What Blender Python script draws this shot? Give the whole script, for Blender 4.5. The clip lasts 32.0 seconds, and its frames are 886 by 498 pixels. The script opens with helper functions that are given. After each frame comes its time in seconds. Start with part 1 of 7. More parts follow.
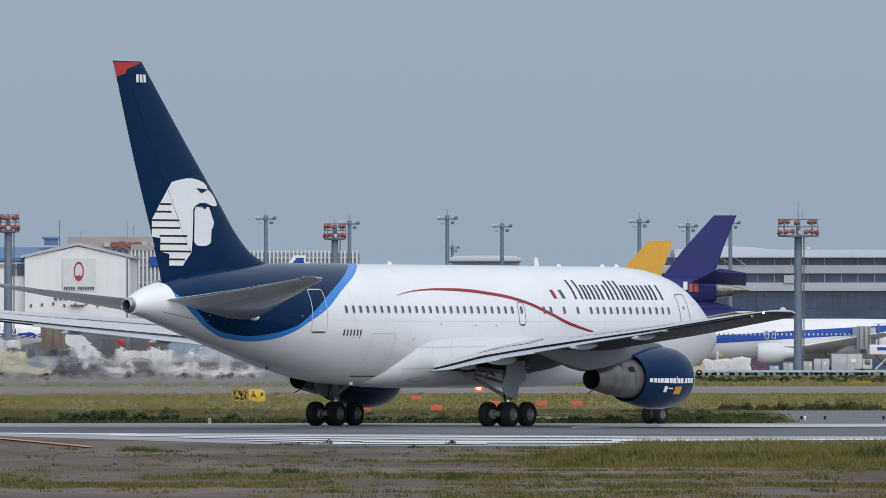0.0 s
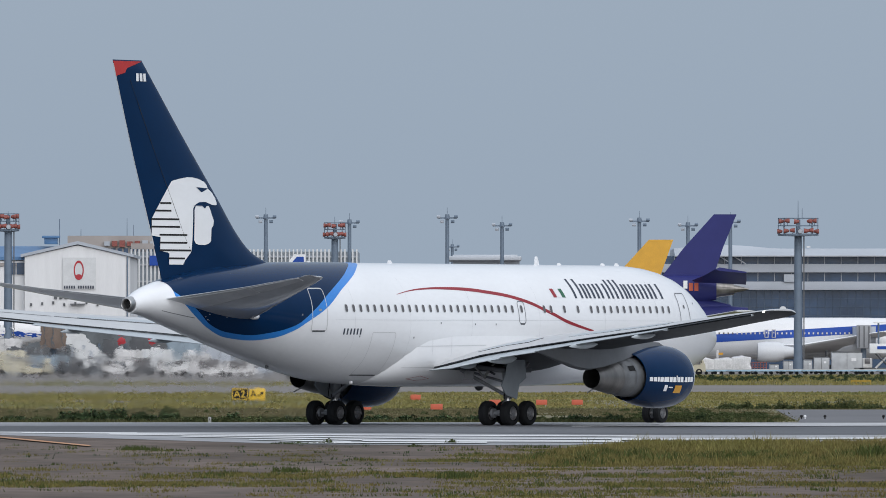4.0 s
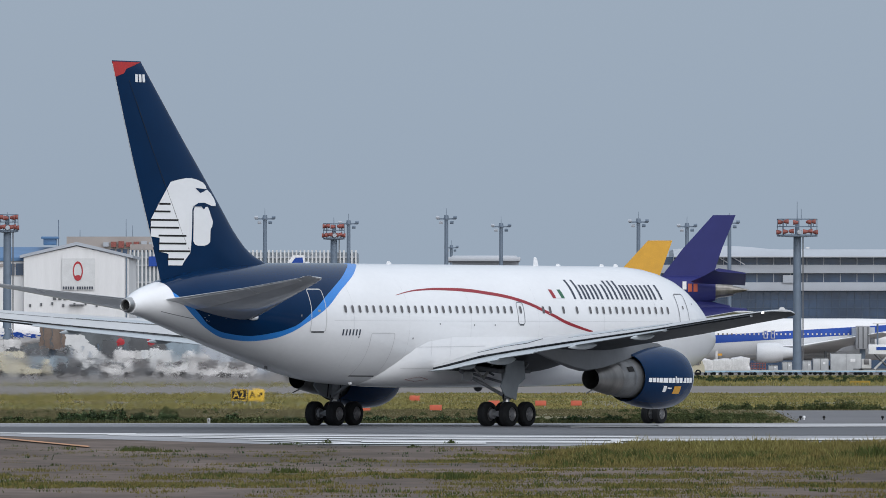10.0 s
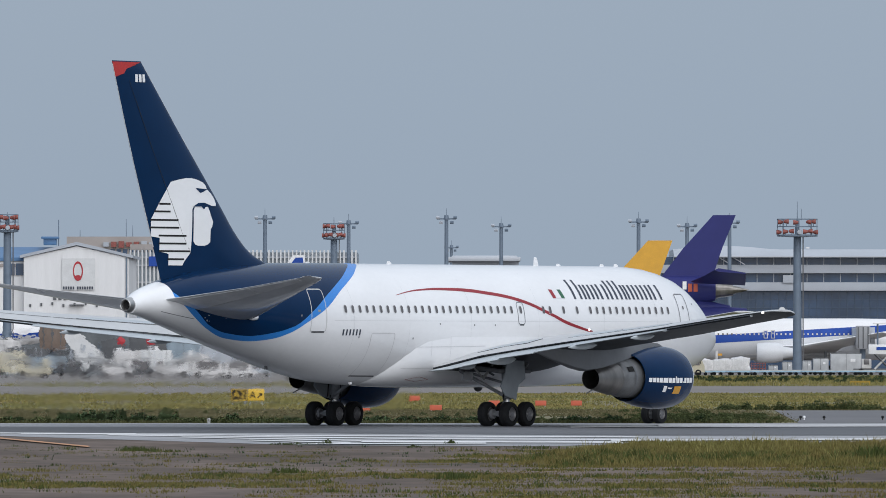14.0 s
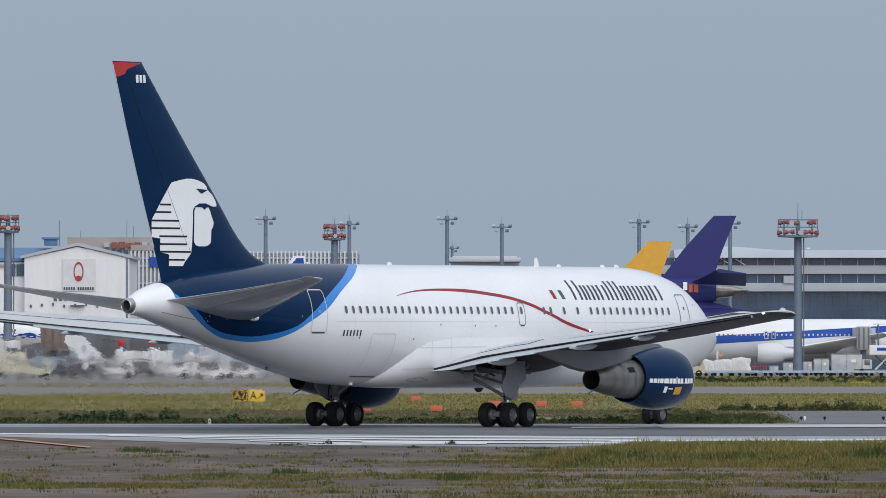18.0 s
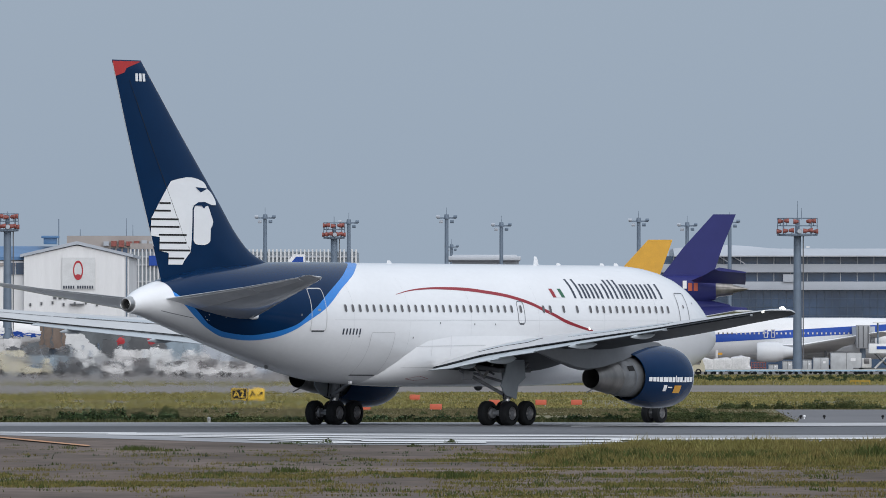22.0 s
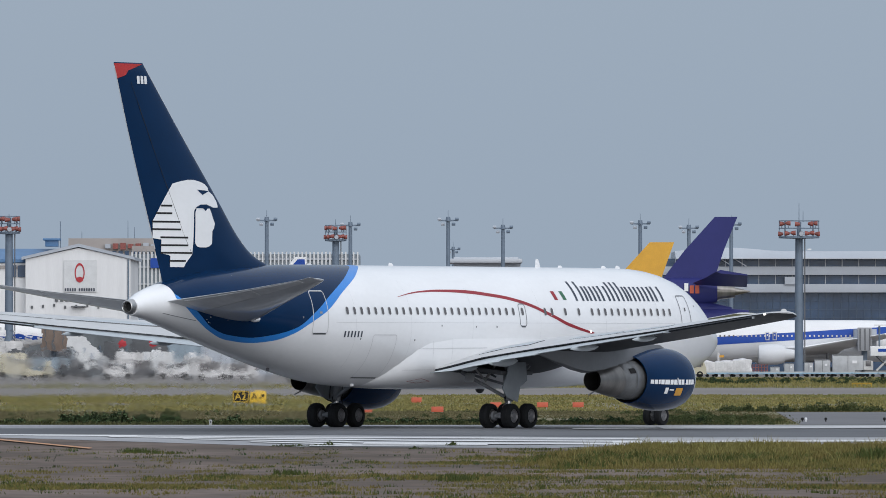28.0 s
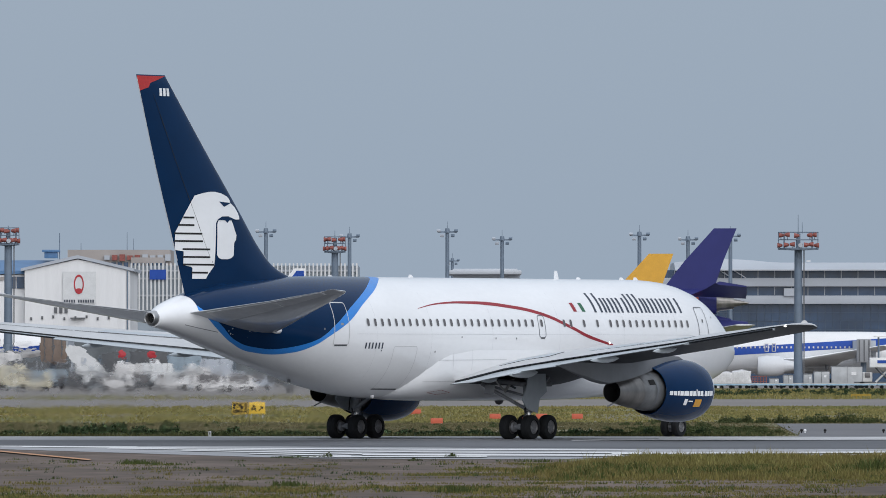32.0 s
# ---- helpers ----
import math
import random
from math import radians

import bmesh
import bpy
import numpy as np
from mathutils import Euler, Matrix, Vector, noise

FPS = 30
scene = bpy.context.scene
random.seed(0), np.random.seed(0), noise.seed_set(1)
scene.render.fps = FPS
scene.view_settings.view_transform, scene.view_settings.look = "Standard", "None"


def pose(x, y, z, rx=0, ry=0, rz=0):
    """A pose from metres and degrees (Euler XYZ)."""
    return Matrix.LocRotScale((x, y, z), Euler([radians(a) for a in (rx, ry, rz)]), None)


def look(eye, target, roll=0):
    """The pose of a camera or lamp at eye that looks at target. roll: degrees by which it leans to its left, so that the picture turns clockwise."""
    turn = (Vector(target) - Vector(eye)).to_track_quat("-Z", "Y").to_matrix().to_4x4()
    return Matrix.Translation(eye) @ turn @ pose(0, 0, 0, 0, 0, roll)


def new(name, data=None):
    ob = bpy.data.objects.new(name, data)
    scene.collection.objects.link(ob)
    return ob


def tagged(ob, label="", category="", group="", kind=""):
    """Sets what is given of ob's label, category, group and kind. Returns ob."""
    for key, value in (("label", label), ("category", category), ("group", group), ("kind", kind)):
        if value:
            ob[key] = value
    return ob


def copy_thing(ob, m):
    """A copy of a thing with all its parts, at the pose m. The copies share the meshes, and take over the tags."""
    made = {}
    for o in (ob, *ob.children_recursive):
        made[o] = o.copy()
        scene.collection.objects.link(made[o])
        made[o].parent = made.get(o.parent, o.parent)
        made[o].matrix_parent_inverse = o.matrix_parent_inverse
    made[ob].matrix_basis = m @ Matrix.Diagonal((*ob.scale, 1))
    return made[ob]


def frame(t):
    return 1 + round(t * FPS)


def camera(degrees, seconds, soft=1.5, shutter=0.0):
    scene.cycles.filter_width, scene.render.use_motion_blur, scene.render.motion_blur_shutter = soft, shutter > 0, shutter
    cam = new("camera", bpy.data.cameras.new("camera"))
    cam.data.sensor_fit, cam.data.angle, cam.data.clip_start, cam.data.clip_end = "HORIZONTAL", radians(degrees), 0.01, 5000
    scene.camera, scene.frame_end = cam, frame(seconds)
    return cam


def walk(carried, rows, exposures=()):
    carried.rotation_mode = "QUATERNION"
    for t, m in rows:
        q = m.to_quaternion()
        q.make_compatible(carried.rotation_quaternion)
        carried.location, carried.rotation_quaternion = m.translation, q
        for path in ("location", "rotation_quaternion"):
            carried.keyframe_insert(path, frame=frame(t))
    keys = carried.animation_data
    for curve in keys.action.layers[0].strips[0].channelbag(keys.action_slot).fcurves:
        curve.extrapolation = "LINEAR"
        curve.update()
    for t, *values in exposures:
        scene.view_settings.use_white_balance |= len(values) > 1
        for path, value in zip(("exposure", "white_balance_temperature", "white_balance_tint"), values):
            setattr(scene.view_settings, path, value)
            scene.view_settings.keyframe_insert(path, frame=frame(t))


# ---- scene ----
# ---- the camera: a long lens on a tripod, 3.5 m above the airfield ----
cam = camera(4.448, 32.0, soft=0.9)
EYE_Z = 3.482
walk(cam, [
    (0.0, pose(0, 0, EYE_Z, 90.5018, 0, 0.0043)),
    (0.5, pose(0, 0, EYE_Z, 90.5043, 0, 0.0043)),
    (1.0, pose(0, 0, EYE_Z, 90.5007, 0, 0.0084)),
    (1.5, pose(0, 0, EYE_Z, 90.5018, 0, 0.0046)),
    (2.0, pose(0, 0, EYE_Z, 90.5007, 0, 0.0087)),
    (2.5, pose(0, 0, EYE_Z, 90.5014, 0, 0.0087)),
    (3.0, pose(0, 0, EYE_Z, 90.5011, 0, 0.0046)),
    (3.5, pose(0, 0, EYE_Z, 90.4962, 0, 0.0043)),
    (5.5, pose(0, 0, EYE_Z, 90.4996, 0, 0.0039)),
    (6.0, pose(0, 0, EYE_Z, 90.5003, 0, 0.0046)),
    (6.5, pose(0, 0, EYE_Z, 90.5007, 0, 0.0043)),
    (7.0, pose(0, 0, EYE_Z, 90.5007, 0, 0.0046)),
    (7.5, pose(0, 0, EYE_Z, 90.5007, 0, 0.0043)),
    (8.0, pose(0, 0, EYE_Z, 90.5007, 0, 0.0043)),
    (8.5, pose(0, 0, EYE_Z, 90.5007, 0, 0.0032)),
    (9.0, pose(0, 0, EYE_Z, 90.5007, 0, 0.0039)),
    (9.5, pose(0, 0, EYE_Z, 90.5007, 0, 0.0043)),
    (10.0, pose(0, 0, EYE_Z, 90.5007, 0, -0.0004)),
    (10.5, pose(0, 0, EYE_Z, 90.5018, 0, 0.0043)),
    (11.0, pose(0, 0, EYE_Z, 90.4962, 0, 0.0054)),
    (11.5, pose(0, 0, EYE_Z, 90.5007, 0, 0.0043)),
    (12.0, pose(0, 0, EYE_Z, 90.5011, 0, 0.0039)),
    (12.5, pose(0, 0, EYE_Z, 90.4999, 0, -0.0004)),
    (13.0, pose(0, 0, EYE_Z, 90.5007, 0, 0.0)),
    (13.5, pose(0, 0, EYE_Z, 90.5007, 0, 0.0)),
    (14.0, pose(0, 0, EYE_Z, 90.5007, 0, 0.0)),
    (14.5, pose(0, 0, EYE_Z, 90.5043, 0, 0.0)),
    (16.5, pose(0, 0, EYE_Z, 90.5007, 0, 0.0043)),
    (17.0, pose(0, 0, EYE_Z, 90.505, 0, 0.0046)),
    (17.5, pose(0, 0, EYE_Z, 90.5007, 0, 0.0043)),
    (18.0, pose(0, 0, EYE_Z, 90.5039, 0, 0.0032)),
    (18.5, pose(0, 0, EYE_Z, 90.5007, 0, 0.0043)),
    (19.0, pose(0, 0, EYE_Z, 90.5043, 0, 0.0032)),
    (19.5, pose(0, 0, EYE_Z, 90.5014, 0, 0.0043)),
    (20.0, pose(0, 0, EYE_Z, 90.4962, 0, 0.0)),
    (20.5, pose(0, 0, EYE_Z, 90.4975, 0, 0.0)),
    (21.0, pose(0, 0, EYE_Z, 90.5062, 0, 0.0043)),
    (21.5, pose(0, 0, EYE_Z, 90.505, 0, 0.0084)),
    (22.0, pose(0, 0, EYE_Z, 90.4967, 0, 0.0007)),
    (22.5, pose(0, 0, EYE_Z, 90.5011, 0, 0.0)),
    (23.0, pose(0, 0, EYE_Z, 90.5046, 0, 0.0075)),
    (23.5, pose(0, 0, EYE_Z, 90.5053, 0, 0.0039)),
    (24.0, pose(0, 0, EYE_Z, 90.505, 0, 0.008)),
    (24.5, pose(0, 0, EYE_Z, 90.5007, 0, 0.0039)),
    (25.0, pose(0, 0, EYE_Z, 90.505, 0, 0.0043)),
    (25.5, pose(0, 0, EYE_Z, 90.5046, 0, -0.0043)),
    (27.5, pose(0, 0, EYE_Z, 90.505, 0, 0.0)),
    (28.0, pose(0, 0, EYE_Z, 90.5093, 0, 0.0087)),
    (28.5, pose(0, 0, EYE_Z, 90.5141, 0, 0.0138)),
    (29.0, pose(0, 0, EYE_Z, 90.5093, 0, 0.0257)),
    (29.5, pose(0, 0, EYE_Z, 90.5236, 0, -0.0099)),
    (30.0, pose(0, 0, EYE_Z, 90.5398, 0, 0.0131)),
    (30.5, pose(0, 0, EYE_Z, 90.5441, 0, 0.0339)),
    (31.0, pose(0, 0, EYE_Z, 90.5393, 0, 0.0123)),
    (31.5, pose(0, 0, EYE_Z, 90.5568, 0, 0.0477)),
    (32.0, pose(0, 0, EYE_Z, 90.567, 0, 0.0046)),
])

# ---- world, sun, exposure: a hazy overcast sky ----
scene.view_settings.exposure = 0.0
world = bpy.data.worlds.new("overcast")
scene.world = world
world.use_nodes = True
wn, wl = world.node_tree.nodes, world.node_tree.links
wn.clear()
w_out = wn.new("ShaderNodeOutputWorld")
w_bg = wn.new("ShaderNodeBackground")
w_sky = wn.new("ShaderNodeTexSky")
w_sky.sky_type = "NISHITA"
w_sky.sun_disc = False
w_sky.sun_elevation = radians(24.2)
w_sky.sun_rotation = radians(161.6)
w_sky.dust_density = 3.0
w_mix = wn.new("ShaderNodeMixRGB")
w_mix.inputs["Fac"].default_value = 0.93
w_mix.inputs["Color2"].default_value = (3.30, 4.08, 5.10, 1)
w_bg.inputs["Strength"].default_value = 0.1
wl.new(w_sky.outputs["Color"], w_mix.inputs["Color1"])
# an overcast sky grows brighter from the horizon to the zenith
w_tc, w_xyz = wn.new("ShaderNodeTexCoord"), wn.new("ShaderNodeSeparateXYZ")
w_ramp, w_mul = wn.new("ShaderNodeMixRGB"), wn.new("ShaderNodeMixRGB")
w_ramp.inputs["Color1"].default_value, w_ramp.inputs["Color2"].default_value = (1, 1, 1, 1), (3.0, 2.6, 2.3, 1)
w_pow = wn.new("ShaderNodeMath")
w_pow.operation, w_pow.use_clamp = "POWER", True
w_pow.inputs[1].default_value = 1.2
w_mul.blend_type = "MULTIPLY"
w_mul.inputs["Fac"].default_value = 1.0
wl.new(w_tc.outputs["Generated"], w_xyz.inputs["Vector"])
wl.new(w_xyz.outputs["Z"], w_pow.inputs[0])
wl.new(w_pow.outputs["Value"], w_ramp.inputs["Fac"])
wl.new(w_mix.outputs["Color"], w_mul.inputs["Color1"])
wl.new(w_ramp.outputs["Color"], w_mul.inputs["Color2"])
wl.new(w_mul.outputs["Color"], w_bg.inputs["Color"])
wl.new(w_bg.outputs["Background"], w_out.inputs["Surface"])
sun_data = bpy.data.lights.new("sun", "SUN")
sun_data.energy, sun_data.angle, sun_data.color = 2.1, radians(70), (0.985, 0.99, 1.0)
sun = new("sun", sun_data)
sun.matrix_world = look((26, -78, 37), (0, 0, 0))


# ---- materials ----
def mat(name, col, rough=0.5, metal=0.0, var=0.12, scale=1.0, var2=0.08, scale2=12.0, bump=0.0, bscale=30.0, coat=0.0,
        stretch=(1, 1, 1), tint=None, piece=0.0, emit=0.0, spec=0.5):
    """A surface with variation at two scales, fine relief, and optional change from piece to piece."""
    m = bpy.data.materials.new(name)
    m.use_nodes = True
    n, l = m.node_tree.nodes, m.node_tree.links
    b = n["Principled BSDF"]
    b.inputs["Roughness"].default_value = rough
    b.inputs["Metallic"].default_value = metal
    b.inputs["Specular IOR Level"].default_value = spec
    b.inputs["Coat Weight"].default_value = coat
    b.inputs["Coat Roughness"].default_value = 0.08
    tc = n.new("ShaderNodeTexCoord")
    mp = n.new("ShaderNodeMapping")
    mp.inputs["Scale"].default_value = stretch
    l.new(tc.outputs["Object"], mp.inputs["Vector"])
    base = (*col, 1)
    dark = tuple(c * (1 - var) for c in col) + (1,) if tint is None else (*tint, 1)
    n1 = n.new("ShaderNodeTexNoise")
    n1.inputs["Scale"].default_value, n1.inputs["Detail"].default_value = scale, 5
    l.new(mp.outputs["Vector"], n1.inputs["Vector"])
    r1 = n.new("ShaderNodeValToRGB")
    r1.color_ramp.elements[0].position, r1.color_ramp.elements[1].position = 0.35, 0.65
    r1.color_ramp.elements[0].color, r1.color_ramp.elements[1].color = dark, base
    l.new(n1.outputs["Fac"], r1.inputs["Fac"])
    n2 = n.new("ShaderNodeTexNoise")
    n2.inputs["Scale"].default_value, n2.inputs["Detail"].default_value = scale2, 6
    l.new(mp.outputs["Vector"], n2.inputs["Vector"])
    r2 = n.new("ShaderNodeMapRange")
    r2.inputs["To Min"].default_value, r2.inputs["To Max"].default_value = 1 - var2 * 2, 1 + var2 * 2
    l.new(n2.outputs["Fac"], r2.inputs["Value"])
    mx = n.new("ShaderNodeMixRGB")
    mx.blend_type = "MULTIPLY"
    mx.inputs["Fac"].default_value = 1
    l.new(r1.outputs["Color"], mx.inputs["Color1"])
    l.new(r2.outputs["Result"], mx.inputs["Color2"])
    last = mx.outputs["Color"]
    if piece:
        oi = n.new("ShaderNodeNewGeometry")
        r3 = n.new("ShaderNodeMapRange")
        r3.inputs["To Min"].default_value, r3.inputs["To Max"].default_value = 1 - piece, 1 + piece
        l.new(oi.outputs["Random Per Island"], r3.inputs["Value"])
        m3 = n.new("ShaderNodeMixRGB")
        m3.blend_type = "MULTIPLY"
        m3.inputs["Fac"].default_value = 1
        l.new(last, m3.inputs["Color1"])
        l.new(r3.outputs["Result"], m3.inputs["Color2"])
        last = m3.outputs["Color"]
    l.new(last, b.inputs["Base Color"])
    if bump:
        n4 = n.new("ShaderNodeTexNoise")
        n4.inputs["Scale"].default_value, n4.inputs["Detail"].default_value = bscale, 4
        l.new(mp.outputs["Vector"], n4.inputs["Vector"])
        bp = n.new("ShaderNodeBump")
        bp.inputs["Strength"].default_value, bp.inputs["Distance"].default_value = bump, 0.02
        l.new(n4.outputs["Fac"], bp.inputs["Height"])
        l.new(bp.outputs["Normal"], b.inputs["Normal"])
    if emit:
        b.inputs["Emission Color"].default_value = base
        b.inputs["Emission Strength"].default_value = emit
    return m


M_WHITE = mat("white_paint", (0.755, 0.765, 0.785), 0.34, var=0.07, scale=0.35, var2=0.02, scale2=6, coat=0.7, stretch=(0.5, 1, 1))
M_NAVY = mat("navy_paint", (0.0015, 0.020, 0.066), 0.13, var=0.12, scale=0.5, var2=0.05, spec=0.14)
M_SKYBLUE = mat("azure_paint", (0.020, 0.20, 0.60), 0.32, var=0.06, coat=0.2)
M_RED = mat("red_paint", (0.27, 0.012, 0.022), 0.4, var=0.1)
M_TIPRED = mat("tip_red_paint", (0.42, 0.03, 0.03), 0.4, var=0.1)
M_INK = mat("lettering_paint", (0.03, 0.04, 0.065), 0.45, var=0.1)
M_GREY = mat("light_grey_paint", (0.27, 0.28, 0.30), 0.42, var=0.1, scale=0.5, var2=0.05, scale2=5)
# tailplane underside, lightened past its top: ground bounce is in the colour
M_UNDER_LIT = mat("tail_bounce_lit_grey", (0.70, 0.72, 0.75), 0.3, var=0.2, scale=0.4, var2=0.06, scale2=4, coat=0.8)
# underside far darker than the wing top: its shade is put into this colour
M_LOWER_SHADED = mat("wing_underside_shaded_grey", (0.042, 0.046, 0.053), 0.5, var=0.3, scale=0.5, var2=0.15, scale2=3, spec=0.06)
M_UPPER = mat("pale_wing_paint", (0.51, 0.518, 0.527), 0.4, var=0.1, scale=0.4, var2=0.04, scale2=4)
M_DGREY = mat("dark_grey_metal", (0.10, 0.105, 0.115), 0.5, 0.3, var=0.2)
M_BLACK = mat("black_rubber", (0.009, 0.010, 0.012), 0.75, var=0.25, scale=6, bump=0.2, spec=0.25)
M_PANE = mat("dark_cabin_glass", (0.11, 0.105, 0.11), 0.2, var=0.1)
M_LINE = mat("panel_gap", (0.16, 0.17, 0.19), 0.6, var=0.1)
M_SEAM = mat("faint_skin_joint", (0.52, 0.53, 0.55), 0.5, var=0.1)
M_STEEL = mat("bare_steel", (0.45, 0.45, 0.45), 0.32, 0.9, var=0.2, scale=2)
M_NOZZLE = mat("heat_stained_nozzle", (0.24, 0.228, 0.216), 0.34, 0.8, var=0.3, scale=1.2, var2=0.05, stretch=(2, 0.6, 0.6))
# plain black: soot in exhausts, shade in slots and fan duct, black sign panels
M_DEEP_BLACK = mat("deep_black", (0.01, 0.01, 0.011), 0.9, var=0.2)
M_RIM = mat("wheel_alloy", (0.19, 0.19, 0.20), 0.45, 0.5, var=0.3, scale=5)
M_GREEN = mat("green_paint", (0.02, 0.12, 0.06), 0.4)
M_GOLD = mat("amber_paint", (0.55, 0.27, 0.02), 0.4)

M_GRASSGROUND = mat("dry_grass_ground", (0.136, 0.118, 0.064), 0.95, var=0.3, scale=0.05, var2=0.18, scale2=0.7, bump=0.6, bscale=3,
                    tint=(0.118, 0.116, 0.0451), stretch=(1, 0.22, 1))
M_RUNWAY = mat("runway_asphalt", (0.312, 0.312, 0.326), 0.62, var=0.35, scale=0.14, var2=0.16, scale2=1.2, bump=0.15, bscale=18,
               tint=(0.212, 0.215, 0.225), stretch=(0.35, 0.25, 1))
M_TARMAC = mat("dark_runway_asphalt", (0.0741, 0.0757, 0.0829), 0.62, var=0.3, scale=0.12, var2=0.12, scale2=1.4, tint=(0.0443, 0.0459, 0.0523), stretch=(0.3, 0.3, 1))
M_OLD = mat("weathered_asphalt", (0.133, 0.1, 0.083), 0.85, var=0.3, scale=0.3, var2=0.42, scale2=2.2, bump=0.5, bscale=9,
            tint=(0.0676, 0.0484, 0.0358), stretch=(0.4, 0.16, 1), spec=0.25)
M_CONC = mat("apron_concrete", (0.172, 0.154, 0.142), 0.8, var=0.15, scale=0.02, var2=0.08, scale2=0.3)
M_LANE = mat("white_road_paint", (0.672, 0.672, 0.672), 0.7, var=0.2, scale=0.5, var2=0.08, scale2=3, tint=(0.521, 0.521, 0.529), stretch=(0.4, 0.3, 1))
M_WORN = mat("worn_white_paint", (0.605, 0.605, 0.613), 0.7, var=0.2, scale=0.3, var2=0.15, scale2=2, tint=(0.37, 0.37, 0.378), stretch=(0.3, 0.2, 1))
M_ORANGE = mat("faded_orange_paint", (0.462, 0.227, 0.109), 0.75, var=0.2, scale=0.6, var2=0.12)
M_BLADE = mat("grass_blades", (0.11, 0.104, 0.029), 0.8, var=0.3, scale=0.16, piece=0.32, tint=(0.124, 0.098, 0.034), spec=0.2)
M_BLADE2 = mat("lush_grass_blades", (0.0538, 0.071, 0.0182), 0.8, var=0.3, scale=0.3, piece=0.32, spec=0.2)
M_STRAW = mat("straw_grass_blades", (0.201, 0.166, 0.06), 0.85, var=0.3, scale=0.05, piece=0.3, tint=(0.144, 0.144, 0.0534), spec=0.2)
M_INFIELD = mat("infield_grass_blades", (0.122, 0.107, 0.06), 0.85, var=0.2, scale=0.1, piece=0.12, tint=(0.105, 0.095, 0.052), spec=0.1)
M_TAXI = mat("taxiway_asphalt", (0.135, 0.133, 0.14), 0.75, var=0.25, scale=0.1, var2=0.14, scale2=1.2, tint=(0.10, 0.10, 0.106), stretch=(0.3, 0.25, 1), spec=0.3)
M_GREENFIELD = mat("green_infield_blades", (0.088, 0.09, 0.042), 0.85, var=0.25, scale=0.1, piece=0.12, spec=0.1)
M_LOWWEED = mat("low_weed_leaves", (0.056, 0.072, 0.026), 0.8, var=0.3, scale=0.6, piece=0.3, spec=0.2)
M_BUSH = mat("weed_leaves", (0.0338, 0.0574, 0.0227), 0.75, var=0.3, scale=1.0, piece=0.5, spec=0.2)


# ---- mesh helpers ----
def mesh_of(name, bm, material, smooth=True):
    me = bpy.data.meshes.new(name)
    bmesh.ops.recalc_face_normals(bm, faces=bm.faces)
    for fc in bm.faces:
        fc.smooth = smooth
    bm.to_mesh(me)
    bm.free()
    for mt in (material if isinstance(material, (list, tuple)) else [material]):
        me.materials.append(mt)
    if smooth:
        me.set_sharp_from_angle(angle=radians(38))
    return me


def part(name, bm, material, parent=None, label="", smooth=True):
    ob = new(name, mesh_of(name, bm, material, smooth))
    ob.parent = parent
    if label:
        tagged(ob, label)
    return ob


def thing(name, label, category, m=None, group="", kind=""):
    ob = new(name)
    ob.empty_display_size = 0.2
    if m is not None:
        ob.matrix_basis = m
    return tagged(ob, label, category, group, kind)


def loft(bm, rings, close=True, cap=True):
    """A skin over rings of points; every ring has the same count."""
    vs = [[bm.verts.new(p) for p in ring] for ring in rings]
    n = len(vs[0])
    for a, b in zip(vs, vs[1:]):
        for i in range(n if close else n - 1):
            j = (i + 1) % n
            bm.faces.new((a[i], a[j], b[j], b[i]))
    if cap and close:
        bm.faces.new(vs[0][::-1])
        bm.faces.new(vs[-1])
    return vs


def box(bm, cx, cy, cz, sx, sy, sz, m=None, bevel=0.0):
    r = bmesh.ops.create_cube(bm, size=1.0)
    for v in r["verts"]:
        v.co = Vector((v.co.x * sx, v.co.y * sy, v.co.z * sz))
        if m is not None:
            v.co = m @ v.co
        v.co += Vector((cx, cy, cz))
    if bevel:
        es = {e for v in r["verts"] for e in v.link_edges}
        bmesh.ops.bevel(bm, geom=list(es), offset=bevel, segments=2, profile=0.6, affect="EDGES")
    return bm


def boxm(*a, **k):
    return box(bmesh.new(), *a, **k)


def tube(bm, p0, p1, r0, r1=None, n=10):
    r1 = r0 if r1 is None else r1
    p0, p1 = Vector(p0), Vector(p1)
    q = (p1 - p0).to_track_quat("Z", "Y")
    rings = []
    for p, r in ((p0, r0), (p1, r1)):
        rings.append([p + q @ Vector((r * math.cos(6.28319 * i / n), r * math.sin(6.28319 * i / n), 0)) for i in range(n)])
    loft(bm, rings)
    return bm


def tubem(*a, **k):
    return tube(bmesh.new(), *a, **k)


def lathe(profile, axis="x", n=32, centre=(0, 0, 0), cap=False):
    """Turns (along, radius) pairs round an axis."""
    bm = bmesh.new()
    rings = []
    for a, r in profile:
        ring = []
        for i in range(n):
            c, s = r * math.cos(2 * math.pi * i / n), r * math.sin(2 * math.pi * i / n)
            p = {"x": (a, c, s), "y": (c, a, s), "z": (c, s, a)}[axis]
            ring.append(Vector(p) + Vector(centre))
        rings.append(ring)
    loft(bm, rings, cap=cap)
    return bm


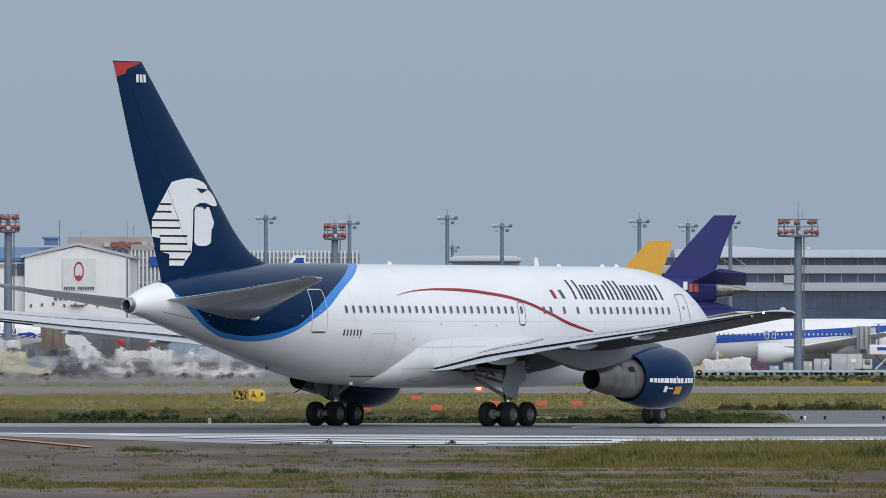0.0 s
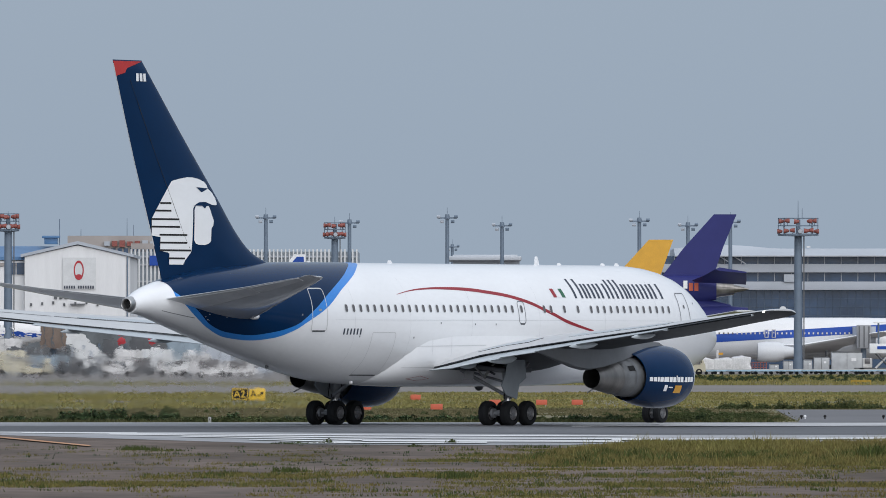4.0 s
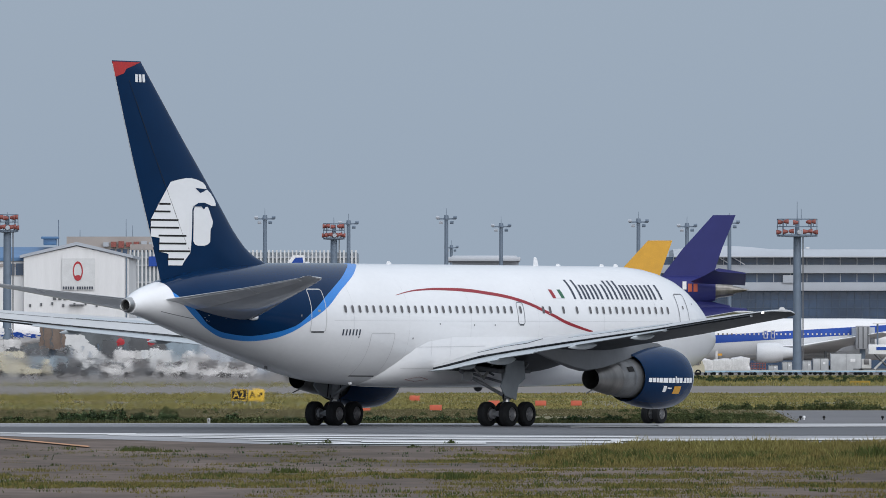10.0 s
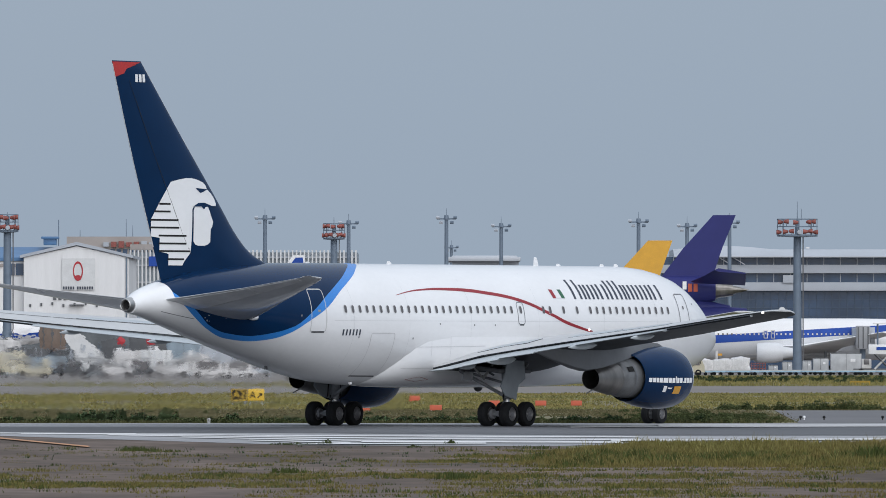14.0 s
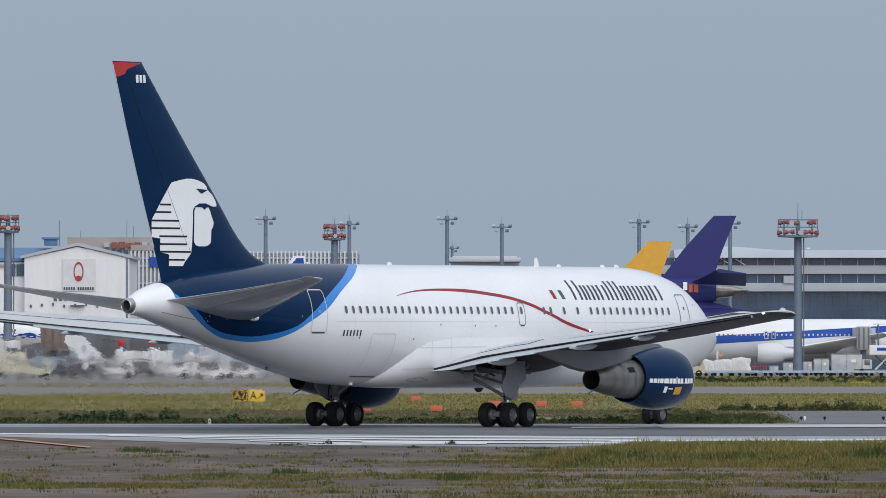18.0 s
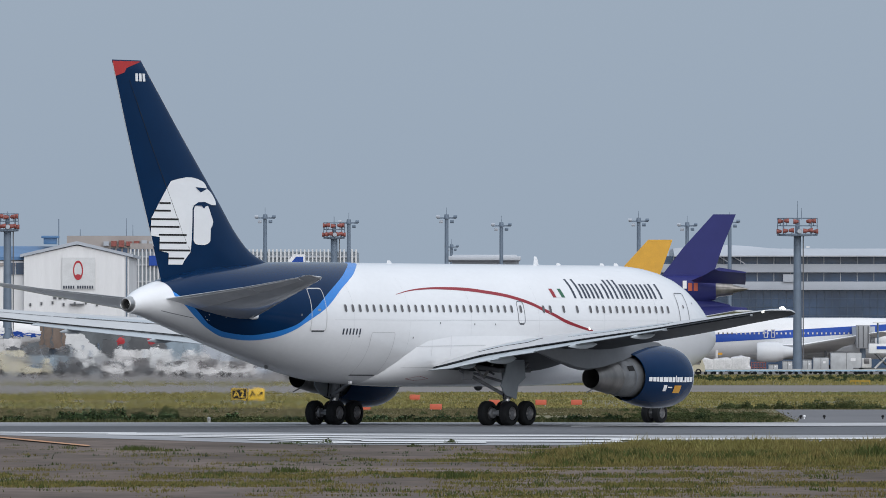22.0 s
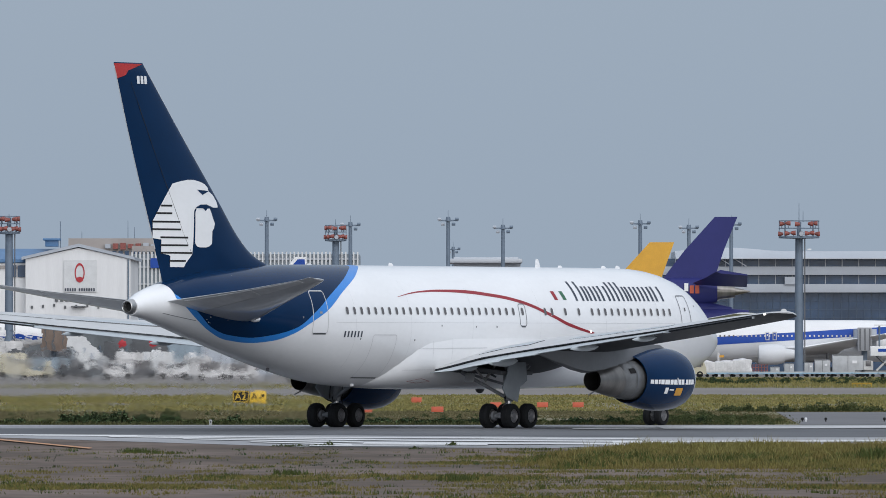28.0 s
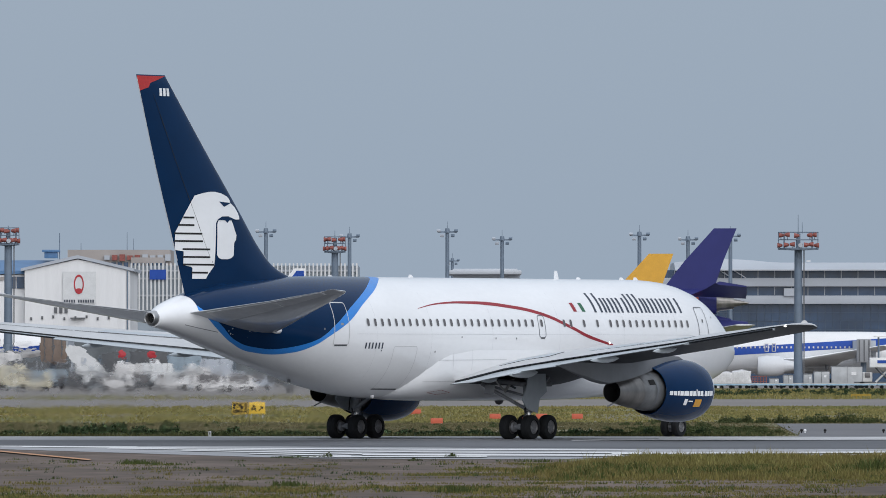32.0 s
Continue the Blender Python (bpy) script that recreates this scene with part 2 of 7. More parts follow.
def hermite(tab, x):
    """Smooth monotone interpolation over the rows of a table, first column first."""
    ts = [r[0] for r in tab]
    i = 0
    while i < len(ts) - 2 and x > ts[i + 1]:
        i += 1
    h = ts[i + 1] - ts[i]
    s = min(max((x - ts[i]) / h, 0.0), 1.0)

    def slope(j, c):
        if j == 0 or j == len(ts) - 1:
            a, b = max(j - 1, 0), min(j + 1, len(ts) - 1)
            return (tab[b][c] - tab[a][c]) / (ts[b] - ts[a])
        p = (tab[j][c] - tab[j - 1][c]) / (ts[j] - ts[j - 1])
        q = (tab[j + 1][c] - tab[j][c]) / (ts[j + 1] - ts[j])
        return 0.0 if p * q <= 0 else 2 * p * q / (p + q)

    return [(2 * s**3 - 3 * s**2 + 1) * tab[i][c] + (s**3 - 2 * s**2 + s) * h * slope(i, c)
            + (3 * s**2 - 2 * s**3) * tab[i + 1][c] + (s**3 - s**2) * h * slope(i + 1, c) for c in range(1, len(tab[0]))]


# ---- the airliner: x forward, y to port, z up, origin on the ground between the main wheels ----
HEADING = 56.622
SPOT = (-1.036, 513.118, 0.0)
NOSE_X = 24.4
# metres behind the nose: crown height, keel height, half width
HULL = [(0, 3.95, 3.93, .02), (.25, 4.45, 3.35, .55), (.8, 4.85, 3.08, .92), (1.8, 5.4, 2.68, 1.38), (3, 6.15, 2.36, 1.79),
        (4.5, 6.8, 2.1, 2.15), (6.5, 7.18, 1.93, 2.41), (8.5, 7.28, 1.87, 2.515), (14, 7.28, 1.87, 2.515), (22, 7.28, 1.87, 2.515),
        (30.5, 7.28, 1.87, 2.515), (33, 7.28, 2.02, 2.5), (36, 7.26, 2.5, 2.38), (39, 7.15, 3.15, 2.1), (42, 6.95, 3.85, 1.65),
        (44.5, 6.52, 4.45, 1.13), (46.5, 6.02, 4.9, .62), (47.25, 5.68, 5.0, .38)]


def hull(x):
    return hermite(HULL, NOSE_X - x)


def skin(x, th, off=0.0):
    """A point of the hull: th runs from the crown (0) over starboard; off stands it proud."""
    zt, zb, w = hull(x)
    zc, hh = (zt + zb) / 2, (zt - zb) / 2
    return Vector((x, -(w + off) * math.sin(th), zc + (hh + off) * math.cos(th)))


def th_of(x, z):
    zt, zb, w = hull(x)
    return math.acos(min(1.0, max(-1.0, (z - (zt + zb) / 2) / ((zt - zb) / 2))))


def patch(corners, nx=2, nz=4, off=0.006, side=1):
    """A painted four-sided patch on the hull, from (x, z) corners in order round it."""
    bm = bmesh.new()
    (ax, az), (bx, bz), (cx, cz), (dx, dz) = corners
    grid = []
    for i in range(nx + 1):
        u = i / nx
        row = []
        for j in range(nz + 1):
            v = j / nz
            x = (ax * (1 - u) + bx * u) * (1 - v) + (dx * (1 - u) + cx * u) * v
            z = (az * (1 - u) + bz * u) * (1 - v) + (dz * (1 - u) + cz * u) * v
            row.append(bm.verts.new(skin(x, side * th_of(x, z), off)))
        grid.append(row)
    for i in range(nx):
        for j in range(nz):
            bm.faces.new((grid[i][j], grid[i + 1][j], grid[i + 1][j + 1], grid[i][j + 1]))
    return bm


def ribbon(points, width, off=0.008, closed=False, side=1):
    """A narrow painted line along (x, z) points on the hull; width a number or a list."""
    bm = bmesh.new()
    if not isinstance(width, list):
        dense = []
        for i in range(len(points) - (0 if closed else 1)):
            a, b = points[i], points[(i + 1) % len(points)]
            k = max(1, int(math.hypot(b[0] - a[0], b[1] - a[1]) / .2))
            dense += [(a[0] + (b[0] - a[0]) * j / k, a[1] + (b[1] - a[1]) * j / k) for j in range(k)]
        points = dense + ([] if closed else [points[-1]])
    n = len(points)
    prev = None
    for i in range(n + (1 if closed else 0)):
        p = points[i % n]
        a, b = points[(i - 1) % n if closed else max(i - 1, 0)], points[(i + 1) % n if closed else min(i + 1, n - 1)]
        tx, tz = b[0] - a[0], b[1] - a[1]
        ln = math.hypot(tx, tz) or 1
        w = width[i % n] if isinstance(width, list) else width
        ox, oz = -tz / ln * w / 2, tx / ln * w / 2
        pair = [bm.verts.new(skin(p[0] + s * ox, side * th_of(p[0] + s * ox, p[1] + s * oz), off)) for s in (1, -1)]
        if prev:
            bm.faces.new((prev[0], prev[1], pair[1], pair[0]))
        prev = pair
    return bm


def round_rect(x0, x1, z0, z1, r, n=3):
    out = []
    for cx, cz, a0 in ((x1 - r, z1 - r, 0), (x0 + r, z1 - r, 90), (x0 + r, z0 + r, 180), (x1 - r, z0 + r, 270)):
        for k in range(n + 1):
            a = radians(a0 + 90 * k / n)
            out.append((cx + r * math.cos(a), cz + r * math.sin(a)))
    return out


def airfoil(n=14, t=0.12, camber=0.015):
    """A closed wing section, chord 1 from the leading edge (0) back to 1."""
    pts = []
    xs = [(1 - math.cos(math.pi * i / n)) / 2 for i in range(n + 1)]

    def th(x):
        return 5 * t * (0.2969 * math.sqrt(x) - 0.126 * x - 0.3516 * x * x + 0.2843 * x**3 - 0.1015 * x**4) + 0.0015 * x

    for x in xs[::-1]:
        pts.append((x, camber * math.sin(math.pi * x) + th(x)))
    for x in xs[1:]:
        pts.append((x, camber * math.sin(math.pi * x) - th(x)))
    return pts


def surface(stations, n=14, camber=0.012):
    """A lofted wing: rows of (y, leading x, leading z, trailing x, trailing z, thickness)."""
    bm = bmesh.new()
    rings = []
    for y, lx, lz, tx, tz, t in stations:
        rings.append([Vector((lx + (tx - lx) * c, y, lz + (tz - lz) * c + h * (lx - tx))) for c, h in airfoil(n, t, camber)])
    loft(bm, rings)
    k = len(rings[0])
    for i, fc in enumerate(bm.faces):
        if i < k * (len(rings) - 1):
            fc.material_index = 0 if i % k < n else 1
    return bm


def airliner():
    top = thing("airliner", "white twin-engine passenger jet with dark blue tail standing on the runway", "airplane",
                pose(*SPOT, 0, 0, HEADING))
    # hull
    bm = bmesh.new()
    ds = [0, .06, .14, .25, .45, .8, 1.2, 1.8, 2.4, 3, 3.8, 4.5, 5.5, 6.5, 7.5, 8.5] + [8.5 + 1.0 * i for i in range(1, 23)] \
        + [31.2, 32, 33, 34, 35, 36, 37, 38, 39, 40, 41, 42, 43, 44, 45, 46, 46.6, 47.25]
    loft(bm, [[skin(NOSE_X - d, 2 * math.pi * i / 64) for i in range(64)] for d in ds])
    fus = part("fuselage", bm, M_WHITE, top, "glossy white painted fuselage")
    # tail paint and its azure edge
    inner = [(-20.75, 5.95), (-20.4, 5.7), (-19.55, 5.19), (-18.34, 4.5), (-17.09, 4.16), (-15.75, 4.04), (-14.57, 4.16), (-13.27, 4.46),
             (-12, 5.16), (-10.62, 5.91), (-8.66, 6.67), (-7.4, 7.06), (-6.36, 7.28)]
    outer = [(-20.75, 5.75), (-20.24, 5.38), (-19.58, 4.94), (-18.32, 4.35), (-16.85, 3.93), (-15.5, 3.81), (-14.37, 3.91), (-13.34, 4.21), (-12.39, 4.66),
             (-11.14, 5.21), (-9.57, 6.04), (-7.88, 6.67), (-6.6, 7.08), (-5.65, 7.28)]
    xs = [-20.75 + i * 15.1 / 90 for i in range(91)]
    blue, band = bmesh.new(), bmesh.new()
    rows_b, rows_l, rows_r = [], [], []
    for x in xs:
        ti = th_of(x, hermite(inner, x)[0]) if x < -6.36 else 0.0
        to = th_of(x, hermite(outer, x)[0])
        ti = min(ti, to)
        if x < -6.36:
            rows_b.append([skin(x, -ti + 2 * ti * k / 28, 0.006) for k in range(29)])
        rows_r.append([skin(x, ti + (to - ti) * k / 6, 0.007) for k in range(7)])
        rows_l.append([skin(x, -ti - (to - ti) * k / 6, 0.007) for k in range(7)])
    loft(blue, rows_b, close=False)
    loft(band, rows_r, close=False)
    loft(band, rows_l, close=False)
    part("tail_paint", blue, M_NAVY, fus, "dark navy blue tail paint")
    part("tail_band", band, M_SKYBLUE, fus, "bright azure edge band")
    # tail cone end
    part("exhaust_pipe", lathe([(-22.7, .36), (-22.95, .32), (-23.12, .28), (-23.14, .25), (-23.1, .22), (-22.86, .2)], centre=(0, 0, 5.37), n=28), M_STEEL, top,
         "bare metal tail exhaust")
    part("exhaust_core", lathe([(-22.90, .21), (-22.89, .01)], centre=(0, 0, 5.37), n=20), M_DEEP_BLACK, top)
    # fin and rudder
    fin_te = [(5.9, -20.24), (6.42, -20.43), (12.23, -22.79), (15.92, -24.14)]
    fin_le = [(5.9, -9.5), (7.0, -11.6), (7.28, -12.45), (7.52, -13.2), (7.89, -13.92), (8.43, -14.62), (8.87, -15.1), (9.4, -15.6), (10.1, -16.27), (11.2, -17.36), (12.54, -18.7), (14.72, -20.8), (15.92, -21.95)]

    def fin_at(z):
        return hermite(fin_le, z)[0], hermite(fin_te, z)[0]

    def fin_skin(z, c, off=0.0, side=-1):
        lx, tx = fin_at(z)
        ch = lx - tx
        t = 0.105 - 0.02 * (z - 6) / 10
        h = 5 * t * (0.2969 * math.sqrt(c) - 0.126 * c - 0.3516 * c * c + 0.2843 * c**3 - 0.1015 * c**4) + 0.002 * c
        return Vector((lx - ch * c, side * (h * min(ch, 6.2) * 0.8 + off), z))

    bm = bmesh.new()
    zs = [6.2, 6.6, 7.0, 7.28, 7.5, 7.7, 7.9, 8.15, 8.4, 8.7, 9.0, 9.3, 9.6, 9.9, 10.2, 10.5, 10.8, 11.2, 11.8, 12.4, 13.4, 14.6, 15.5, 15.88, 15.95]
    cs = [(1 - math.cos(math.pi * i / 30)) / 2 for i in range(31)]
    loft(bm, [[fin_skin(z, c) if z < 15.9 else Vector((fin_skin(z, c).x, 0.3 * fin_skin(z, c).y, z)) for c in cs]
              + [(fin_skin(z, c, side=1) if z < 15.9 else Vector((fin_skin(z, c).x, -0.3 * fin_skin(z, c).y, z))) for c in cs[-2:0:-1]] for z in zs])
    fin = part("fin", bm, M_NAVY, top, "tall swept navy blue tail fin")

    # trailing strip puts the lit rudder edge into pale paint; leading strip is metal
    for nm, c, r0, m_ in (("leading_edge", 0.0, .022, M_LIP), ("trailing_edge", 1.0, .017, M_UPPER)):
        bm = bmesh.new()
        pts = [fin_skin(z, c) for z in (7.9, 8.6, 9.4, 10.4, 11.6, 13.2, 14.6, 15.8)]
        loft(bm, [[p + Vector((r0 * math.cos(a), r0 * math.sin(a), 0)) for a in [2 * math.pi * i / 8 for i in range(8)]] for p in pts])
        part(nm, bm, m_, fin, "thin bright edge strip of the fin")

    def fin_patch(name, quads, material, label=""):
        bm = bmesh.new()
        for q in quads:
            (ax, az), (bx, bz), (cx, cz), (dx, dz) = q
            g = []
            for i in range(9):
                u = i / 8
                row = []
                for j in range(3):
                    v = j / 2
                    x = (ax * (1 - u) + bx * u) * (1 - v) + (dx * (1 - u) + cx * u) * v
                    z = (az * (1 - u) + bz * u) * (1 - v) + (dz * (1 - u) + cz * u) * v
                    lx, tx = fin_at(z)
                    row.append(bm.verts.new(fin_skin(z, min(max((lx - x) / (lx - tx), 0.0), 1.0), 0.018)))
                g.append(row)
            for i in range(8):
                for j in range(2):
                    bm.faces.new((g[i][j], g[i + 1][j], g[i + 1][j + 1], g[i][j + 1]))
        bmesh.ops.remove_doubles(bm, verts=bm.verts, dist=.02)
        return part(name, bm, material, fin, label)

    fin_patch("rudder_gap", [((fin_at(z)[0] * .34 + fin_at(z)[1] * .66 - .02, z), (fin_at(z)[0] * .34 + fin_at(z)[1] * .66 + .02, z),
                              (fin_at(z + .5)[0] * .34 + fin_at(z + .5)[1] * .66 + .02, z + .5), (fin_at(z + .5)[0] * .34 + fin_at(z + .5)[1] * .66 - .02, z + .5)) for z in (7.6 + .5 * i for i in range(15))],
              M_DEEP_BLACK, "thin dark rudder hinge line")
    fin_patch("tip_panel", [((-23.92, 15.24), (-23.3, 15.40), (-23.15, 15.6), (-24.03, 15.6)), ((-24.03, 15.6), (-23.15, 15.6), (-22.05, 15.9), (-24.15, 15.9))], M_TIPRED, "red fin tip")
    # fin emblem: plain white shape cut by bars
    def straight(tab, z):
        """Straight lines from point to point of an outline, rows of (height, x)."""
        for (z0, x0), (z1, x1) in zip(tab, tab[1:]):
            if z <= z1:
                return x0 + (x1 - x0) * min(1.0, max(0.0, (z - z0) / (z1 - z0)))
        return tab[-1][1]

    def slices(left, right, n):
        z0, z1 = left[0][0], left[-1][0]
        zs_ = [z0 + (z1 - z0) * i / n for i in range(n + 1)]
        return [((straight(left, a + .001), a), (straight(right, a + .001), a), (straight(right, b - .001), b), (straight(left, b - .001), b)) for a, b in zip(zs_, zs_[1:])]

    head = slices([(7.11, -19.97), (7.64, -19.97), (7.66, -20.62), (8.33, -20.62), (8.35, -21.22), (9.11, -21.25), (9.87, -20.67), (10.45, -20.19), (10.74, -19.93), (10.84, -19.45), (10.92, -18.8)],
                  [(7.11, -18.98), (7.3, -18.84), (7.67, -18.43), (8.23, -18.38), (9.55, -18.36), (9.71, -18.24), (9.73, -16.5), (9.82, -16.46), (10.02, -16.56), (10.28, -16.83), (10.46, -17.18), (10.6, -17.22), (10.74, -17.45), (10.86, -17.9), (10.92, -18.4)], 64)
    fin_patch("emblem", head, M_WHITE, "white head-shaped emblem on the fin")
    face = slices([(7.98, -17.9), (8.03, -18.12), (8.17, -18.25), (9.5, -18.26), (9.66, -18.18), (9.74, -18.0)],
                  [(7.98, -17.45), (8.03, -17.2), (8.14, -17.02), (8.7, -16.99), (8.82, -16.86), (9.04, -16.8), (9.3, -16.95), (9.5, -17.04), (9.74, -17.2)], 40)
    fin_patch("emblem_panel", face, M_WHITE, "white face shape of the emblem")
    # navy cuts: under the beak, in the brow, at the top of the face, and the straight bars
    cuts = [((-18.34, 9.62), (-17.35, 9.7), (-16.44, 9.68), (-16.8, 9.73)), ((-18.3, 9.68), (-16.8, 9.71), (-17.26, 9.82), (-18.12, 9.77)), ((-18.12, 9.76), (-17.26, 9.81), (-17.4, 9.86), (-17.9, 9.85)),
            ((-17.73, 10.28), (-17.7, 10.28), (-17.14, 10.45), (-18.12, 10.5)), ((-17.52, 9.58), (-17.46, 9.58), (-17.24, 9.79), (-17.84, 9.79))]
    for q in cuts:
        fin_patch("emblem_cut", [q], M_NAVY).location.y = -.012
    for z, x0, x1 in ((9.78, -20.66, -19.94), (9.45, -21.0, -19.93), (9.08, -21.25, -19.36), (8.75, -21.25, -19.29), (8.4, -20.65, -18.77), (8.06, -20.63, -18.76), (7.73, -20.6, -18.46), (7.38, -19.98, -18.88)):
        fin_patch("emblem_bar", [((x0 - .06, z - .04), (x1, z - .04), (x1, z + .04), (x0 - .06, z + .04))], M_DEEP_BLACK).location.y = -.012
    for k in range(3):
        fin_patch("code_bar", [((-22.50 + .27 * k, 15.04), (-22.31 + .27 * k, 15.04), (-22.33 + .27 * k, 15.38), (-22.52 + .27 * k, 15.38))], M_WHITE)
    # dorsal fillet seam is the fin's own root; tailplanes
    for s in (-1, 1):
        bm = surface([(s * 0.4, -14.7, 4.72, -21.4, 5.52, .09), (s * 1.0, -15.2, 4.80, -21.2, 5.65, .09), (s * 1.9, -15.95, 4.90, -21.3, 5.74, .09), (s * 5.5, -18.75, 5.66, -21.95, 6.11, .09),
                      (s * 8.9, -21.3, 6.40, -22.62, 6.54, .09), (s * 9.2, -21.6, 6.46, -22.66, 6.58, .06), (s * 9.31, -22.0, 6.50, -22.6, 6.58, .03)], 14, -.012)
        st = part("tailplane", bm, [M_UPPER, M_UNDER_LIT], top, "grey swept tailplane")
        rows_t = [(1.5, -15.6, 4.85, -21.25, 5.70), (1.9, -15.95, 4.90, -21.3, 5.74), (5.5, -18.75, 5.66, -21.95, 6.11), (8.7, -21.15, 6.355, -22.58, 6.515)]

        def tail_at(y, c, off):
            """A point just under the tailplane's lower skin."""
            lx, lz, tx, tz = hermite(rows_t, y)
            h = 5 * .09 * (0.2969 * math.sqrt(c) - 0.126 * c - 0.3516 * c * c + 0.2843 * c**3 - 0.1015 * c**4) + 0.0015 * c
            return Vector((lx + (tx - lx) * c, s * y, lz + (tz - lz) * c + (-.012 * math.sin(math.pi * c) - h) * (lx - tx) - off))

        def tail_panel(name, y0, y1, c0, c1, material, label="", off=.02):
            bm = bmesh.new()
            ys = [y0 + (y1 - y0) * i / 8 for i in range(9)]
            loft(bm, [[tail_at(y, c0 + (c1 - c0) * j / 4, off) for j in range(5)] + [tail_at(y, c0 + (c1 - c0) * j / 4, off - .03) for j in range(4, -1, -1)] for y in ys])
            return part(name, bm, material, st, label)

        tail_panel("elevator_gap", 1.6, 8.6, .68, .686, M_SEAM, "fine hinge gap", .008)
        tail_panel("elevator", 1.6, 5.6, .70, .965, M_ELEV, "pale grey elevator")
        tail_panel("elevator", 5.66, 8.55, .70, .965, M_ELEV, "pale grey elevator")
        tail_panel("leading_edge", 1.7, 8.6, .0, .045, M_LIP, "bright metal leading edge", .012)
        part("root_fairing", lathe([(-16.4, .02), (-16.3, .1), (-16.05, .15), (-15.8, .14), (-15.62, .03)], centre=(0, s * 1.85, 4.86), n=14), M_WHITE, st)
        part("tip_cap", surface([(s * 8.95, -21.25, 6.44, -22.7, 6.57, .10), (s * 9.25, -21.6, 6.51, -22.74, 6.60, .07), (s * 9.36, -22.05, 6.54, -22.66, 6.60, .03)], 8, -.012), M_WHITE, st)
    # wing box and wings
    bm = bmesh.new()
    rings = []
    FAIRING = ((-6.0, .8, 1.95, 2.8), (-5.6, 1.35, 1.89, 3.4), (-5.1, 1.8, 1.84, 4.1), (-4.5, 2.12, 1.80, 4.7), (-3.8, 2.31, 1.77, 5.2), (-3, 2.41, 1.75, 5.7), (-1, 2.46, 1.73, 6.07), (4, 2.47, 1.72, 6.07), (7.5, 2.45, 1.72, 6.0),
                          (9.5, 2.36, 1.76, 5.2), (11.5, 1.9, 1.82, 4.2), (13.0, 1.0, 1.9, 2.8))
    for x, hw, zl, zu in FAIRING:
        zc, hh = (zl + zu) / 2, (zu - zl) / 2
        rings.append([Vector((x, hw * math.copysign(abs(math.sin(a)) ** .75, math.sin(a)), zc + hh * math.copysign(abs(math.cos(a)) ** .75, math.cos(a))))
                      for a in [2 * math.pi * i / 36 for i in range(36)]])
    loft(bm, rings)
    fairing = part("belly_fairing", bm, M_WHITE, top, "smooth white wing root fairing")

    def fairing_skin(x, z, off=.012):
        hw, zl, zu = hermite(FAIRING, x)
        c = min(1.0, abs(z - (zl + zu) / 2) / ((zu - zl) / 2)) ** (1 / .75)
        return Vector((x, -(hw * math.sqrt(1 - c * c) ** .75 + off), z))

    def fairing_line(pts, material, wide=.022):
        """A fine painted or cut line along (x, z) points of the fairing's starboard side."""
        bm = bmesh.new()
        for (xa, za), (xb, zb) in zip(pts, pts[1:]):
            ln = math.hypot(xb - xa, zb - za)
            ox, oz = -(zb - za) / ln * wide / 2, (xb - xa) / ln * wide / 2
            k = max(1, int(ln / .3))
            loft(bm, [[fairing_skin(xa + (xb - xa) * i / k + q * ox, za + (zb - za) * i / k + q * oz) for q in (-1, 1)] for i in range(k + 1)], close=False)
        part("panel_line", bm, material, fairing)

    fairing_line([(-3.8, 2.1), (-2.9, 2.22), (-2.0, 2.1), (-2.9, 2.02), (-3.8, 2.1)], M_RED, .014)
    fairing_line([(-2.7, 3.1), (-2.7, 4.5)], M_SEAM)
    fairing_line([(-4.2, 3.55), (1.6, 3.6)], M_SEAM)
    fairing_line([(-1.2, 3.1), (-1.2, 4.3), (1.4, 4.4)], M_SEAM)
    fairing_line([(-4.6, 2.6), (-1.4, 2.62)], M_SEAM)
    WING = [(1.2, 9.1, 3.0, -2.2, 2.42, .125), (2.6, 8.3, 3.2, -2.28, 2.68, .125), (5.0, 6.65, 3.5, -2.6, 3.16, .12), (8.2, 4.48, 3.82, -3.0, 3.58, .112),
            (12.0, 1.9, 4.08, -4.3, 3.95, .108), (16.0, -.82, 4.38, -5.65, 4.33, .12), (20.0, -3.53, 4.72, -7.0, 4.76, .128), (22.8, -5.45, 4.93, -7.97, 5.04, .13),
            (23.5, -6.0, 4.99, -8.2, 5.09, .115), (23.78, -6.85, 5.09, -8.25, 5.10, .04)]

    SLOT = .71
    PORT_LIFT = .26    # the port wing flexes a little higher than the other

    def wing_at(y, c, side):
        r = hermite(WING, abs(y))
        if side > 0:
            up = PORT_LIFT * min(1.0, max(0.0, abs(y) - 2.6) / 5)
            r = (r[0], r[1] + up, r[2], r[3] + up, r[4])
        return Vector((r[0] + (r[2] - r[0]) * c, y, r[1] + (r[3] - r[1]) * c)), r

    for s in (-1, 1):
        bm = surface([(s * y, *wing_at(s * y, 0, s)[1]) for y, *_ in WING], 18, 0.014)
        wg = part("wing", bm, [M_UPPER, M_LOWER_SHADED], top, "long grey swept wing")
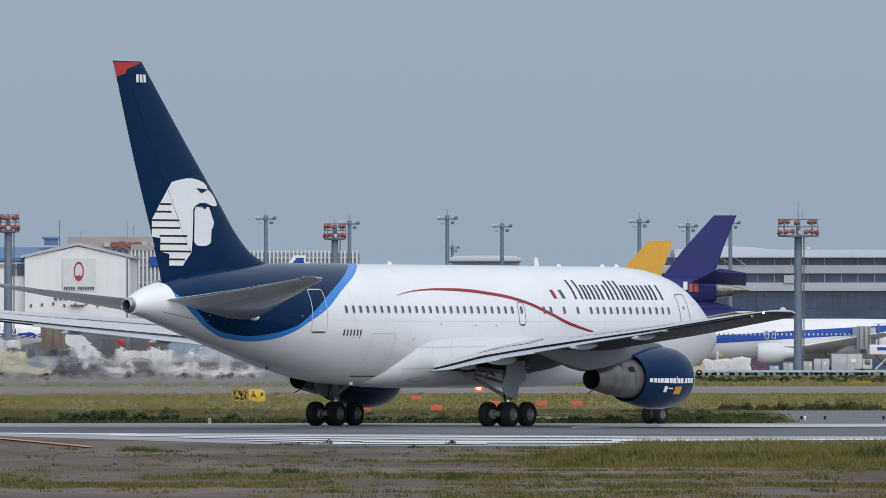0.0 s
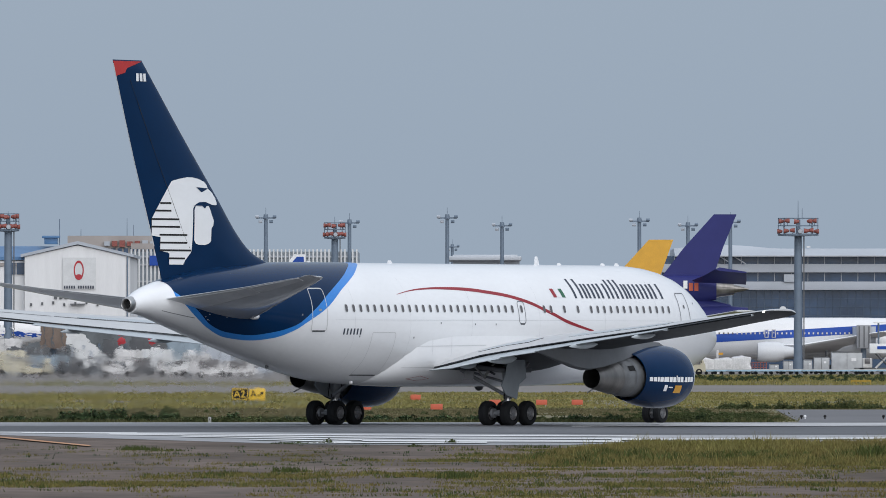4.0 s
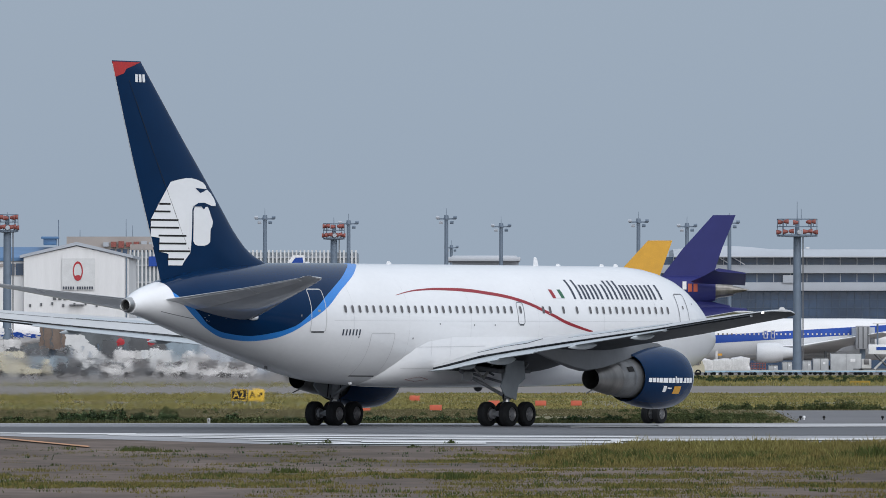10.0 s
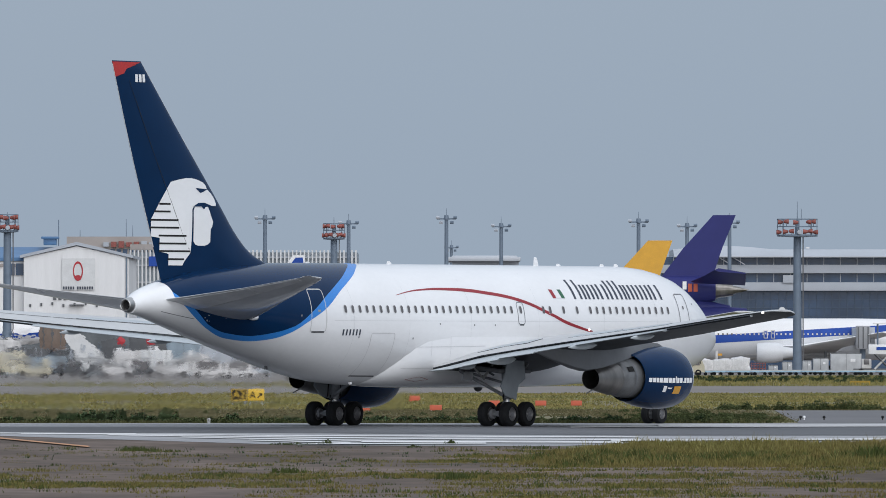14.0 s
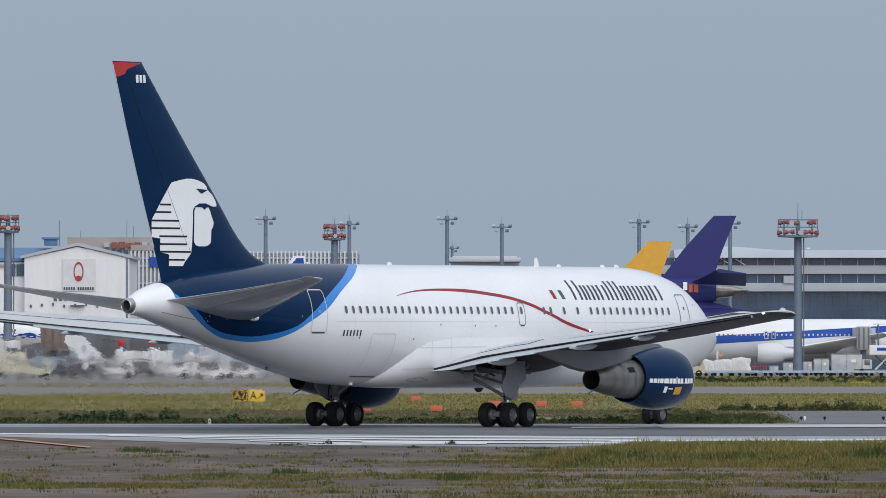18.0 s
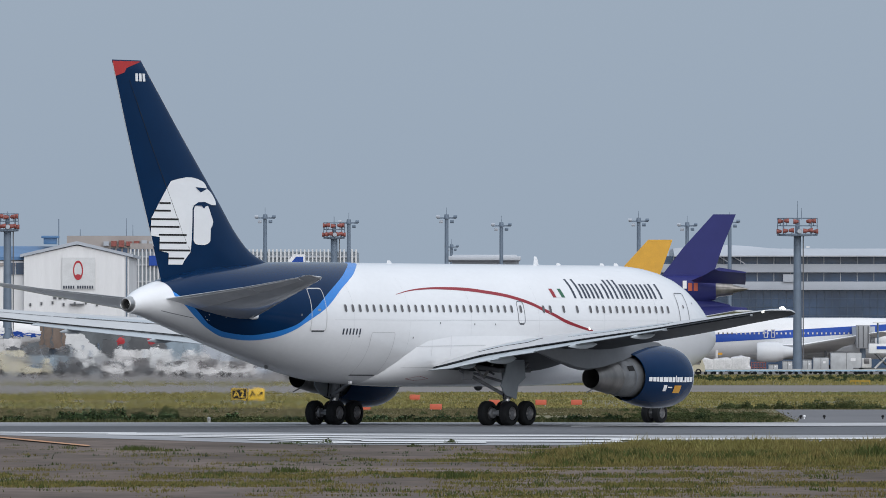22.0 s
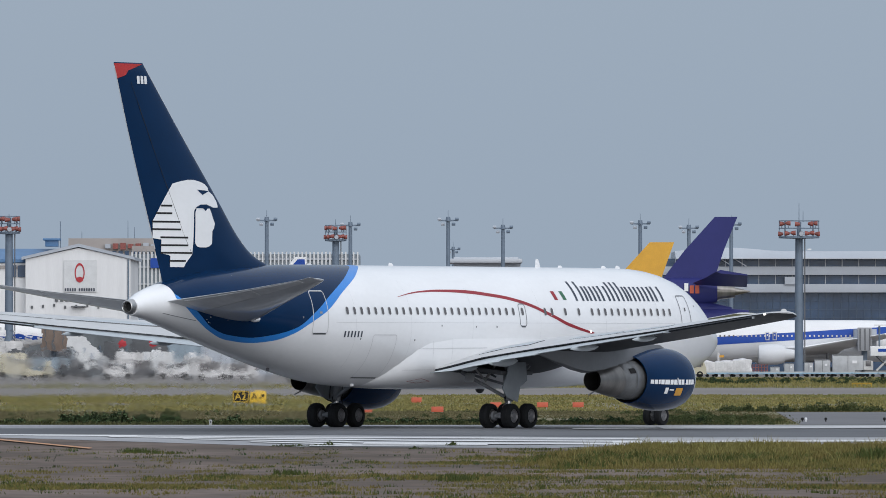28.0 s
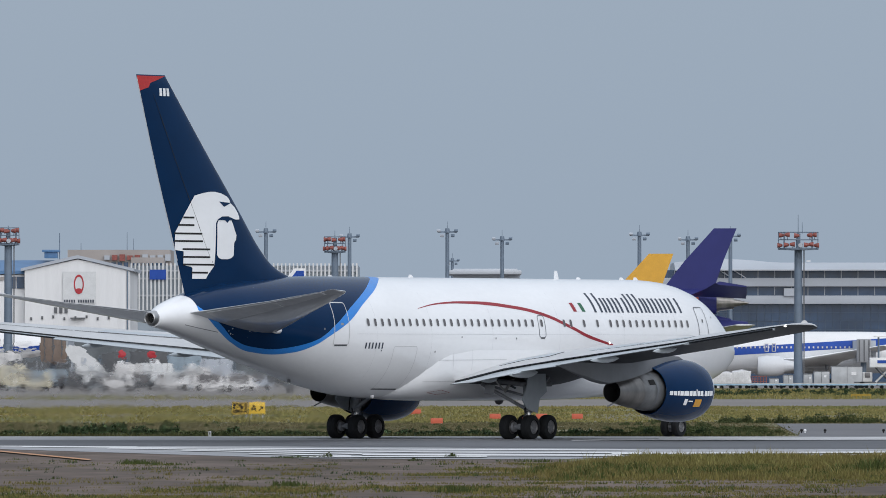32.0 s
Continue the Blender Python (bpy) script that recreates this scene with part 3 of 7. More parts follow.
        # leading edge slats, flaps, spoilers and ailerons as thin proud panels
        for name, y0, y1, c0, c1, material in (("slat", 3.4, 7.4, -.004, .09, M_WHITE), ("slat", 9.4, 13.8, -.004, .1, M_WHITE), ("slat", 13.9, 18.4, -.004, .11, M_WHITE), ("slat", 18.5, 22.9, -.004, .12, M_WHITE),
                                               
                                               ("inboard_spoiler", 3.2, 6.4, .64, .79, M_FLAPTOP), ("outboard_spoiler", 9.0, 12.3, .66, .79, M_FLAPTOP), ("outboard_spoiler", 12.4, 16.0, .66, .79, M_FLAPTOP)):
            if s > 0 and "spoiler" in name:
                c0, c1 = c0 - .1, c1 - .1
            bm = bmesh.new()
            rings = []
            for k in range(6):
                y = y0 + (y1 - y0) * k / 5
                _, r = wing_at(y, 0, s)
                ch = r[0] - r[2]
                ring = []
                for c, sg in [(c0 + (c1 - c0) * i / 5, 1) for i in range(6)] + [(c0 + (c1 - c0) * i / 5, -1) for i in range(5, -1, -1)]:
                    cc = min(max(c, 0), 1)
                    h = 5 * r[4] * (0.2969 * math.sqrt(cc) - 0.126 * cc - 0.3516 * cc * cc + 0.2843 * cc**3 - 0.1015 * cc**4) + 0.0015 * cc
                    low = -1 if "spoiler" not in name else 0.6
                    hh = 0.014 * math.sin(math.pi * cc) + (h if sg > 0 else low * h)
                    ring.append(Vector((r[0] + (r[2] - r[0]) * c, s * y, r[1] + (r[3] - r[1]) * c + hh * ch + sg * 0.012)))
                rings.append(ring)
            loft(bm, rings)
            # lower faces of the panels take the shade-darkened grey
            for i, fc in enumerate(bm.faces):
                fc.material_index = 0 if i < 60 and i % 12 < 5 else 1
            part(name, bm, [material, M_LOWER_SHADED], wg)
        # flaps let down a little behind the wing; a black strip paints the slot's shade
        for name, y0, y1, full, c1 in (("inboard_flap", 2.75, 6.55, .32, 1.115), ("inboard_aileron", 6.65, 8.5, .26, 1.11), ("outboard_flap", 8.6, 16.9, .22, 1.105), ("outboard_aileron", 17.0, 22.4, .02, 1.04)):
            top_, slot = [], []
            for k in range(7):
                y = y0 + (y1 - y0) * k / 6
                _, r = wing_at(y, 0, s)
                dx, dz = r[2] - r[0], r[3] - r[1]

                def at(c, d):
                    return Vector((r[0] + dx * c, s * y, r[1] + dz * c + d))

                drop = full * (1 - .55 * k / 6 if y0 > 8.55 else min(1.0, .35 + .3 * k) if y0 < 3 else 1.0)
                top_.append([at(.955, -.06), at(.985, -.055), at(1.03, -.055 - drop * .3), at(1.07, -.055 - drop * .62), at(c1, -.05 - drop), at(c1 - .005, -.075 - drop), at(1.03, -.15 - drop * .45), at(.96, -.15)])
                slot.append([at(.992, .012), at(.995, -.07)])
            bm = bmesh.new()
            loft(bm, top_)
            # flap undersides get the same painted-in shade
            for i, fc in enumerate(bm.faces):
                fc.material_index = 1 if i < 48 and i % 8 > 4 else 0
            part(name, bm, [M_FLAPTOP, M_LOWER_SHADED], wg, "pale panel let down behind the wing")
            bm = bmesh.new()
            loft(bm, slot, close=False)
            if s < 0:
                part("flap_slot_shade", bm, M_DEEP_BLACK, wg, "black strip painted for the shaded slot above the flap")
            else:
                # to port, a black line on the upper skin stands for the shaded slot
                bm.free()
                bm = bmesh.new()
                seam = []
                for k in range(7):
                    y = y0 + (y1 - y0) * k / 6
                    _, r = wing_at(y, 0, s)
                    row = []
                    for c in (SLOT, SLOT + .016):
                        h = 5 * r[4] * (0.2969 * math.sqrt(c) - 0.126 * c - 0.3516 * c * c + 0.2843 * c**3 - 0.1015 * c**4) + .0015 * c + .014 * math.sin(math.pi * c)
                        row.append(Vector((r[0] + (r[2] - r[0]) * c, s * y, r[1] + (r[3] - r[1]) * c + h * (r[0] - r[2]) + .012)))
                    seam.append(row)
                loft(bm, seam, close=False)
                part("flap_slot_shade", bm, M_DEEP_BLACK, wg, "black line painted for the shaded slot ahead of the flap")
        # flap track fairings under the trailing edge
        for y, ln, z, fat in ((4.2, 1.5, -.34, .8), (6.15, 2.7, -.36, 1.35), (11.3, 2.6, -.29, 1.0), (15.3, 2.2, -.26, .9)):
            p, r = wing_at(s * y, 1.0, s)
            bm = bmesh.new()
            rr = []
            for u, k in ((-.46, .01), (-.34, .07), (-.1, .13), (.1, .15), (.3, .11), (.45, .01)):
                rr.append([Vector((p.x + u * ln, p.y + k * .62 * math.cos(a), p.z + z + k * 1.1 * fat * math.sin(a) + u * .12)) for a in [2 * math.pi * i / 12 for i in range(12)]])
            loft(bm, rr)
            part("flap_track_fairing", bm, M_FLAPTOP, wg, "pointed grey flap track fairing")
        # tip light
        p, r = wing_at(s * 23.1, .99, s)
        part("tip_light", tubem((p.x - .02, p.y, p.z - .03), (p.x + .12, p.y, p.z), .04, .04, 10), M_LAMP, wg, "small white lamp on the wing tip")
        # engine
        ey = s * 7.92
        ez = 2.18
        nac = part("engine", lathe([(5.346, .98), (4.78, 1.05), (4.794, 1.075), (5.346, 1.20), (6.036, 1.33), (6.864, 1.415), (7.554, 1.42), (8.106, 1.37), (8.485, 1.27)], centre=(0, ey, ez), n=48), M_NAVY, top,
                   "navy blue jet engine nacelle")
        part("inlet_lip", lathe([(8.472, 1.275), (8.644, 1.20), (8.706, 1.12), (8.658, 1.05), (8.451, 1.0), (7.899, 1.02), (7.416, 1.06)], centre=(0, ey, ez), n=48), M_LIP, nac, "polished metal inlet lip")
        part("fan", lathe([(7.485, 1.07), (7.416, .4), (7.83, .02)], centre=(0, ey, ez), n=36), M_DGREY, nac)
        part("core_cowl", lathe([(5.7, .93), (5.2, .915), (4.6, .885), (4.1, .83), (3.55, .745), (3.5, .70), (3.5, .5)], centre=(0, ey, ez - .02), n=40), M_COWL, nac, "light grey engine core cowl")
        part("nozzle", lathe([(3.52, .74), (3.3, .72), (2.7, .62), (2.2, .53), (1.85, .465), (1.86, .45)], centre=(0, ey, ez - .04), n=36), M_NOZZLE, nac, "heat stained metal exhaust nozzle")
        part("drain_tube", tubem((2.1, ey, ez - .52), (1.5, ey, ez - .7), .03, .025, 8), M_GEARG, nac)
        # duct lined in black, so the recess's shade sits in its colour
        part("fan_duct", lathe([(4.80, 1.046), (5.5, .985), (5.5, .80)], centre=(0, ey, ez), n=40), M_DEEP_BLACK, nac, "black fan duct lining that paints the shade inside")
        part("nozzle_core", lathe([(1.862, .455), (2.3, .44), (2.9, .40), (2.9, .01)], centre=(0, ey, ez - .04), n=24), M_DEEP_BLACK, nac)
        part("cowl_seam", lathe([(4.36, .905), (4.3, .9)], centre=(0, ey, ez - .018), n=40), M_LINE, nac)
        bm = bmesh.new()
        loft(bm, [[Vector((x, ey + side * r * math.cos(radians(a)), ez - .02 + r * math.sin(radians(a)))) for side in (s,) for a in (20, 26, 32, 38)] for x, r in ((3.86, .812), (4.1, .848), (4.28, .866))], close=False)
        part("cowl_vent", bm, M_DEEP_BLACK, nac, "dark square cowl vent")
        # web address and badges on the cowl become plain bars
        if s < 0:
            def cowl(x, a, off=.008):
                rad = hermite([(4.794, 1.075), (5.346, 1.20), (6.036, 1.33), (6.864, 1.415), (7.554, 1.42), (8.106, 1.37), (8.485, 1.27)], x)[0] + off
                return Vector((x, ey - rad * math.cos(a), ez + rad * math.sin(a)))

            def cowl_bar(x0, x1, a0, a1, material):
                bm = bmesh.new()
                loft(bm, [[cowl(x0 + (x1 - x0) * i / 3, a0 + (a1 - a0) * j / 3) for j in range(4)] for i in range(4)], close=False)
                part("marking_bar", bm, material, nac)

            xl = 4.98
            for wd, ht in ((.17, .10), (.17, .10), (.10, .10), (.18, .10), (.27, .10), (.17, .10), (.17, .10), (.06, .13), (.15, .10), (.18, .10), (.05, .03), (.15, .10), (.18, .10), (.27, .10)):
                cowl_bar(xl, xl + wd * 1.2, -.17, -.17 + ht * 1.6, M_WHITE)
                xl += wd * 1.2 + .045
            cowl_bar(6.0, 6.22, -.5, -.28, M_WHITE)
            cowl_bar(6.3, 6.6, -.37, -.33, M_WHITE)
            cowl_bar(6.75, 7.3, -.54, -.28, M_GOLD)
        # pylon
        bm = bmesh.new()
        rings = []
        for x, zl, zu, hw in ((7.9, 3.45, 3.55, .06), (7.2, 3.4, 3.72, .2), (5.8, 3.25, 3.8, .26), (4.0, 2.85, 3.8, .30), (2.5, 2.58, 3.75, .29), (1.2, 2.48, 3.7, .26), (.2, 2.62, 3.65, .2), (-1.2, 2.95, 3.6, .14), (-2.6, 3.3, 3.5, .03)):
            rings.append([Vector((x, ey + a * hw, z)) for a, z in ((-1, zl + .06), (-.6, zl), (.6, zl), (1, zl + .06), (1, zu), (-1, zu))])
        loft(bm, rings)
        part("pylon", bm, M_PYLON_SHADED, top, "grey engine pylon")
    # cabin windows
    def window(x, z=5.235, side=1):
        zt, zb, w = hull(x)
        pts = round_rect(-.095, .095, -.165, .165, .085)
        bm = bmesh.new()
        fr = [bm.verts.new(skin(x + p[0] * 1.35 - .015, side * th_of(x, z + p[1] * 1.15), .006)) for p in pts]
        c = bm.verts.new(skin(x, side * th_of(x, z), .006))
        inn = [bm.verts.new(skin(x + p[0], side * th_of(x, z + p[1]), .012)) for p in pts]
        ic = bm.verts.new(skin(x, side * th_of(x, z), .012))
        k = len(pts)
        for i in range(k):
            bm.faces.new((c, fr[i], fr[(i + 1) % k]))
            bm.faces.new((ic, inn[i], inn[(i + 1) % k])).material_index = 1
        part("cabin_window", bm, [M_SEAM, M_PANE], fus)

    rows_x = [-9.62 + .5588 * i for i in range(25)] + [4.55, 6.45, 7.02, 8.14, 9.28] + [10.4 + .5588 * i for i in range(13)]
    for x in rows_x:
        window(x)
        window(x, side=-1)
    # doors: outlines on the skin
    def door(x0, x1, z0, z1, r, sill=True):
        d = part("door", ribbon(round_rect(x0, x1, z0, z1, r), .045, .009, True), M_LINE if x0 > -11.5 else M_UPPER, fus, "closed cabin door")
        if sill:
            part("door_sill", ribbon([(x0 + .1, z0 - .02), (x1 - .1, z0 - .02)], .07, .012), M_DGREY, d)
        return d

    d = door(-12.16, -11.08, 4.24, 6.1, .12)
    part("door_handle", patch([(-11.7, 5.1), (-11.5, 5.1), (-11.5, 5.2), (-11.7, 5.2)], 1, 1, .014), M_GREY, d)
    door(4.28, 4.82, 4.58, 5.58, .14)
    d = door(18.2, 19.2, 4.55, 6.0, .12)
    part("door_pane", patch([(18.65, 5.3), (18.78, 5.3), (18.78, 5.45), (18.65, 5.45)], 1, 1, .012), M_PANE, d)
    c = part("cargo_door", ribbon(round_rect(-7.62, -5.75, 2.3, 4.17, .12), .03, .008, True), M_SEAM, fus, "closed lower cargo door")
    part("door_sill", ribbon([(-7.6, 2.28), (-5.7, 2.26)], .05, .01), M_DGREY, c)
    part("access_panel", ribbon(round_rect(-2.6, -1.0, 3.1, 3.7, .05), .02, .007, True), M_SEAM, fus)
    part("skin_seam", ribbon([(-21.4, 5.1), (-20.7, 4.98), (-20.0, 4.87), (-19.4, 4.78)], .025, .006), M_LINE, fus)
    for x in (-9.0, -4.6, .4, 6.0, 11.5, 16.0):
        part("skin_seam", ribbon([(x, 6.9 - 0.35 * i) for i in range(13)], .012, .005), M_SEAM, fus)
    part("skin_seam", ribbon([(-10.5 + 2 * i, 4.72) for i in range(15)], .012, .005), M_SEAM, fus)
    for x, z in ((-2.2, 4.55), (.6, 4.5), (2.3, 4.5), (-8.6, 3.95), (-4.3, 3.9), (-12.9, 4.9), (19.9, 5.5)):
        part("vent_port", patch([(x, z), (x + .08, z), (x + .08, z + .08), (x, z + .08)], 1, 1, .008), M_LINE, fus)
    # red swoosh
    curve = [(-5.3, 5.86), (-4.2, 6.02), (-3.28, 6.10), (-1.8, 6.15), (-.48, 6.14), (.9, 6.09), (2.15, 5.99), (3.4, 5.87), (4.46, 5.71), (5.5, 5.49), (6.4, 5.23), (7.3, 4.97), (8.17, 4.70), (9.3, 4.46), (10.5, 4.25)]
    fine = [(curve[0][0] + 15.8 * i / 60, hermite(curve, curve[0][0] + 15.8 * i / 60)[0]) for i in range(61)]
    part("swoosh", ribbon(fine, [.02 + .13 * min(1, i / 22) - (.06 * max(0, (i - 52) / 8)) for i in range(61)], .0075), M_RED, fus, "curved dark red stripe")
    lamp = new("side_lamp")
    lamp.parent = top
    lamp.location = (10.2, -2.485, 4.345)
    part("lens", lathe([(-.02, .01), (-.025, .055), (-.05, .045), (-.06, .005)], "y", 14), M_LAMP, lamp, "small white hull lamp")
    side_lamps.append(lamp)
    # airline title: plain dark bars
    xl = 9.27
    for wd, ht in ((.78, .88), (.55, .66), (.6, .66), (.72, .68), (1.05, .86), (.52, .66), (.6, .66), (.24, .66), (.62, .66), (.8, .68)):
        z0 = 5.74
        for k in range(3 if wd > 1 else 2 if wd > .3 else 1):
            xb = xl + .05 + k * (wd - .24) / (2 if wd > 1 else 1)
            part("title_bar", patch([(xb, z0), (xb + .18, z0), (xb + .16, z0 + ht), (xb - .02, z0 + ht)], 1, 3, .008), M_INK, fus)
        xl += wd + .13
    for k, m_ in enumerate((M_GREEN, M_WHITE, M_RED)):
        part("flag_bar", patch([(8.27 - .36 * k, 5.77), (8.55 - .36 * k, 5.77), (8.45 - .36 * k, 6.17), (8.17 - .36 * k, 6.17)], 1, 2, .008), m_, fus)
    for k in range(6):
        part("code_bar", patch([(-9.85 + .25 * k, 4.07), (-9.74 + .25 * k, 4.07), (-9.72 + .25 * k, 4.34), (-9.83 + .25 * k, 4.34)], 1, 1, .008), M_INK, fus)
    # aerials and drain masts
    for x, h in ((9.6, .40), (-2.5, .14), (15.2, .12), (11.5, .11), (16.4, .13), (-9.0, .08)):
        bm = bmesh.new()
        loft(bm, [[Vector((x + a * k + (1 - k) * -.12, b * k * .05, 7.26 + z)) for a, b in ((.22, 0), (0, .5), (-.22, 0), (0, -.5))] for k, z in ((1, 0), (.75, h * .6), (.45, h))])
        part("aerial", bm, M_WHITE, top, "white blade aerial on the crown")
    for x in (-12.6, -2.0, 5.6):
        zt, zb, w = hull(x)
        part("drain_mast", boxm(x, -.2, zb - .06, .2, .04, .15), M_DGREY, top)
    part("tail_lamp", boxm(-7.0, -.9, 1.95, .14, .12, .12, None, .02), M_WHITE, top)

    # landing gear
    def wheel(name, x, y, r, w, out):
        hub = new(name)
        hub.parent = top
        hub.location = (x, y, r)
        hub.empty_display_size = 0.1
        part("tyre", lathe([(-w * .5, r * .58), (-w * .5, r * .82), (-w * .42, r * .95), (-w * .25, r), (-w * .2, r * .985), (-w * .15, r), (w * .15, r), (w * .2, r * .985), (w * .25, r), (w * .42, r * .95), (w * .5, r * .82), (w * .5, r * .58)], "y", 36), M_BLACK, hub)
        rim = lathe([(-w * .42, r * .56), (-w * .46, r * .52), (-w * .3, r * .46), (-w * .25, r * .22), (-w * .34, r * .18), (-w * .34, .01)], "y", 28)
        q = lathe([(w * .42, r * .56), (w * .46, r * .52), (w * .3, r * .46), (w * .25, r * .22), (w * .34, r * .18), (w * .34, .01)], "y", 28)
        me = bpy.data.meshes.new("tmp")
        q.to_mesh(me)
        q.free()
        rim.from_mesh(me)
        for k in range(8):
            a = 2 * math.pi * k / 8
            for sg in (-1, 1):
                box(rim, r * .36 * math.cos(a), sg * w * .29, r * .36 * math.sin(a), .07, .02, .07)
        part("rim", rim, M_RIM, hub, "light alloy wheel rim")
        wheels.append((hub, r))

    for s in (-1, 1):
        gy = s * 4.65
        for x in (-.71, .71):
            for dy in (-.57, .57):
                wheel("main_wheel", x, gy + dy, .555, .45, s)
        bm = tubem((-.75, gy, .58), (.75, gy, .58), .13)
        tube(bm, (-.71, gy - .55, .56), (-.71, gy + .55, .56), .09)
        tube(bm, (.71, gy - .55, .56), (.71, gy + .55, .56), .09)
        for x in (-.71, .71):
            for sg in (-1, 1):
                tube(bm, (x, gy + sg * .22, .56), (x, gy + sg * .34, .56), .22, .22, 14)
        gear = part("main_gear", bm, M_GEARG, top, "grey main landing gear with four wheels")
        part("oleo", tubem((0, gy, .6), (.02, gy, 1.3), .13, .13, 14), M_STEEL, gear, "polished shock strut")
        part("strut", tubem((.02, gy, 1.2), (.12, gy - s * .1, 3.0), .2, .24, 16), M_GEARG, gear)
        bm = tubem((-.1, gy, 1.35), (-.55, s * 2.5, 2.5), .08, .08)
        tube(bm, (.1, gy, 1.9), (.1, s * 2.6, 2.4), .06)
        part("side_brace", bm, M_GEARG, gear)
        part("drag_brace", tubem((.05, gy, 1.5), (1.7, gy, 2.8), .075), M_GEARG, gear)
        bm = tubem((-.18, gy - .05, 1.25), (-.5, gy - .05, .95), .045)
        tube(bm, (-.5, gy - .05, .95), (-.12, gy - .05, .68), .045)
        part("torsion_link", bm, M_DGREY, gear)
        bm = bmesh.new()
        loft(bm, [[Vector((x, gy + s * (.30 + .1 * (z - 1.3)) + dy, z)) for x, z in ((-.64, 1.38), (.27, 1.18), (.36, 1.85), (.88, 2.14), (.66, 2.95), (-.73, 2.95), (-.77, 2.45), (-1.08, 1.8))] for dy in (0, s * .05)])
        part("gear_door", bm, M_DOORG, gear, "grey leg door", smooth=False)
        for k, (xa, za, xb, zb, rr) in enumerate(((-1.1, 2.2, -.5, 2.9, .06), (-.9, 2.6, -.2, 2.3, .05), (-1.3, 2.75, -.6, 2.1, .045), (.6, 2.5, 1.2, 2.9, .05))):
            part("actuator", tubem((xa, gy - s * (.5 + .25 * k), za), (xb, gy - s * (.3 + .25 * k), zb), rr, rr, 8), (M_STEEL, M_DGREY)[k % 2], gear)
        part("wing_leg_door", boxm(-1.25, s * 3.4, 2.25, .06, .5, .42, Euler((0, radians(20), 0)).to_matrix(), .02), M_GREY, gear)
        bm = tubem((-.4, gy + s * .1, 1.3), (-.2, gy + s * .1, 2.5), .025)
        tube(bm, (.25, gy - s * .2, .8), (.2, gy - s * .18, 2.6), .02)
        tube(bm, (-.25, gy - .1, .75), (-.3, gy, 1.4), .025)
        part("brake_hose", bm, M_BLACK, gear)
        part("brake_pack", boxm(-.45, gy - .12, .92, .2, .16, .14, None, .02), M_REDBOX, gear, "small red cover on the bogie")
        # dark slab under the wing, its grey standing in for the open well's shade
        part("gear_bay_shade", boxm(.2, s * 3.9, 2.62, 2.6, 2.2, .2, Euler((radians(s * -8), 0, 0)).to_matrix(), .05), M_DGREY, top, "dark slab put in for the shade of the open gear bay")
    for dy in (-.3, .3):
        wheel("nose_wheel", 19.69, dy, .46, .34, 1)
    bm = tubem((19.69, -.3, .46), (19.69, .3, .46), .07)
    tube(bm, (19.69, 0, .46), (19.75, 0, 1.3), .08)
    gear = part("nose_gear", bm, M_GREY, top, "grey nose landing gear")
    part("strut", tubem((19.73, 0, 1.1), (19.85, 0, 2.3), .14, .16), M_GREY, gear)
    part("drag_brace", tubem((19.75, 0, 1.3), (20.9, 0, 2.2), .05), M_GREY, gear)
    for sg in (-1, 1):
        part("gear_door", boxm(19.9, sg * .5, 1.75, 1.3, .04, .75), M_WHITE, gear)
    # belly beacon: a glowing lens on a turning drum
    drum = new("beacon")
    drum.parent = top
    drum.location = (4.77, 0, 1.74)
    part("lens", lathe([(.01, .02), (.03, .17), (.09, .2), (.15, .16), (.18, .01)], "x", 16), M_BEACON, drum, "glowing red beacon lens")
    part("lamp_core", lathe([(.15, .01), (.16, .11), (.2, .09), (.22, .01)], "x", 14), M_HOT, drum, "white-hot lamp core")
    part("shroud", lathe([(.0, .01), (.0, .205), (-.06, .17), (-.14, .11), (-.16, .0004)], "x", 16, cap=True), M_DGREY, drum)
    for s in (-1, 1):
        p, r = wing_at(s * 23.5, .5, s)
        stb = new("strobe")
        stb.parent = top
        stb.location = (p.x + .02, p.y, p.z + .1)
        part("lens", lathe([(.01, .02), (.02, .11), (.06, .125), (.13, .10), (.17, .01)], "x", 16), M_FLASH, stb, "white flash lamp lens")
        part("shroud", lathe([(.0, .0004), (.0, .15), (-.015, .145), (-.03, .0004)], "x", 16, cap=True), M_UPPER, stb)
        strobes.append(stb)
    part("beacon_mount", tubem((4.77, 0, 1.95), (4.77, 0, 1.80), .1), M_WHITE, top)
    return top, drum


M_FLAPTOP = mat("flap_pale_paint", (0.425, 0.468, 0.501), 0.4, var=0.1, scale=0.6, var2=0.05, scale2=4)
# elevator underside lightened again for the ground it reflects, in the base colour
M_ELEV = mat("elevator_bounce_lit_grey", (0.76, 0.77, 0.79), 0.4, var=0.15, scale=0.6, var2=0.06, scale2=4, coat=0.8)
M_DOORG = mat("gear_door_paint", (0.25, 0.28, 0.31), 0.4, var=0.15, scale=0.6, var2=0.06, scale2=4)
# pylon grey darkened against the gear door's: shade under the wing in the colour
M_PYLON_SHADED = mat("pylon_shaded_grey", (0.145, 0.152, 0.165), 0.45, var=0.15, scale=0.6, var2=0.06, scale2=4)
M_LIP = mat("polished_lip", (0.78, 0.78, 0.79), 0.25, 0.35, var=0.08)
M_GEARG = mat("gear_grey_paint", (0.21, 0.22, 0.24), 0.5, var=0.25, scale=3)
M_COWL = mat("core_cowl_metal", (0.187, 0.191, 0.196), 0.35, 0.4, var=0.25, scale=2, var2=0.08)
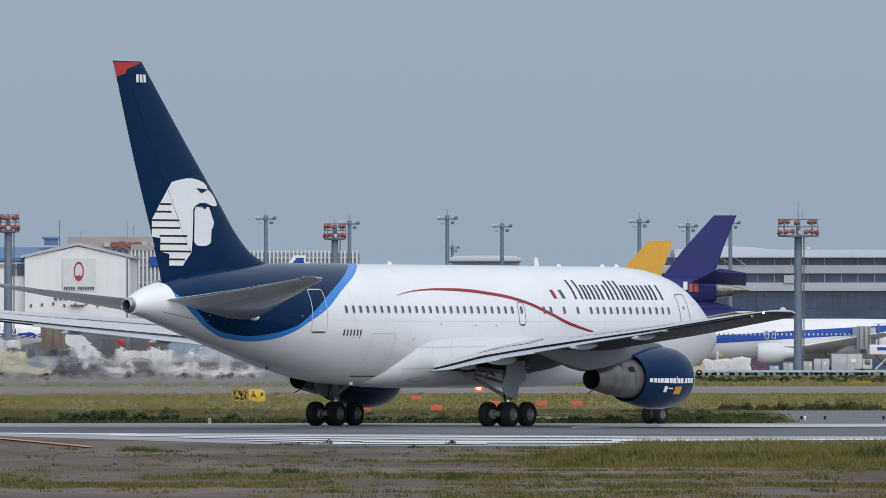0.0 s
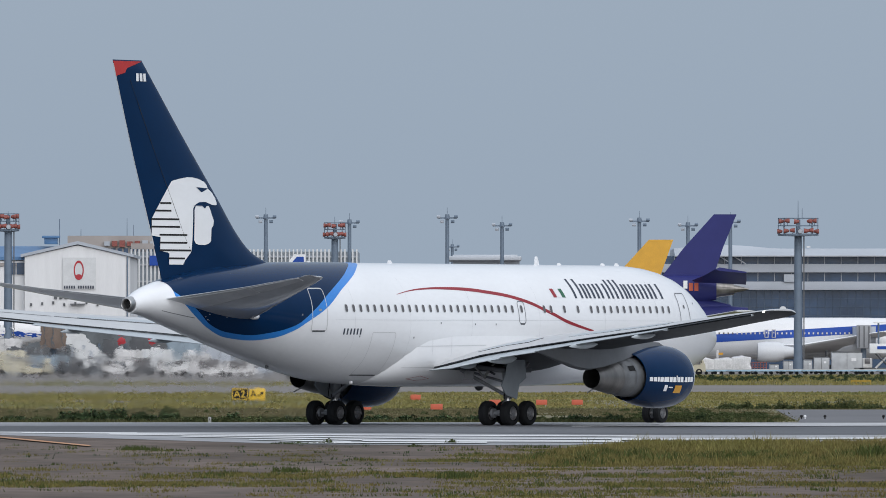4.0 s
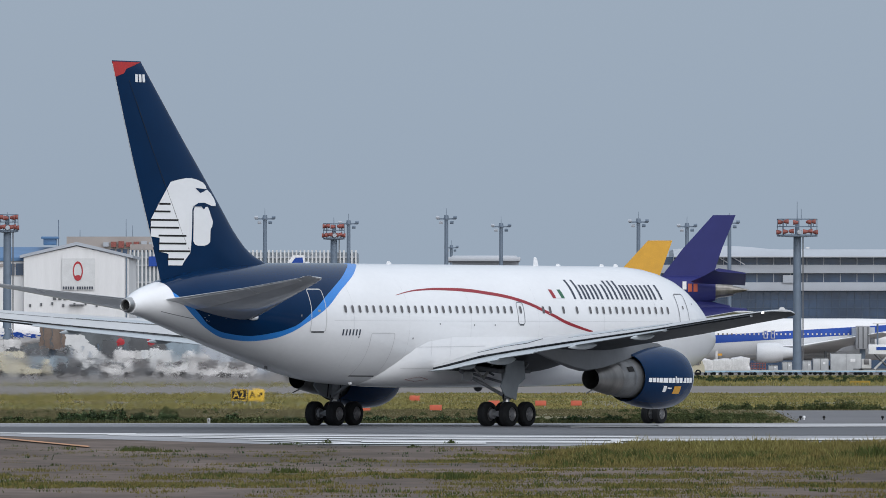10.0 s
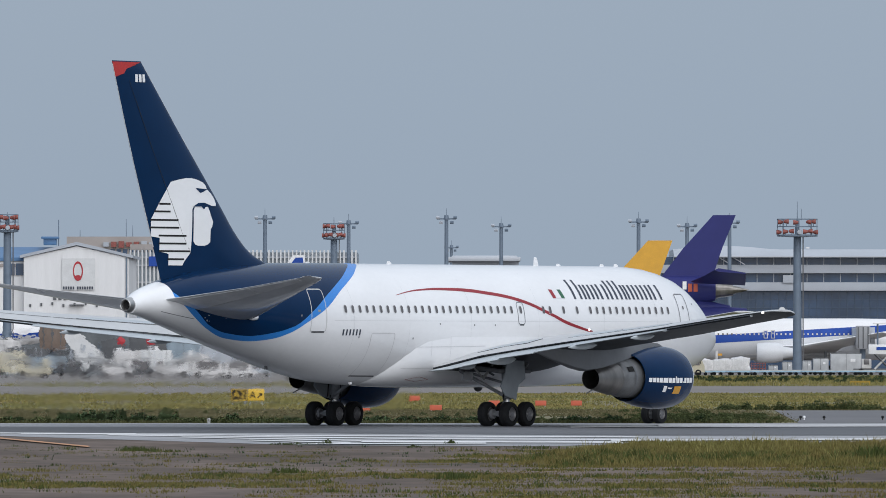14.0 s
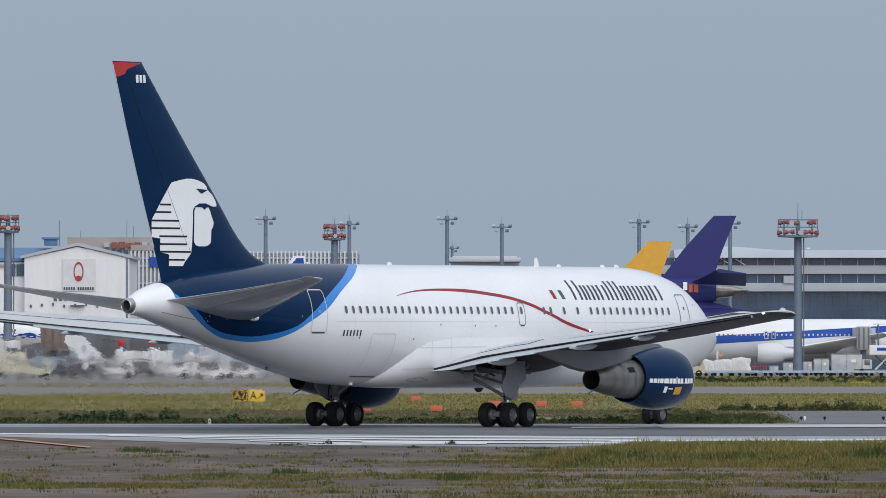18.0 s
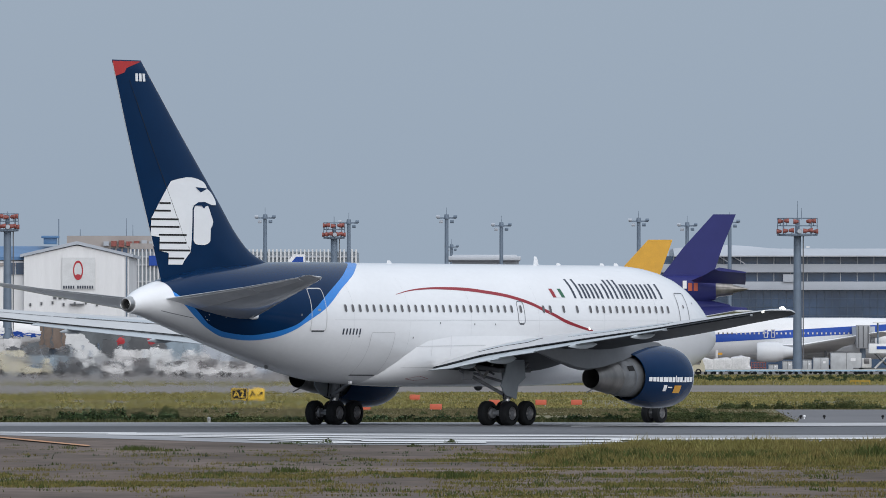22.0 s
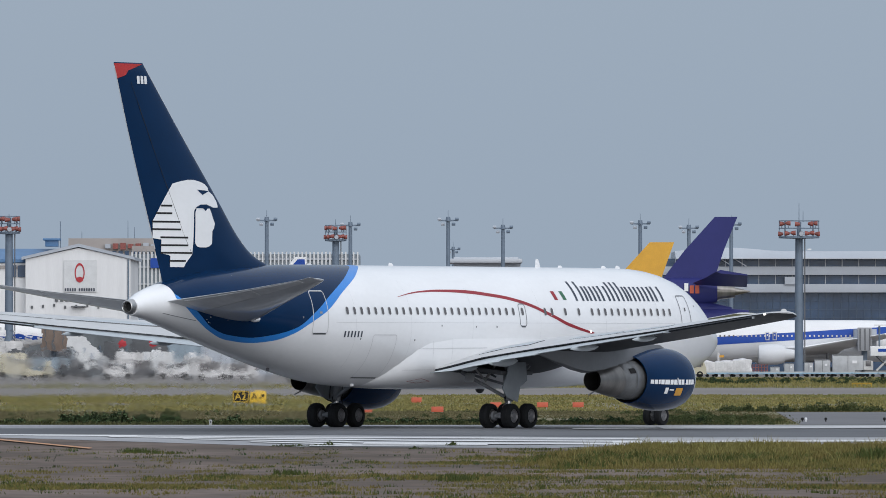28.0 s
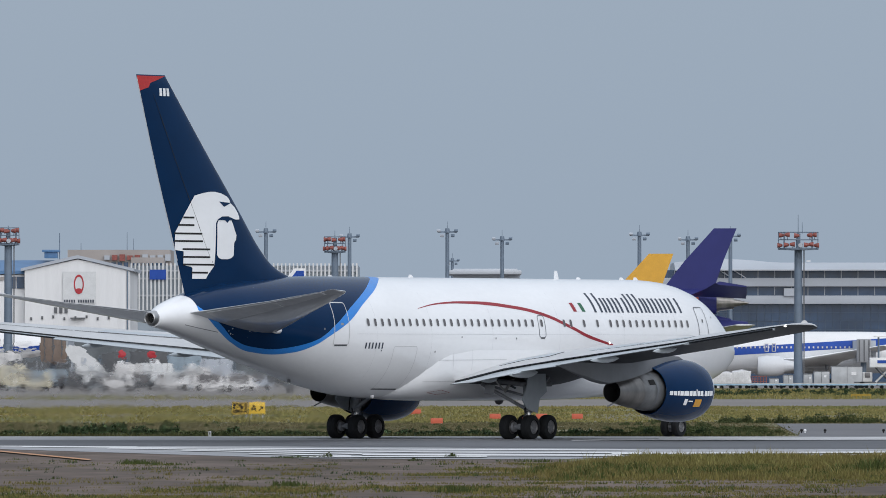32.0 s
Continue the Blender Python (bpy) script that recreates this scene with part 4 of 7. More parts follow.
M_LAMP = mat("lit_lamp", (1.0, 0.97, 0.9), 0.3, var=0.0, emit=2.5)
M_BEACON = mat("beacon_glow", (1.0, 0.035, 0.015), 0.3, var=0.0, emit=4.5)
M_HOT = mat("lamp_core_glow", (1.0, 0.62, 0.30), 0.3, var=0.0, emit=6.0)
M_FLASH = mat("flash_glow", (1.0, 0.98, 0.95), 0.3, var=0.0, emit=14.0)
M_REDBOX = mat("red_cover", (0.5, 0.06, 0.03), 0.5)
wheels, strobes, side_lamps = [], [], []
AIRLINER, BEACON = airliner()


# ---- ground: one sheet, with the paved surfaces laid on it ----
def sheet(name, pts, z, material, label, category, nx=1):
    bm = bmesh.new()
    bm.faces.new([bm.verts.new((x, y, z)) for x, y in pts])
    ob = part(name, bm, material, None, label, smooth=False)
    return tagged(ob, label, category, kind="structure")


sheet("ground", [(-2400, -300), (2400, -300), (2400, 4800), (-2400, 4800)], 0.0, M_GRASSGROUND, "flat airfield ground of dry patchy grass", "ground")
sheet("runway", [(-120, 477), (-24, 477), (-17.7, 454), (-5, 410), (4, 406), (8, 421), (120, 424), (120, 531), (-120, 531)], 0.014, M_RUNWAY, "grey worn asphalt runway", "runway")
sheet("runway_rubber", [(-120, 472), (-8, 470), (8, 455), (120, 455), (120, 500), (10, 508), (-120, 503)], 0.022, M_TARMAC, "dark rubber-stained strip of runway asphalt", "runway")
sheet("taxiway", [(16.6, 532), (120, 532), (120, 640), (18.6, 640)], 0.02, M_TAXI, "grey taxiway joining the runway", "taxiway")
sheet("service_road", [(-400, 884), (400, 884), (400, 1060), (-400, 1040)], 0.02, M_CONC, "pale grey service road between grass strips", "road")


# the perimeter road in front of the camera: level, then bending and climbing to the right; rows of x, y, height, heading
ROAD = [(-60, 171, .03, -46), (-40, 150.2, .03, -46), (-33, 142.9, .03, -46), (-14.1, 123.2, .03, -46), (-9.67, 118.6, .08, -45), (-5.03, 114.1, .165, -44), (-3.5, 112.6, .255, -43),
        (-1.75, 110.8, .32, -42), (.03, 109.0, .385, -40.6), (.9, 108.1, .428, -40), (3.49, 105.9, .568, -37), (8.0, 102.8, .80, -34), (12.5, 99.9, 1.0, -32), (30, 89.5, 1.0, -30)]


def ramp():
    bm = bmesh.new()
    rings = []
    for x, y, z, h in ROAD:
        nx, ny = -math.sin(radians(h)), math.cos(radians(h))
        rings.append([Vector((x + nx * k, y + ny * k, zz)) for k, zz in ((3.5, z), (-3.5, z), (-5.5, -.3), (5.5, -.3))])
    loft(bm, rings)
    tagged(part("perimeter_road", bm, M_OLD, None, "grey perimeter road climbing a slight ramp", False), "grey perimeter road climbing a slight ramp", "road", kind="structure")


ramp()
sheet("old_pavement", [(-120, 190), (120, 190), (120, 328), (9, 345), (4, 405), (-5, 409), (-17.7, 453), (-24, 476), (-120, 476)], 0.012, M_OLD, "weathered asphalt broken by tufts of grass", "pavement")
sheet("apron", [(-1500, 1120), (-5, 1120), (20, 1500), (1500, 1500), (1500, 3600), (-1500, 3600)], 0.02, M_CONC, "pale concrete apron", "apron")


STRIPES = []


def stripe(name, ax, ay, bx, by, deep, material, label):
    """A painted line on the pavement from a to b, deep metres wide."""
    bm = bmesh.new()
    n = 10
    STRIPES.append(name)
    z = .028 + .002 * len(STRIPES)
    lo, hi = [], []
    for i in range(n + 1):
        u = i / n
        x, y = ax + (bx - ax) * u, ay + (by - ay) * u
        lo.append(bm.verts.new((x, y - deep * .72 + random.uniform(-.15, .15), z)))
        hi.append(bm.verts.new((x, y + deep * .72 + random.uniform(-.15, .15), z)))
    for i in range(n):
        bm.faces.new((lo[i], lo[i + 1], hi[i + 1], hi[i]))
    return tagged(part(name, bm, material, None, label, False), label, "road marking", "runway markings", "structure")


WL = "white painted runway marking"
for (a, b, d) in (((-19.61, 469.0), (-12.5, 463.7), 4.0), ((-17.15, 465.3), (-5.93, 453.3), 4.0), ((-5.93, 453.3), (7.65, 446.1), 4.4), ((-13.42, 456.2), (-0.52, 436.4), 4.2), ((-0.52, 436.4), (7.63, 432.4), 4.2),
                  ((-10.22, 444.7), (-3.06, 428.4), 4.0), ((-3.03, 424.5), (6.59, 420.7), 6.5), ((-7.32, 429.7), (-3.4, 418.2), 3.6), ((-4.89, 413.3), (1.57, 415.7), 4.5), ((6.28, 428.4), (19.79, 436.1), 6.0)):
    stripe("runway_marking", *a, *b, d * .8, M_LANE, WL)
stripe("runway_marking", *(5.6, 500.0), *(11.69, 506.5), 3, M_WORN, "worn white runway edge line")
stripe("runway_marking", *(9.6, 508.7), *(23.29, 513.2), 12, M_WORN, "worn white runway edge line")
stripe("taxi_line", *(-18.32, 448.9), *(-12.42, 400.4), 2.6, M_ORANGE, "faded orange taxi guide line")


# ---- grass and weeds ----
def blades(name, spots, material, label, category, wide=.016):
    """Many thin bent blades; spots give (x, y, height, spread, count)."""
    vs, fs = [], []
    rnd = random.Random(5)
    for x, y, h, sp, k in spots:
        for _ in range(k):
            bx, by = x + rnd.gauss(0, sp), y + rnd.gauss(0, sp * 1.6)
            a = rnd.uniform(0, math.pi)
            w = wide * rnd.uniform(.6, 1.3)
            hh = h * rnd.uniform(.35, 1.1)
            lx, ly = rnd.gauss(0, .4) * hh, rnd.gauss(0, .4) * hh
            i = len(vs)
            dx, dy = w * math.cos(a), w * math.sin(a) * .4
            vs += [(bx - dx, by - dy, 0), (bx + dx, by + dy, 0), (bx + dx * .7 + lx * .4, by + dy + ly * .4, hh * .6), (bx - dx * .7 + lx * .4, by - dy + ly * .4, hh * .6), (bx + lx, by + ly, hh)]
            fs += [(i, i + 1, i + 2, i + 3), (i + 3, i + 2, i + 4)]
    me = bpy.data.meshes.new(name)
    me.from_pydata(vs, [], fs)
    me.materials.append(material)
    return tagged(new(name, me), label, category, kind="stuff")


def field(n, y0, y1, dens, h0, h1, sp, k, seed, edge=3.0):
    """Tufts strewn over the strip that lies between two distances."""
    rnd = random.Random(seed)
    out = []
    while len(out) < n:
        y = rnd.uniform(y0, y1)
        x = rnd.uniform(-1, 1) * (0.0388 * y1 + edge)
        if rnd.random() < dens(x, y):
            out.append((x, y, rnd.uniform(h0, h1), sp, k))
    return out


def fore_density(x, y):
    """Rows of grass in the joints of the old pavement, thicker towards the right."""
    xr = x * 310 / y
    v = noise.noise(Vector((x * .3, y * .05, 0.0))) * .5 + .5
    w = noise.noise(Vector((x * .09, y * .02, 5.0)))
    rows = ((266, 3, .35), (274, 2.5, .45), (288, 5, .9), (309, 7, 1.0 if xr > -8.4 else .3), (326, 2.5, .55 if xr > 2 else .12), (337, 3, .6 if xr > 1 else .1),
            (350, 3, .6 if xr > -1 else .12), (366, 4, .7 if xr > 0 else .05), (384, 4, .5 if xr > 1.5 else .03))
    row = sum(k * math.exp(-((y - c - 2.5 * w) / d) ** 2) for c, d, k in rows)
    return min(1.0, (.012 + row) * max(0.0, v - .22) ** 1.6 * 4.2)


def right_density(x, y):
    xr = x * 310 / y
    v = noise.noise(Vector((x * .3, y * .06, 7.0))) * .5 + .5
    edge = 352 + (xr - 1.2) * 17
    return min(1.0, max(0.0, (min(edge, 424) - y) * .06)) * min(1.0, max(0.0, (y - 330) * .08)) * min(1, max(0, (xr - 1.6) * .5)) * (.3 + v)


def mid_density(x, y):
    if x > 16.0 + (y - 532) * .018 and y < 645:
        return 0.0
    v = noise.noise(Vector((x * .12, y * .02, 1.0))) * .5 + .5
    return min(1, max(0.0, v - .15) * 1.7)


blades("grass_tufts", field(4300, 260, 402, fore_density, .04, .12, .2, 20, 1), M_BLADE, "tufts of yellowing grass in broken asphalt", "grass")
blades("verge_grass", field(4800, 330, 424, right_density, .08, .26, .28, 19, 2), M_BLADE, "tall yellow-green grass beside the runway", "grass")
blades("verge_stalks", field(420, 334, 422, right_density, .3, .5, .12, 5, 22), M_STRAW, "thin straw stalks standing in the verge", "grass", .010)
blades("pavement_weeds", field(130, 330, 404, lambda x, y: .8 if x < 8 else .1, .05, .14, .08, 9, 8), M_BUSH, "small dark weeds on bare asphalt", "weeds")
blades("lush_tufts", field(700, 260, 405, fore_density, .06, .16, .17, 24, 3), M_BLADE2, "fresh green tufts among dry grass", "grass")
blades("verge_clumps", field(150, 332, 372, right_density, .12, .34, .2, 55, 9) + [(13.4, 355, .55, .28, 260), (14.2, 353, .4, .2, 120), (6.0, 357, .32, .3, 170), (8.6, 350, .3, .34, 200)], M_BLADE2, "fresh green clumps in the verge", "grass", .02)
blades("joint_clumps", [(-10.4, 387, .2, .32, 260), (-9.4, 383, .12, .4, 150), (.4, 303, .25, .2, 160), (-4.2, 318, .2, .3, 140), (-9.0, 372, .08, 1.2, 90), (3.2, 396, .14, .5, 120), (.28, 414, .16, .1, 60)], M_BLADE2, "green clumps in a pavement joint", "grass", .018)
blades("infield_grass", field(5200, 543, 650, mid_density, .04, .10, .5, 12, 4, 6), M_INFIELD, "yellow-green infield grass", "grass", .05)
blades("infield_straw", field(5200, 650, 882, mid_density, .08, .18, .6, 12, 24, 6), M_STRAW, "pale straw-coloured infield grass", "grass", .06)
blades("infield_lush", field(900, 534, 660, mid_density, .05, .12, .5, 12, 14, 6) + field(900, 532, 545, mid_density, .06, .22, .4, 12, 15, 6), M_GREENFIELD, "green patches in the infield grass", "grass", .045)
blades("far_grass", field(2600, 1060, 1400, lambda x, y: 1.0 if (x > 8 or y < 1110) else 0.0, .15, .4, .9, 10, 6, 8), M_STRAW, "grass strip along the apron", "grass", .05)
sheet("bare_strip", [(-40, 728), (-11, 731), (-10, 741), (-40, 744)], .03, M_CONC, "thin bare concrete strip in the infield", "pavement")


def leaf_heaps(name, heaps, size, material, label):
    """Low leafy weeds: rounded heaps of small leaves; heaps give (x, y, radius, height)."""
    rnd = random.Random(11)
    vs, fs = [], []
    for x, y, r, h in heaps:
        for _ in range(int(40 + 800 * h * r)):
            a, t = rnd.uniform(0, 6.283), rnd.uniform(0, 1) ** .5
            z = h * (1 - (t * .95) ** 2) * rnd.uniform(.35, 1.08)
            p = Vector((x + r * t * math.cos(a), y + r * t * math.sin(a), z))
            q = Euler((rnd.uniform(-1.2, 1.2), rnd.uniform(-1.2, 1.2), rnd.uniform(0, 6.28))).to_matrix()
            s = size * rnd.uniform(.6, 1.4)
            i = len(vs)
            vs += [tuple(p + q @ Vector(c)) for c in ((-s, 0, 0), (0, -s * .5, .2 * s), (s, 0, 0), (0, s * .5, .2 * s))]
            fs.append((i, i + 1, i + 2, i + 3))
    me = bpy.data.meshes.new(name)
    me.from_pydata(vs, [], fs)
    me.materials.append(material)
    tagged(new(name, me), label, "weeds", kind="stuff")


def weed_spots(n, seed, x0, x1, y0, y1, low, high, thin=.35):
    """Spots that gather in drifts along a strip."""
    rnd = random.Random(seed)
    out = []
    while len(out) < n:
        x, y = rnd.uniform(x0, x1), rnd.uniform(y0, y1)
        big = noise.noise(Vector((x * .22, y * .03, seed))) * .5 + .5
        if rnd.random() < max(.06, (big - thin) * 3):
            h = rnd.uniform(low, high) * (.5 + big)
            out.append((x, y, h * rnd.uniform(.8, 1.6), h))
    return out


def shrub(x, y, h, wide):
    """A few leaning heaps that make up one taller shrub."""
    rnd = random.Random(int(x * 91 + y))
    return [(x + rnd.uniform(-.5, .5) * wide, y + rnd.uniform(-.4, .4), rnd.uniform(.25, .4) * wide, h * rnd.uniform(.6, 1.0)) for _ in range(4)] + [(x, y, .36 * wide, h)]


edge_weeds = weed_spots(420, 3, -24, 15.6, 533.5, 541, .12, .24, .3) + weed_spots(110, 31, -24, 15.4, 541, 560, .10, .2, .4) + weed_spots(200, 33, 9.5, 16.4, 545, 590, .12, .24, .2) + weed_spots(60, 7, -24, 15, 575, 640, .12, .25)
bushes = []
for x, h, wide in ((-22.6, .28, 1.2), (-20.4, .3, 1.4), (-17.9, .5, .9), (-17.2, .56, .8), (-16.5, .6, .9), (-16.0, .54, .7), (-15.3, .66, .8), (-14.6, .45, .6), (-14.2, .5, .8), (-13.7, .4, .5), (-13.2, .56, .7), (-12.8, .5, .5), (-9.9, .46, .6), (-7.4, .3, 1.0), (-3.2, .34, .9), (1.8, .3, 1.0), (6.2, .32, .8), (9.6, .4, .7), (12.2, .42, .6)):
    bushes += shrub(x, 536.5, h, wide)
for i in range(11):
    bushes += shrub(-4.2 + .55 * i, 537, .24 + .05 * (i * 7 % 3), .8)
for i in range(6):
    bushes += shrub(5.9 + .48 * i, 538, .28 + .06 * (i * 5 % 3), .7)
for x, h, wide in ((12.4, .3, 1.4), (15.9, .4, 1.1), (17.2, .5, .8), (18.1, .36, 1.0), (19.1, .55, .8), (20.5, .5, 1.1), (21.3, .62, 1.0), (22.9, .72, 1.2), (24.2, .45, .8)):
    edge_weeds += shrub(x, 646.5, h, wide)
edge_weeds += weed_spots(50, 5, 16, 40, 643, 655, .14, .3) + [(-5.9, 412, .5, .07), (-5.3, 412, .5, .09), (-4.6, 413, .45, .06), (-4.2, 413, .22, .2), (.28, 414, .2, .16), (-1.0, 400, .3, .1)]
leaf_heaps("weeds", edge_weeds, .05, M_LOWWEED, "low green weeds along the runway edge")
leaf_heaps("shrubs", bushes, .06, M_BUSH, "dark green leafy shrubs standing in the infield weeds")
leaf_heaps("apron_weeds", weed_spots(260, 8, 24, 62, 1150, 1340, .16, .42, .34), .08, M_BUSH, "green weeds along the edge of the apron")


# ---- distance: buildings, masts and parked aircraft ----
M_HANGAR = mat("hangar_cladding", (0.667, 0.667, 0.674), 0.6, var=0.08, scale=0.2, var2=0.04, scale2=3, stretch=(4, 1, 0.3))
M_BLUEROOF = mat("blue_roof_sheet", (0.07, 0.17, 0.33), 0.5, var=0.15, scale=0.3)
M_BEIGE = mat("beige_render", (0.327, 0.298, 0.284), 0.8, var=0.12, scale=0.2)
M_PALE = mat("pale_panel", (0.368, 0.397, 0.444), 0.6, var=0.1, scale=0.15)
M_ROOF = mat("pale_metal_roof", (0.42, 0.448, 0.49), 0.45, var=0.1, scale=0.1)
M_GLASS = mat("tinted_curtain_glass", (0.03, 0.062, 0.12), 0.2, var=0.3, scale=0.12, var2=0.2, scale2=0.6, spec=0.35)
# galvanised grey lifted and blued: distance haze is put into the base colour
M_MAST = mat("hazed_galvanised_mast", (0.135, 0.177, 0.234), 0.6, 0.1, var=0.15)
M_LAMPRED = mat("red_oxide_paint", (0.284, 0.0781, 0.0639), 0.6, var=0.5, scale=3)
M_PURPLE = mat("purple_paint", (0.027, 0.031, 0.145), 0.5, var=0.12, scale=0.4, spec=0.2)
M_YELLOW = mat("yellow_paint", (0.62, 0.32, 0.022), 0.45, var=0.1)
M_SIGNY = mat("sign_yellow", (0.62, 0.39, 0.03), 0.5, var=0.08)
M_OBOX = mat("orange_board", (0.52, 0.10, 0.05), 0.6, var=0.1)
M_TARP = mat("white_plastic_wrap", (0.596, 0.589, 0.596), 0.4, var=0.2, scale=1.5, var2=0.1, scale2=6, bump=0.6, bscale=3)
M_ALU = mat("worn_aluminium", (0.426, 0.44, 0.454), 0.5, 0.2, var=0.2, scale=1)
M_DOLLY = mat("blue_grey_steel", (0.213, 0.27, 0.32), 0.55, var=0.2)
M_CREAM = mat("cream_vehicle_paint", (0.454, 0.419, 0.32), 0.45, var=0.1)
M_BROWN = mat("brown_panel", (0.17, 0.125, 0.10), 0.6, var=0.2, stretch=(3, 1, 1))
M_SKYPAINT = mat("royal_blue_paint", (0.017, 0.0639, 0.312), 0.5, var=0.1, spec=0.2)
M_DARKV = mat("dark_vehicle_paint", (0.0639, 0.0682, 0.0767), 0.5, var=0.3, scale=0.8)
M_DULLYEL = mat("dirty_yellow_paint", (0.38, 0.24, 0.02), 0.7, var=0.4, scale=2)
M_JETWHITE = mat("jet_white_paint", (0.71, 0.71, 0.72), 0.4, var=0.06, scale=0.2)
M_JETGREY = mat("jet_belly_grey", (0.628, 0.641, 0.668), 0.45, var=0.12, scale=0.2)
M_JETWING = mat("jet_wing_grey", (0.9, 0.9, 0.9), 0.5, var=0.12, scale=0.2)
M_DUSTY = mat("dusty_white_paint", (0.597, 0.587, 0.587), 0.6, var=0.3, scale=0.7, var2=0.12, scale2=3, tint=(0.392, 0.386, 0.386))
M_LTBLUE = mat("pale_blue_paint", (0.284, 0.454, 0.596), 0.45, var=0.1)


def hangar():
    y = 1750.0
    x0, x1 = -64.32, -48.2
    xm, ze, zp = -56.18, 17.48, 19.21
    h = thing("hangar", "white gabled maintenance hangar with a blue roof", "hangar", pose(0, y, 0))
    bm = bmesh.new()
    prof = [(x0, 0), (x1, 0), (x1, ze), (xm, zp), (x0, ze)]
    loft(bm, [[Vector((x, d, z)) for x, z in prof] for d in (0, 45)])
    part("wall", bm, M_HANGAR, h, smooth=False)
    bm = bmesh.new()
    pr = [(x0 - .6, ze - .1), (xm, zp + .15), (x1 + .6, ze - .1), (x1 + .6, ze + .35), (xm, zp + .65), (x0 - .6, ze + .35)]
    loft(bm, [[Vector((x, d, z)) for x, z in pr] for d in (-.4, 45.4)])
    part("roof", bm, M_PALE, h, "grey roof edge", smooth=False)
    # low wing of the hangar with its blue roof
    w = part("side_wing", boxm((x0 - 20), 12, ze / 2 - .3, 39.8, 20, ze - .6), M_HANGAR, h, smooth=False)
    bm = bmesh.new()
    loft(bm, [[Vector((x, a, z)) for a, z in ((1.6, ze - .5), (22.5, ze - .5), (22.5, ze + 1.6), (12, ze + 1.7), (1.6, ze))] for x in (x0 - 40, x0 + 7)])
    part("side_roof", bm, M_BLUEROOF, h, "blue sheet roof", smooth=False)
    vent = part("roof_vent", boxm(-60.6, 10, 20.08, 2.0, 3, 1.2, None, .1), M_BLUEROOF, h)
    part("vent_cap", boxm(-60.6, 10, 20.6, 2.7, 4, .35, None, .1), M_BLUEROOF, vent)
    part("lightning_rod", tubem((-59.3, 10, ze), (-59.3, 10, 23.37), .07), M_MAST, h)
    for k in range(2):
        win = part("window", boxm(-66.49 + k * 1.6, 1.9, 15.66, 1.4, .3, 1.8), M_GLASS, h)
    part("band", boxm((x0 - 20), 1.9, ze - 1.2, 39, .25, .5), M_BEIGE, h)
    # sign panel and its plain emblem
    sp = part("sign_panel", boxm(-55.92, -.15, 14.88, 5.1, .1, 4.9), M_PANEL, h, "grey panel with a round red emblem")
    bm = bmesh.new()
    ring_o = [(math.cos(2 * math.pi * i / 24), math.sin(2 * math.pi * i / 24)) for i in range(24)]
    loft(bm, [[Vector((-56.0 + a * r * .9, -.26, 15.48 + b * r * 1.75 - (.1 if r < 1 else 0))) for a, b in ring_o] for r in (.86, .66)], cap=False)
    part("emblem", bm, M_RED2, sp, "round red emblem")
    bm = bmesh.new()
    loft(bm, [[Vector((-56.0 + a * .55 * r, -.27, 14.36 + b * .42 * r)) for a, b in ring_o] for r in (1.0, .02)], cap=False)
    part("emblem_foot", bm, M_RED2, sp)
    for k in range(12):
        part("title_bar", boxm(-58.17 + .37 * k + (.3 if k > 4 else 0), -.25, 12.8, .24, .06, .45), M_INK, sp)
    for k in range(3):
        part("title_bar", boxm(-59.56 + .8 * k, -.12, 11.41, .5, .1, .9), M_DGREY, h)
    for k in range(9):
        part("wall_vent", boxm(x0 + 1 + 1.7 * k, -.1, 10.11 + (k % 3) * .15, .3, .15, .45), M_DGREY, h)
    part("bracket", boxm(-56.18, -.5, 10.19, 2.2, .8, .18), M_DGREY, h)
    part("downpipe", tubem((x1 - .35, -.15, 0), (x1 - .35, -.15, ze), .12), M_MAST, h)


M_PANEL = mat("sign_panel_grey", (0.568, 0.575, 0.582), 0.6, var=0.08)
M_RED2 = mat("signal_red_paint", (0.383, 0.0199, 0.0312), 0.6)
hangar()


def block(name, label, cat, px0, px1, y, z0, z1, depth, material):
    b = thing(name, label, cat, pose(0, y, 0))
    part("wall", boxm((px0 + px1) / 2, depth / 2, (z1 + z0) / 2, px1 - px0, depth, z1 - z0), material, b, smooth=False)
    return b


# beige long building
b = block("office_building", "long flat-roofed beige building behind the hangar", "building", -69.28, -50.35, 2100, 0, 24.12, 30, M_BEIGE)
for k in range(9):
    part("roof_unit", boxm(-62.0 + k * 1.4, -.4, 22.67, 1.0, 1.2, .8 + .2 * (k % 3)), M_LAMPRED if 0 < k < 5 else M_PALE, b)
for dx, h in ((-58.4, 27.4), (-57.2, 26.2), (-66.9, 25.4)):
    part("aerial", tubem((dx, 3, 24.0), (dx, 3, h), .07, .04, 6), M_MAST, b)
for k in range(16):
    part("window", boxm(-68.87 + k * 1.15, -.05, 21.32, .8, .2, 1.0), M_GLASS, b)
# building faced with upright white fins
M_FINGLASS = mat("pale_blue_glass", (0.241, 0.284, 0.327), 0.4, var=0.2, scale=0.2)
M_GLASS2 = mat("hazy_blue_glass", (0.036, 0.066, 0.115), 0.5, var=0.2, scale=0.2)
b = block("finned_building", "glazed building faced with upright white fins", "building", -53.71, -14.68, 1950, 0, 19.95, 40, M_FINGLASS)
fin_me = mesh_of("fin", boxm(0, 0, 0, .26, .5, 8.0), M_PANEL, False)
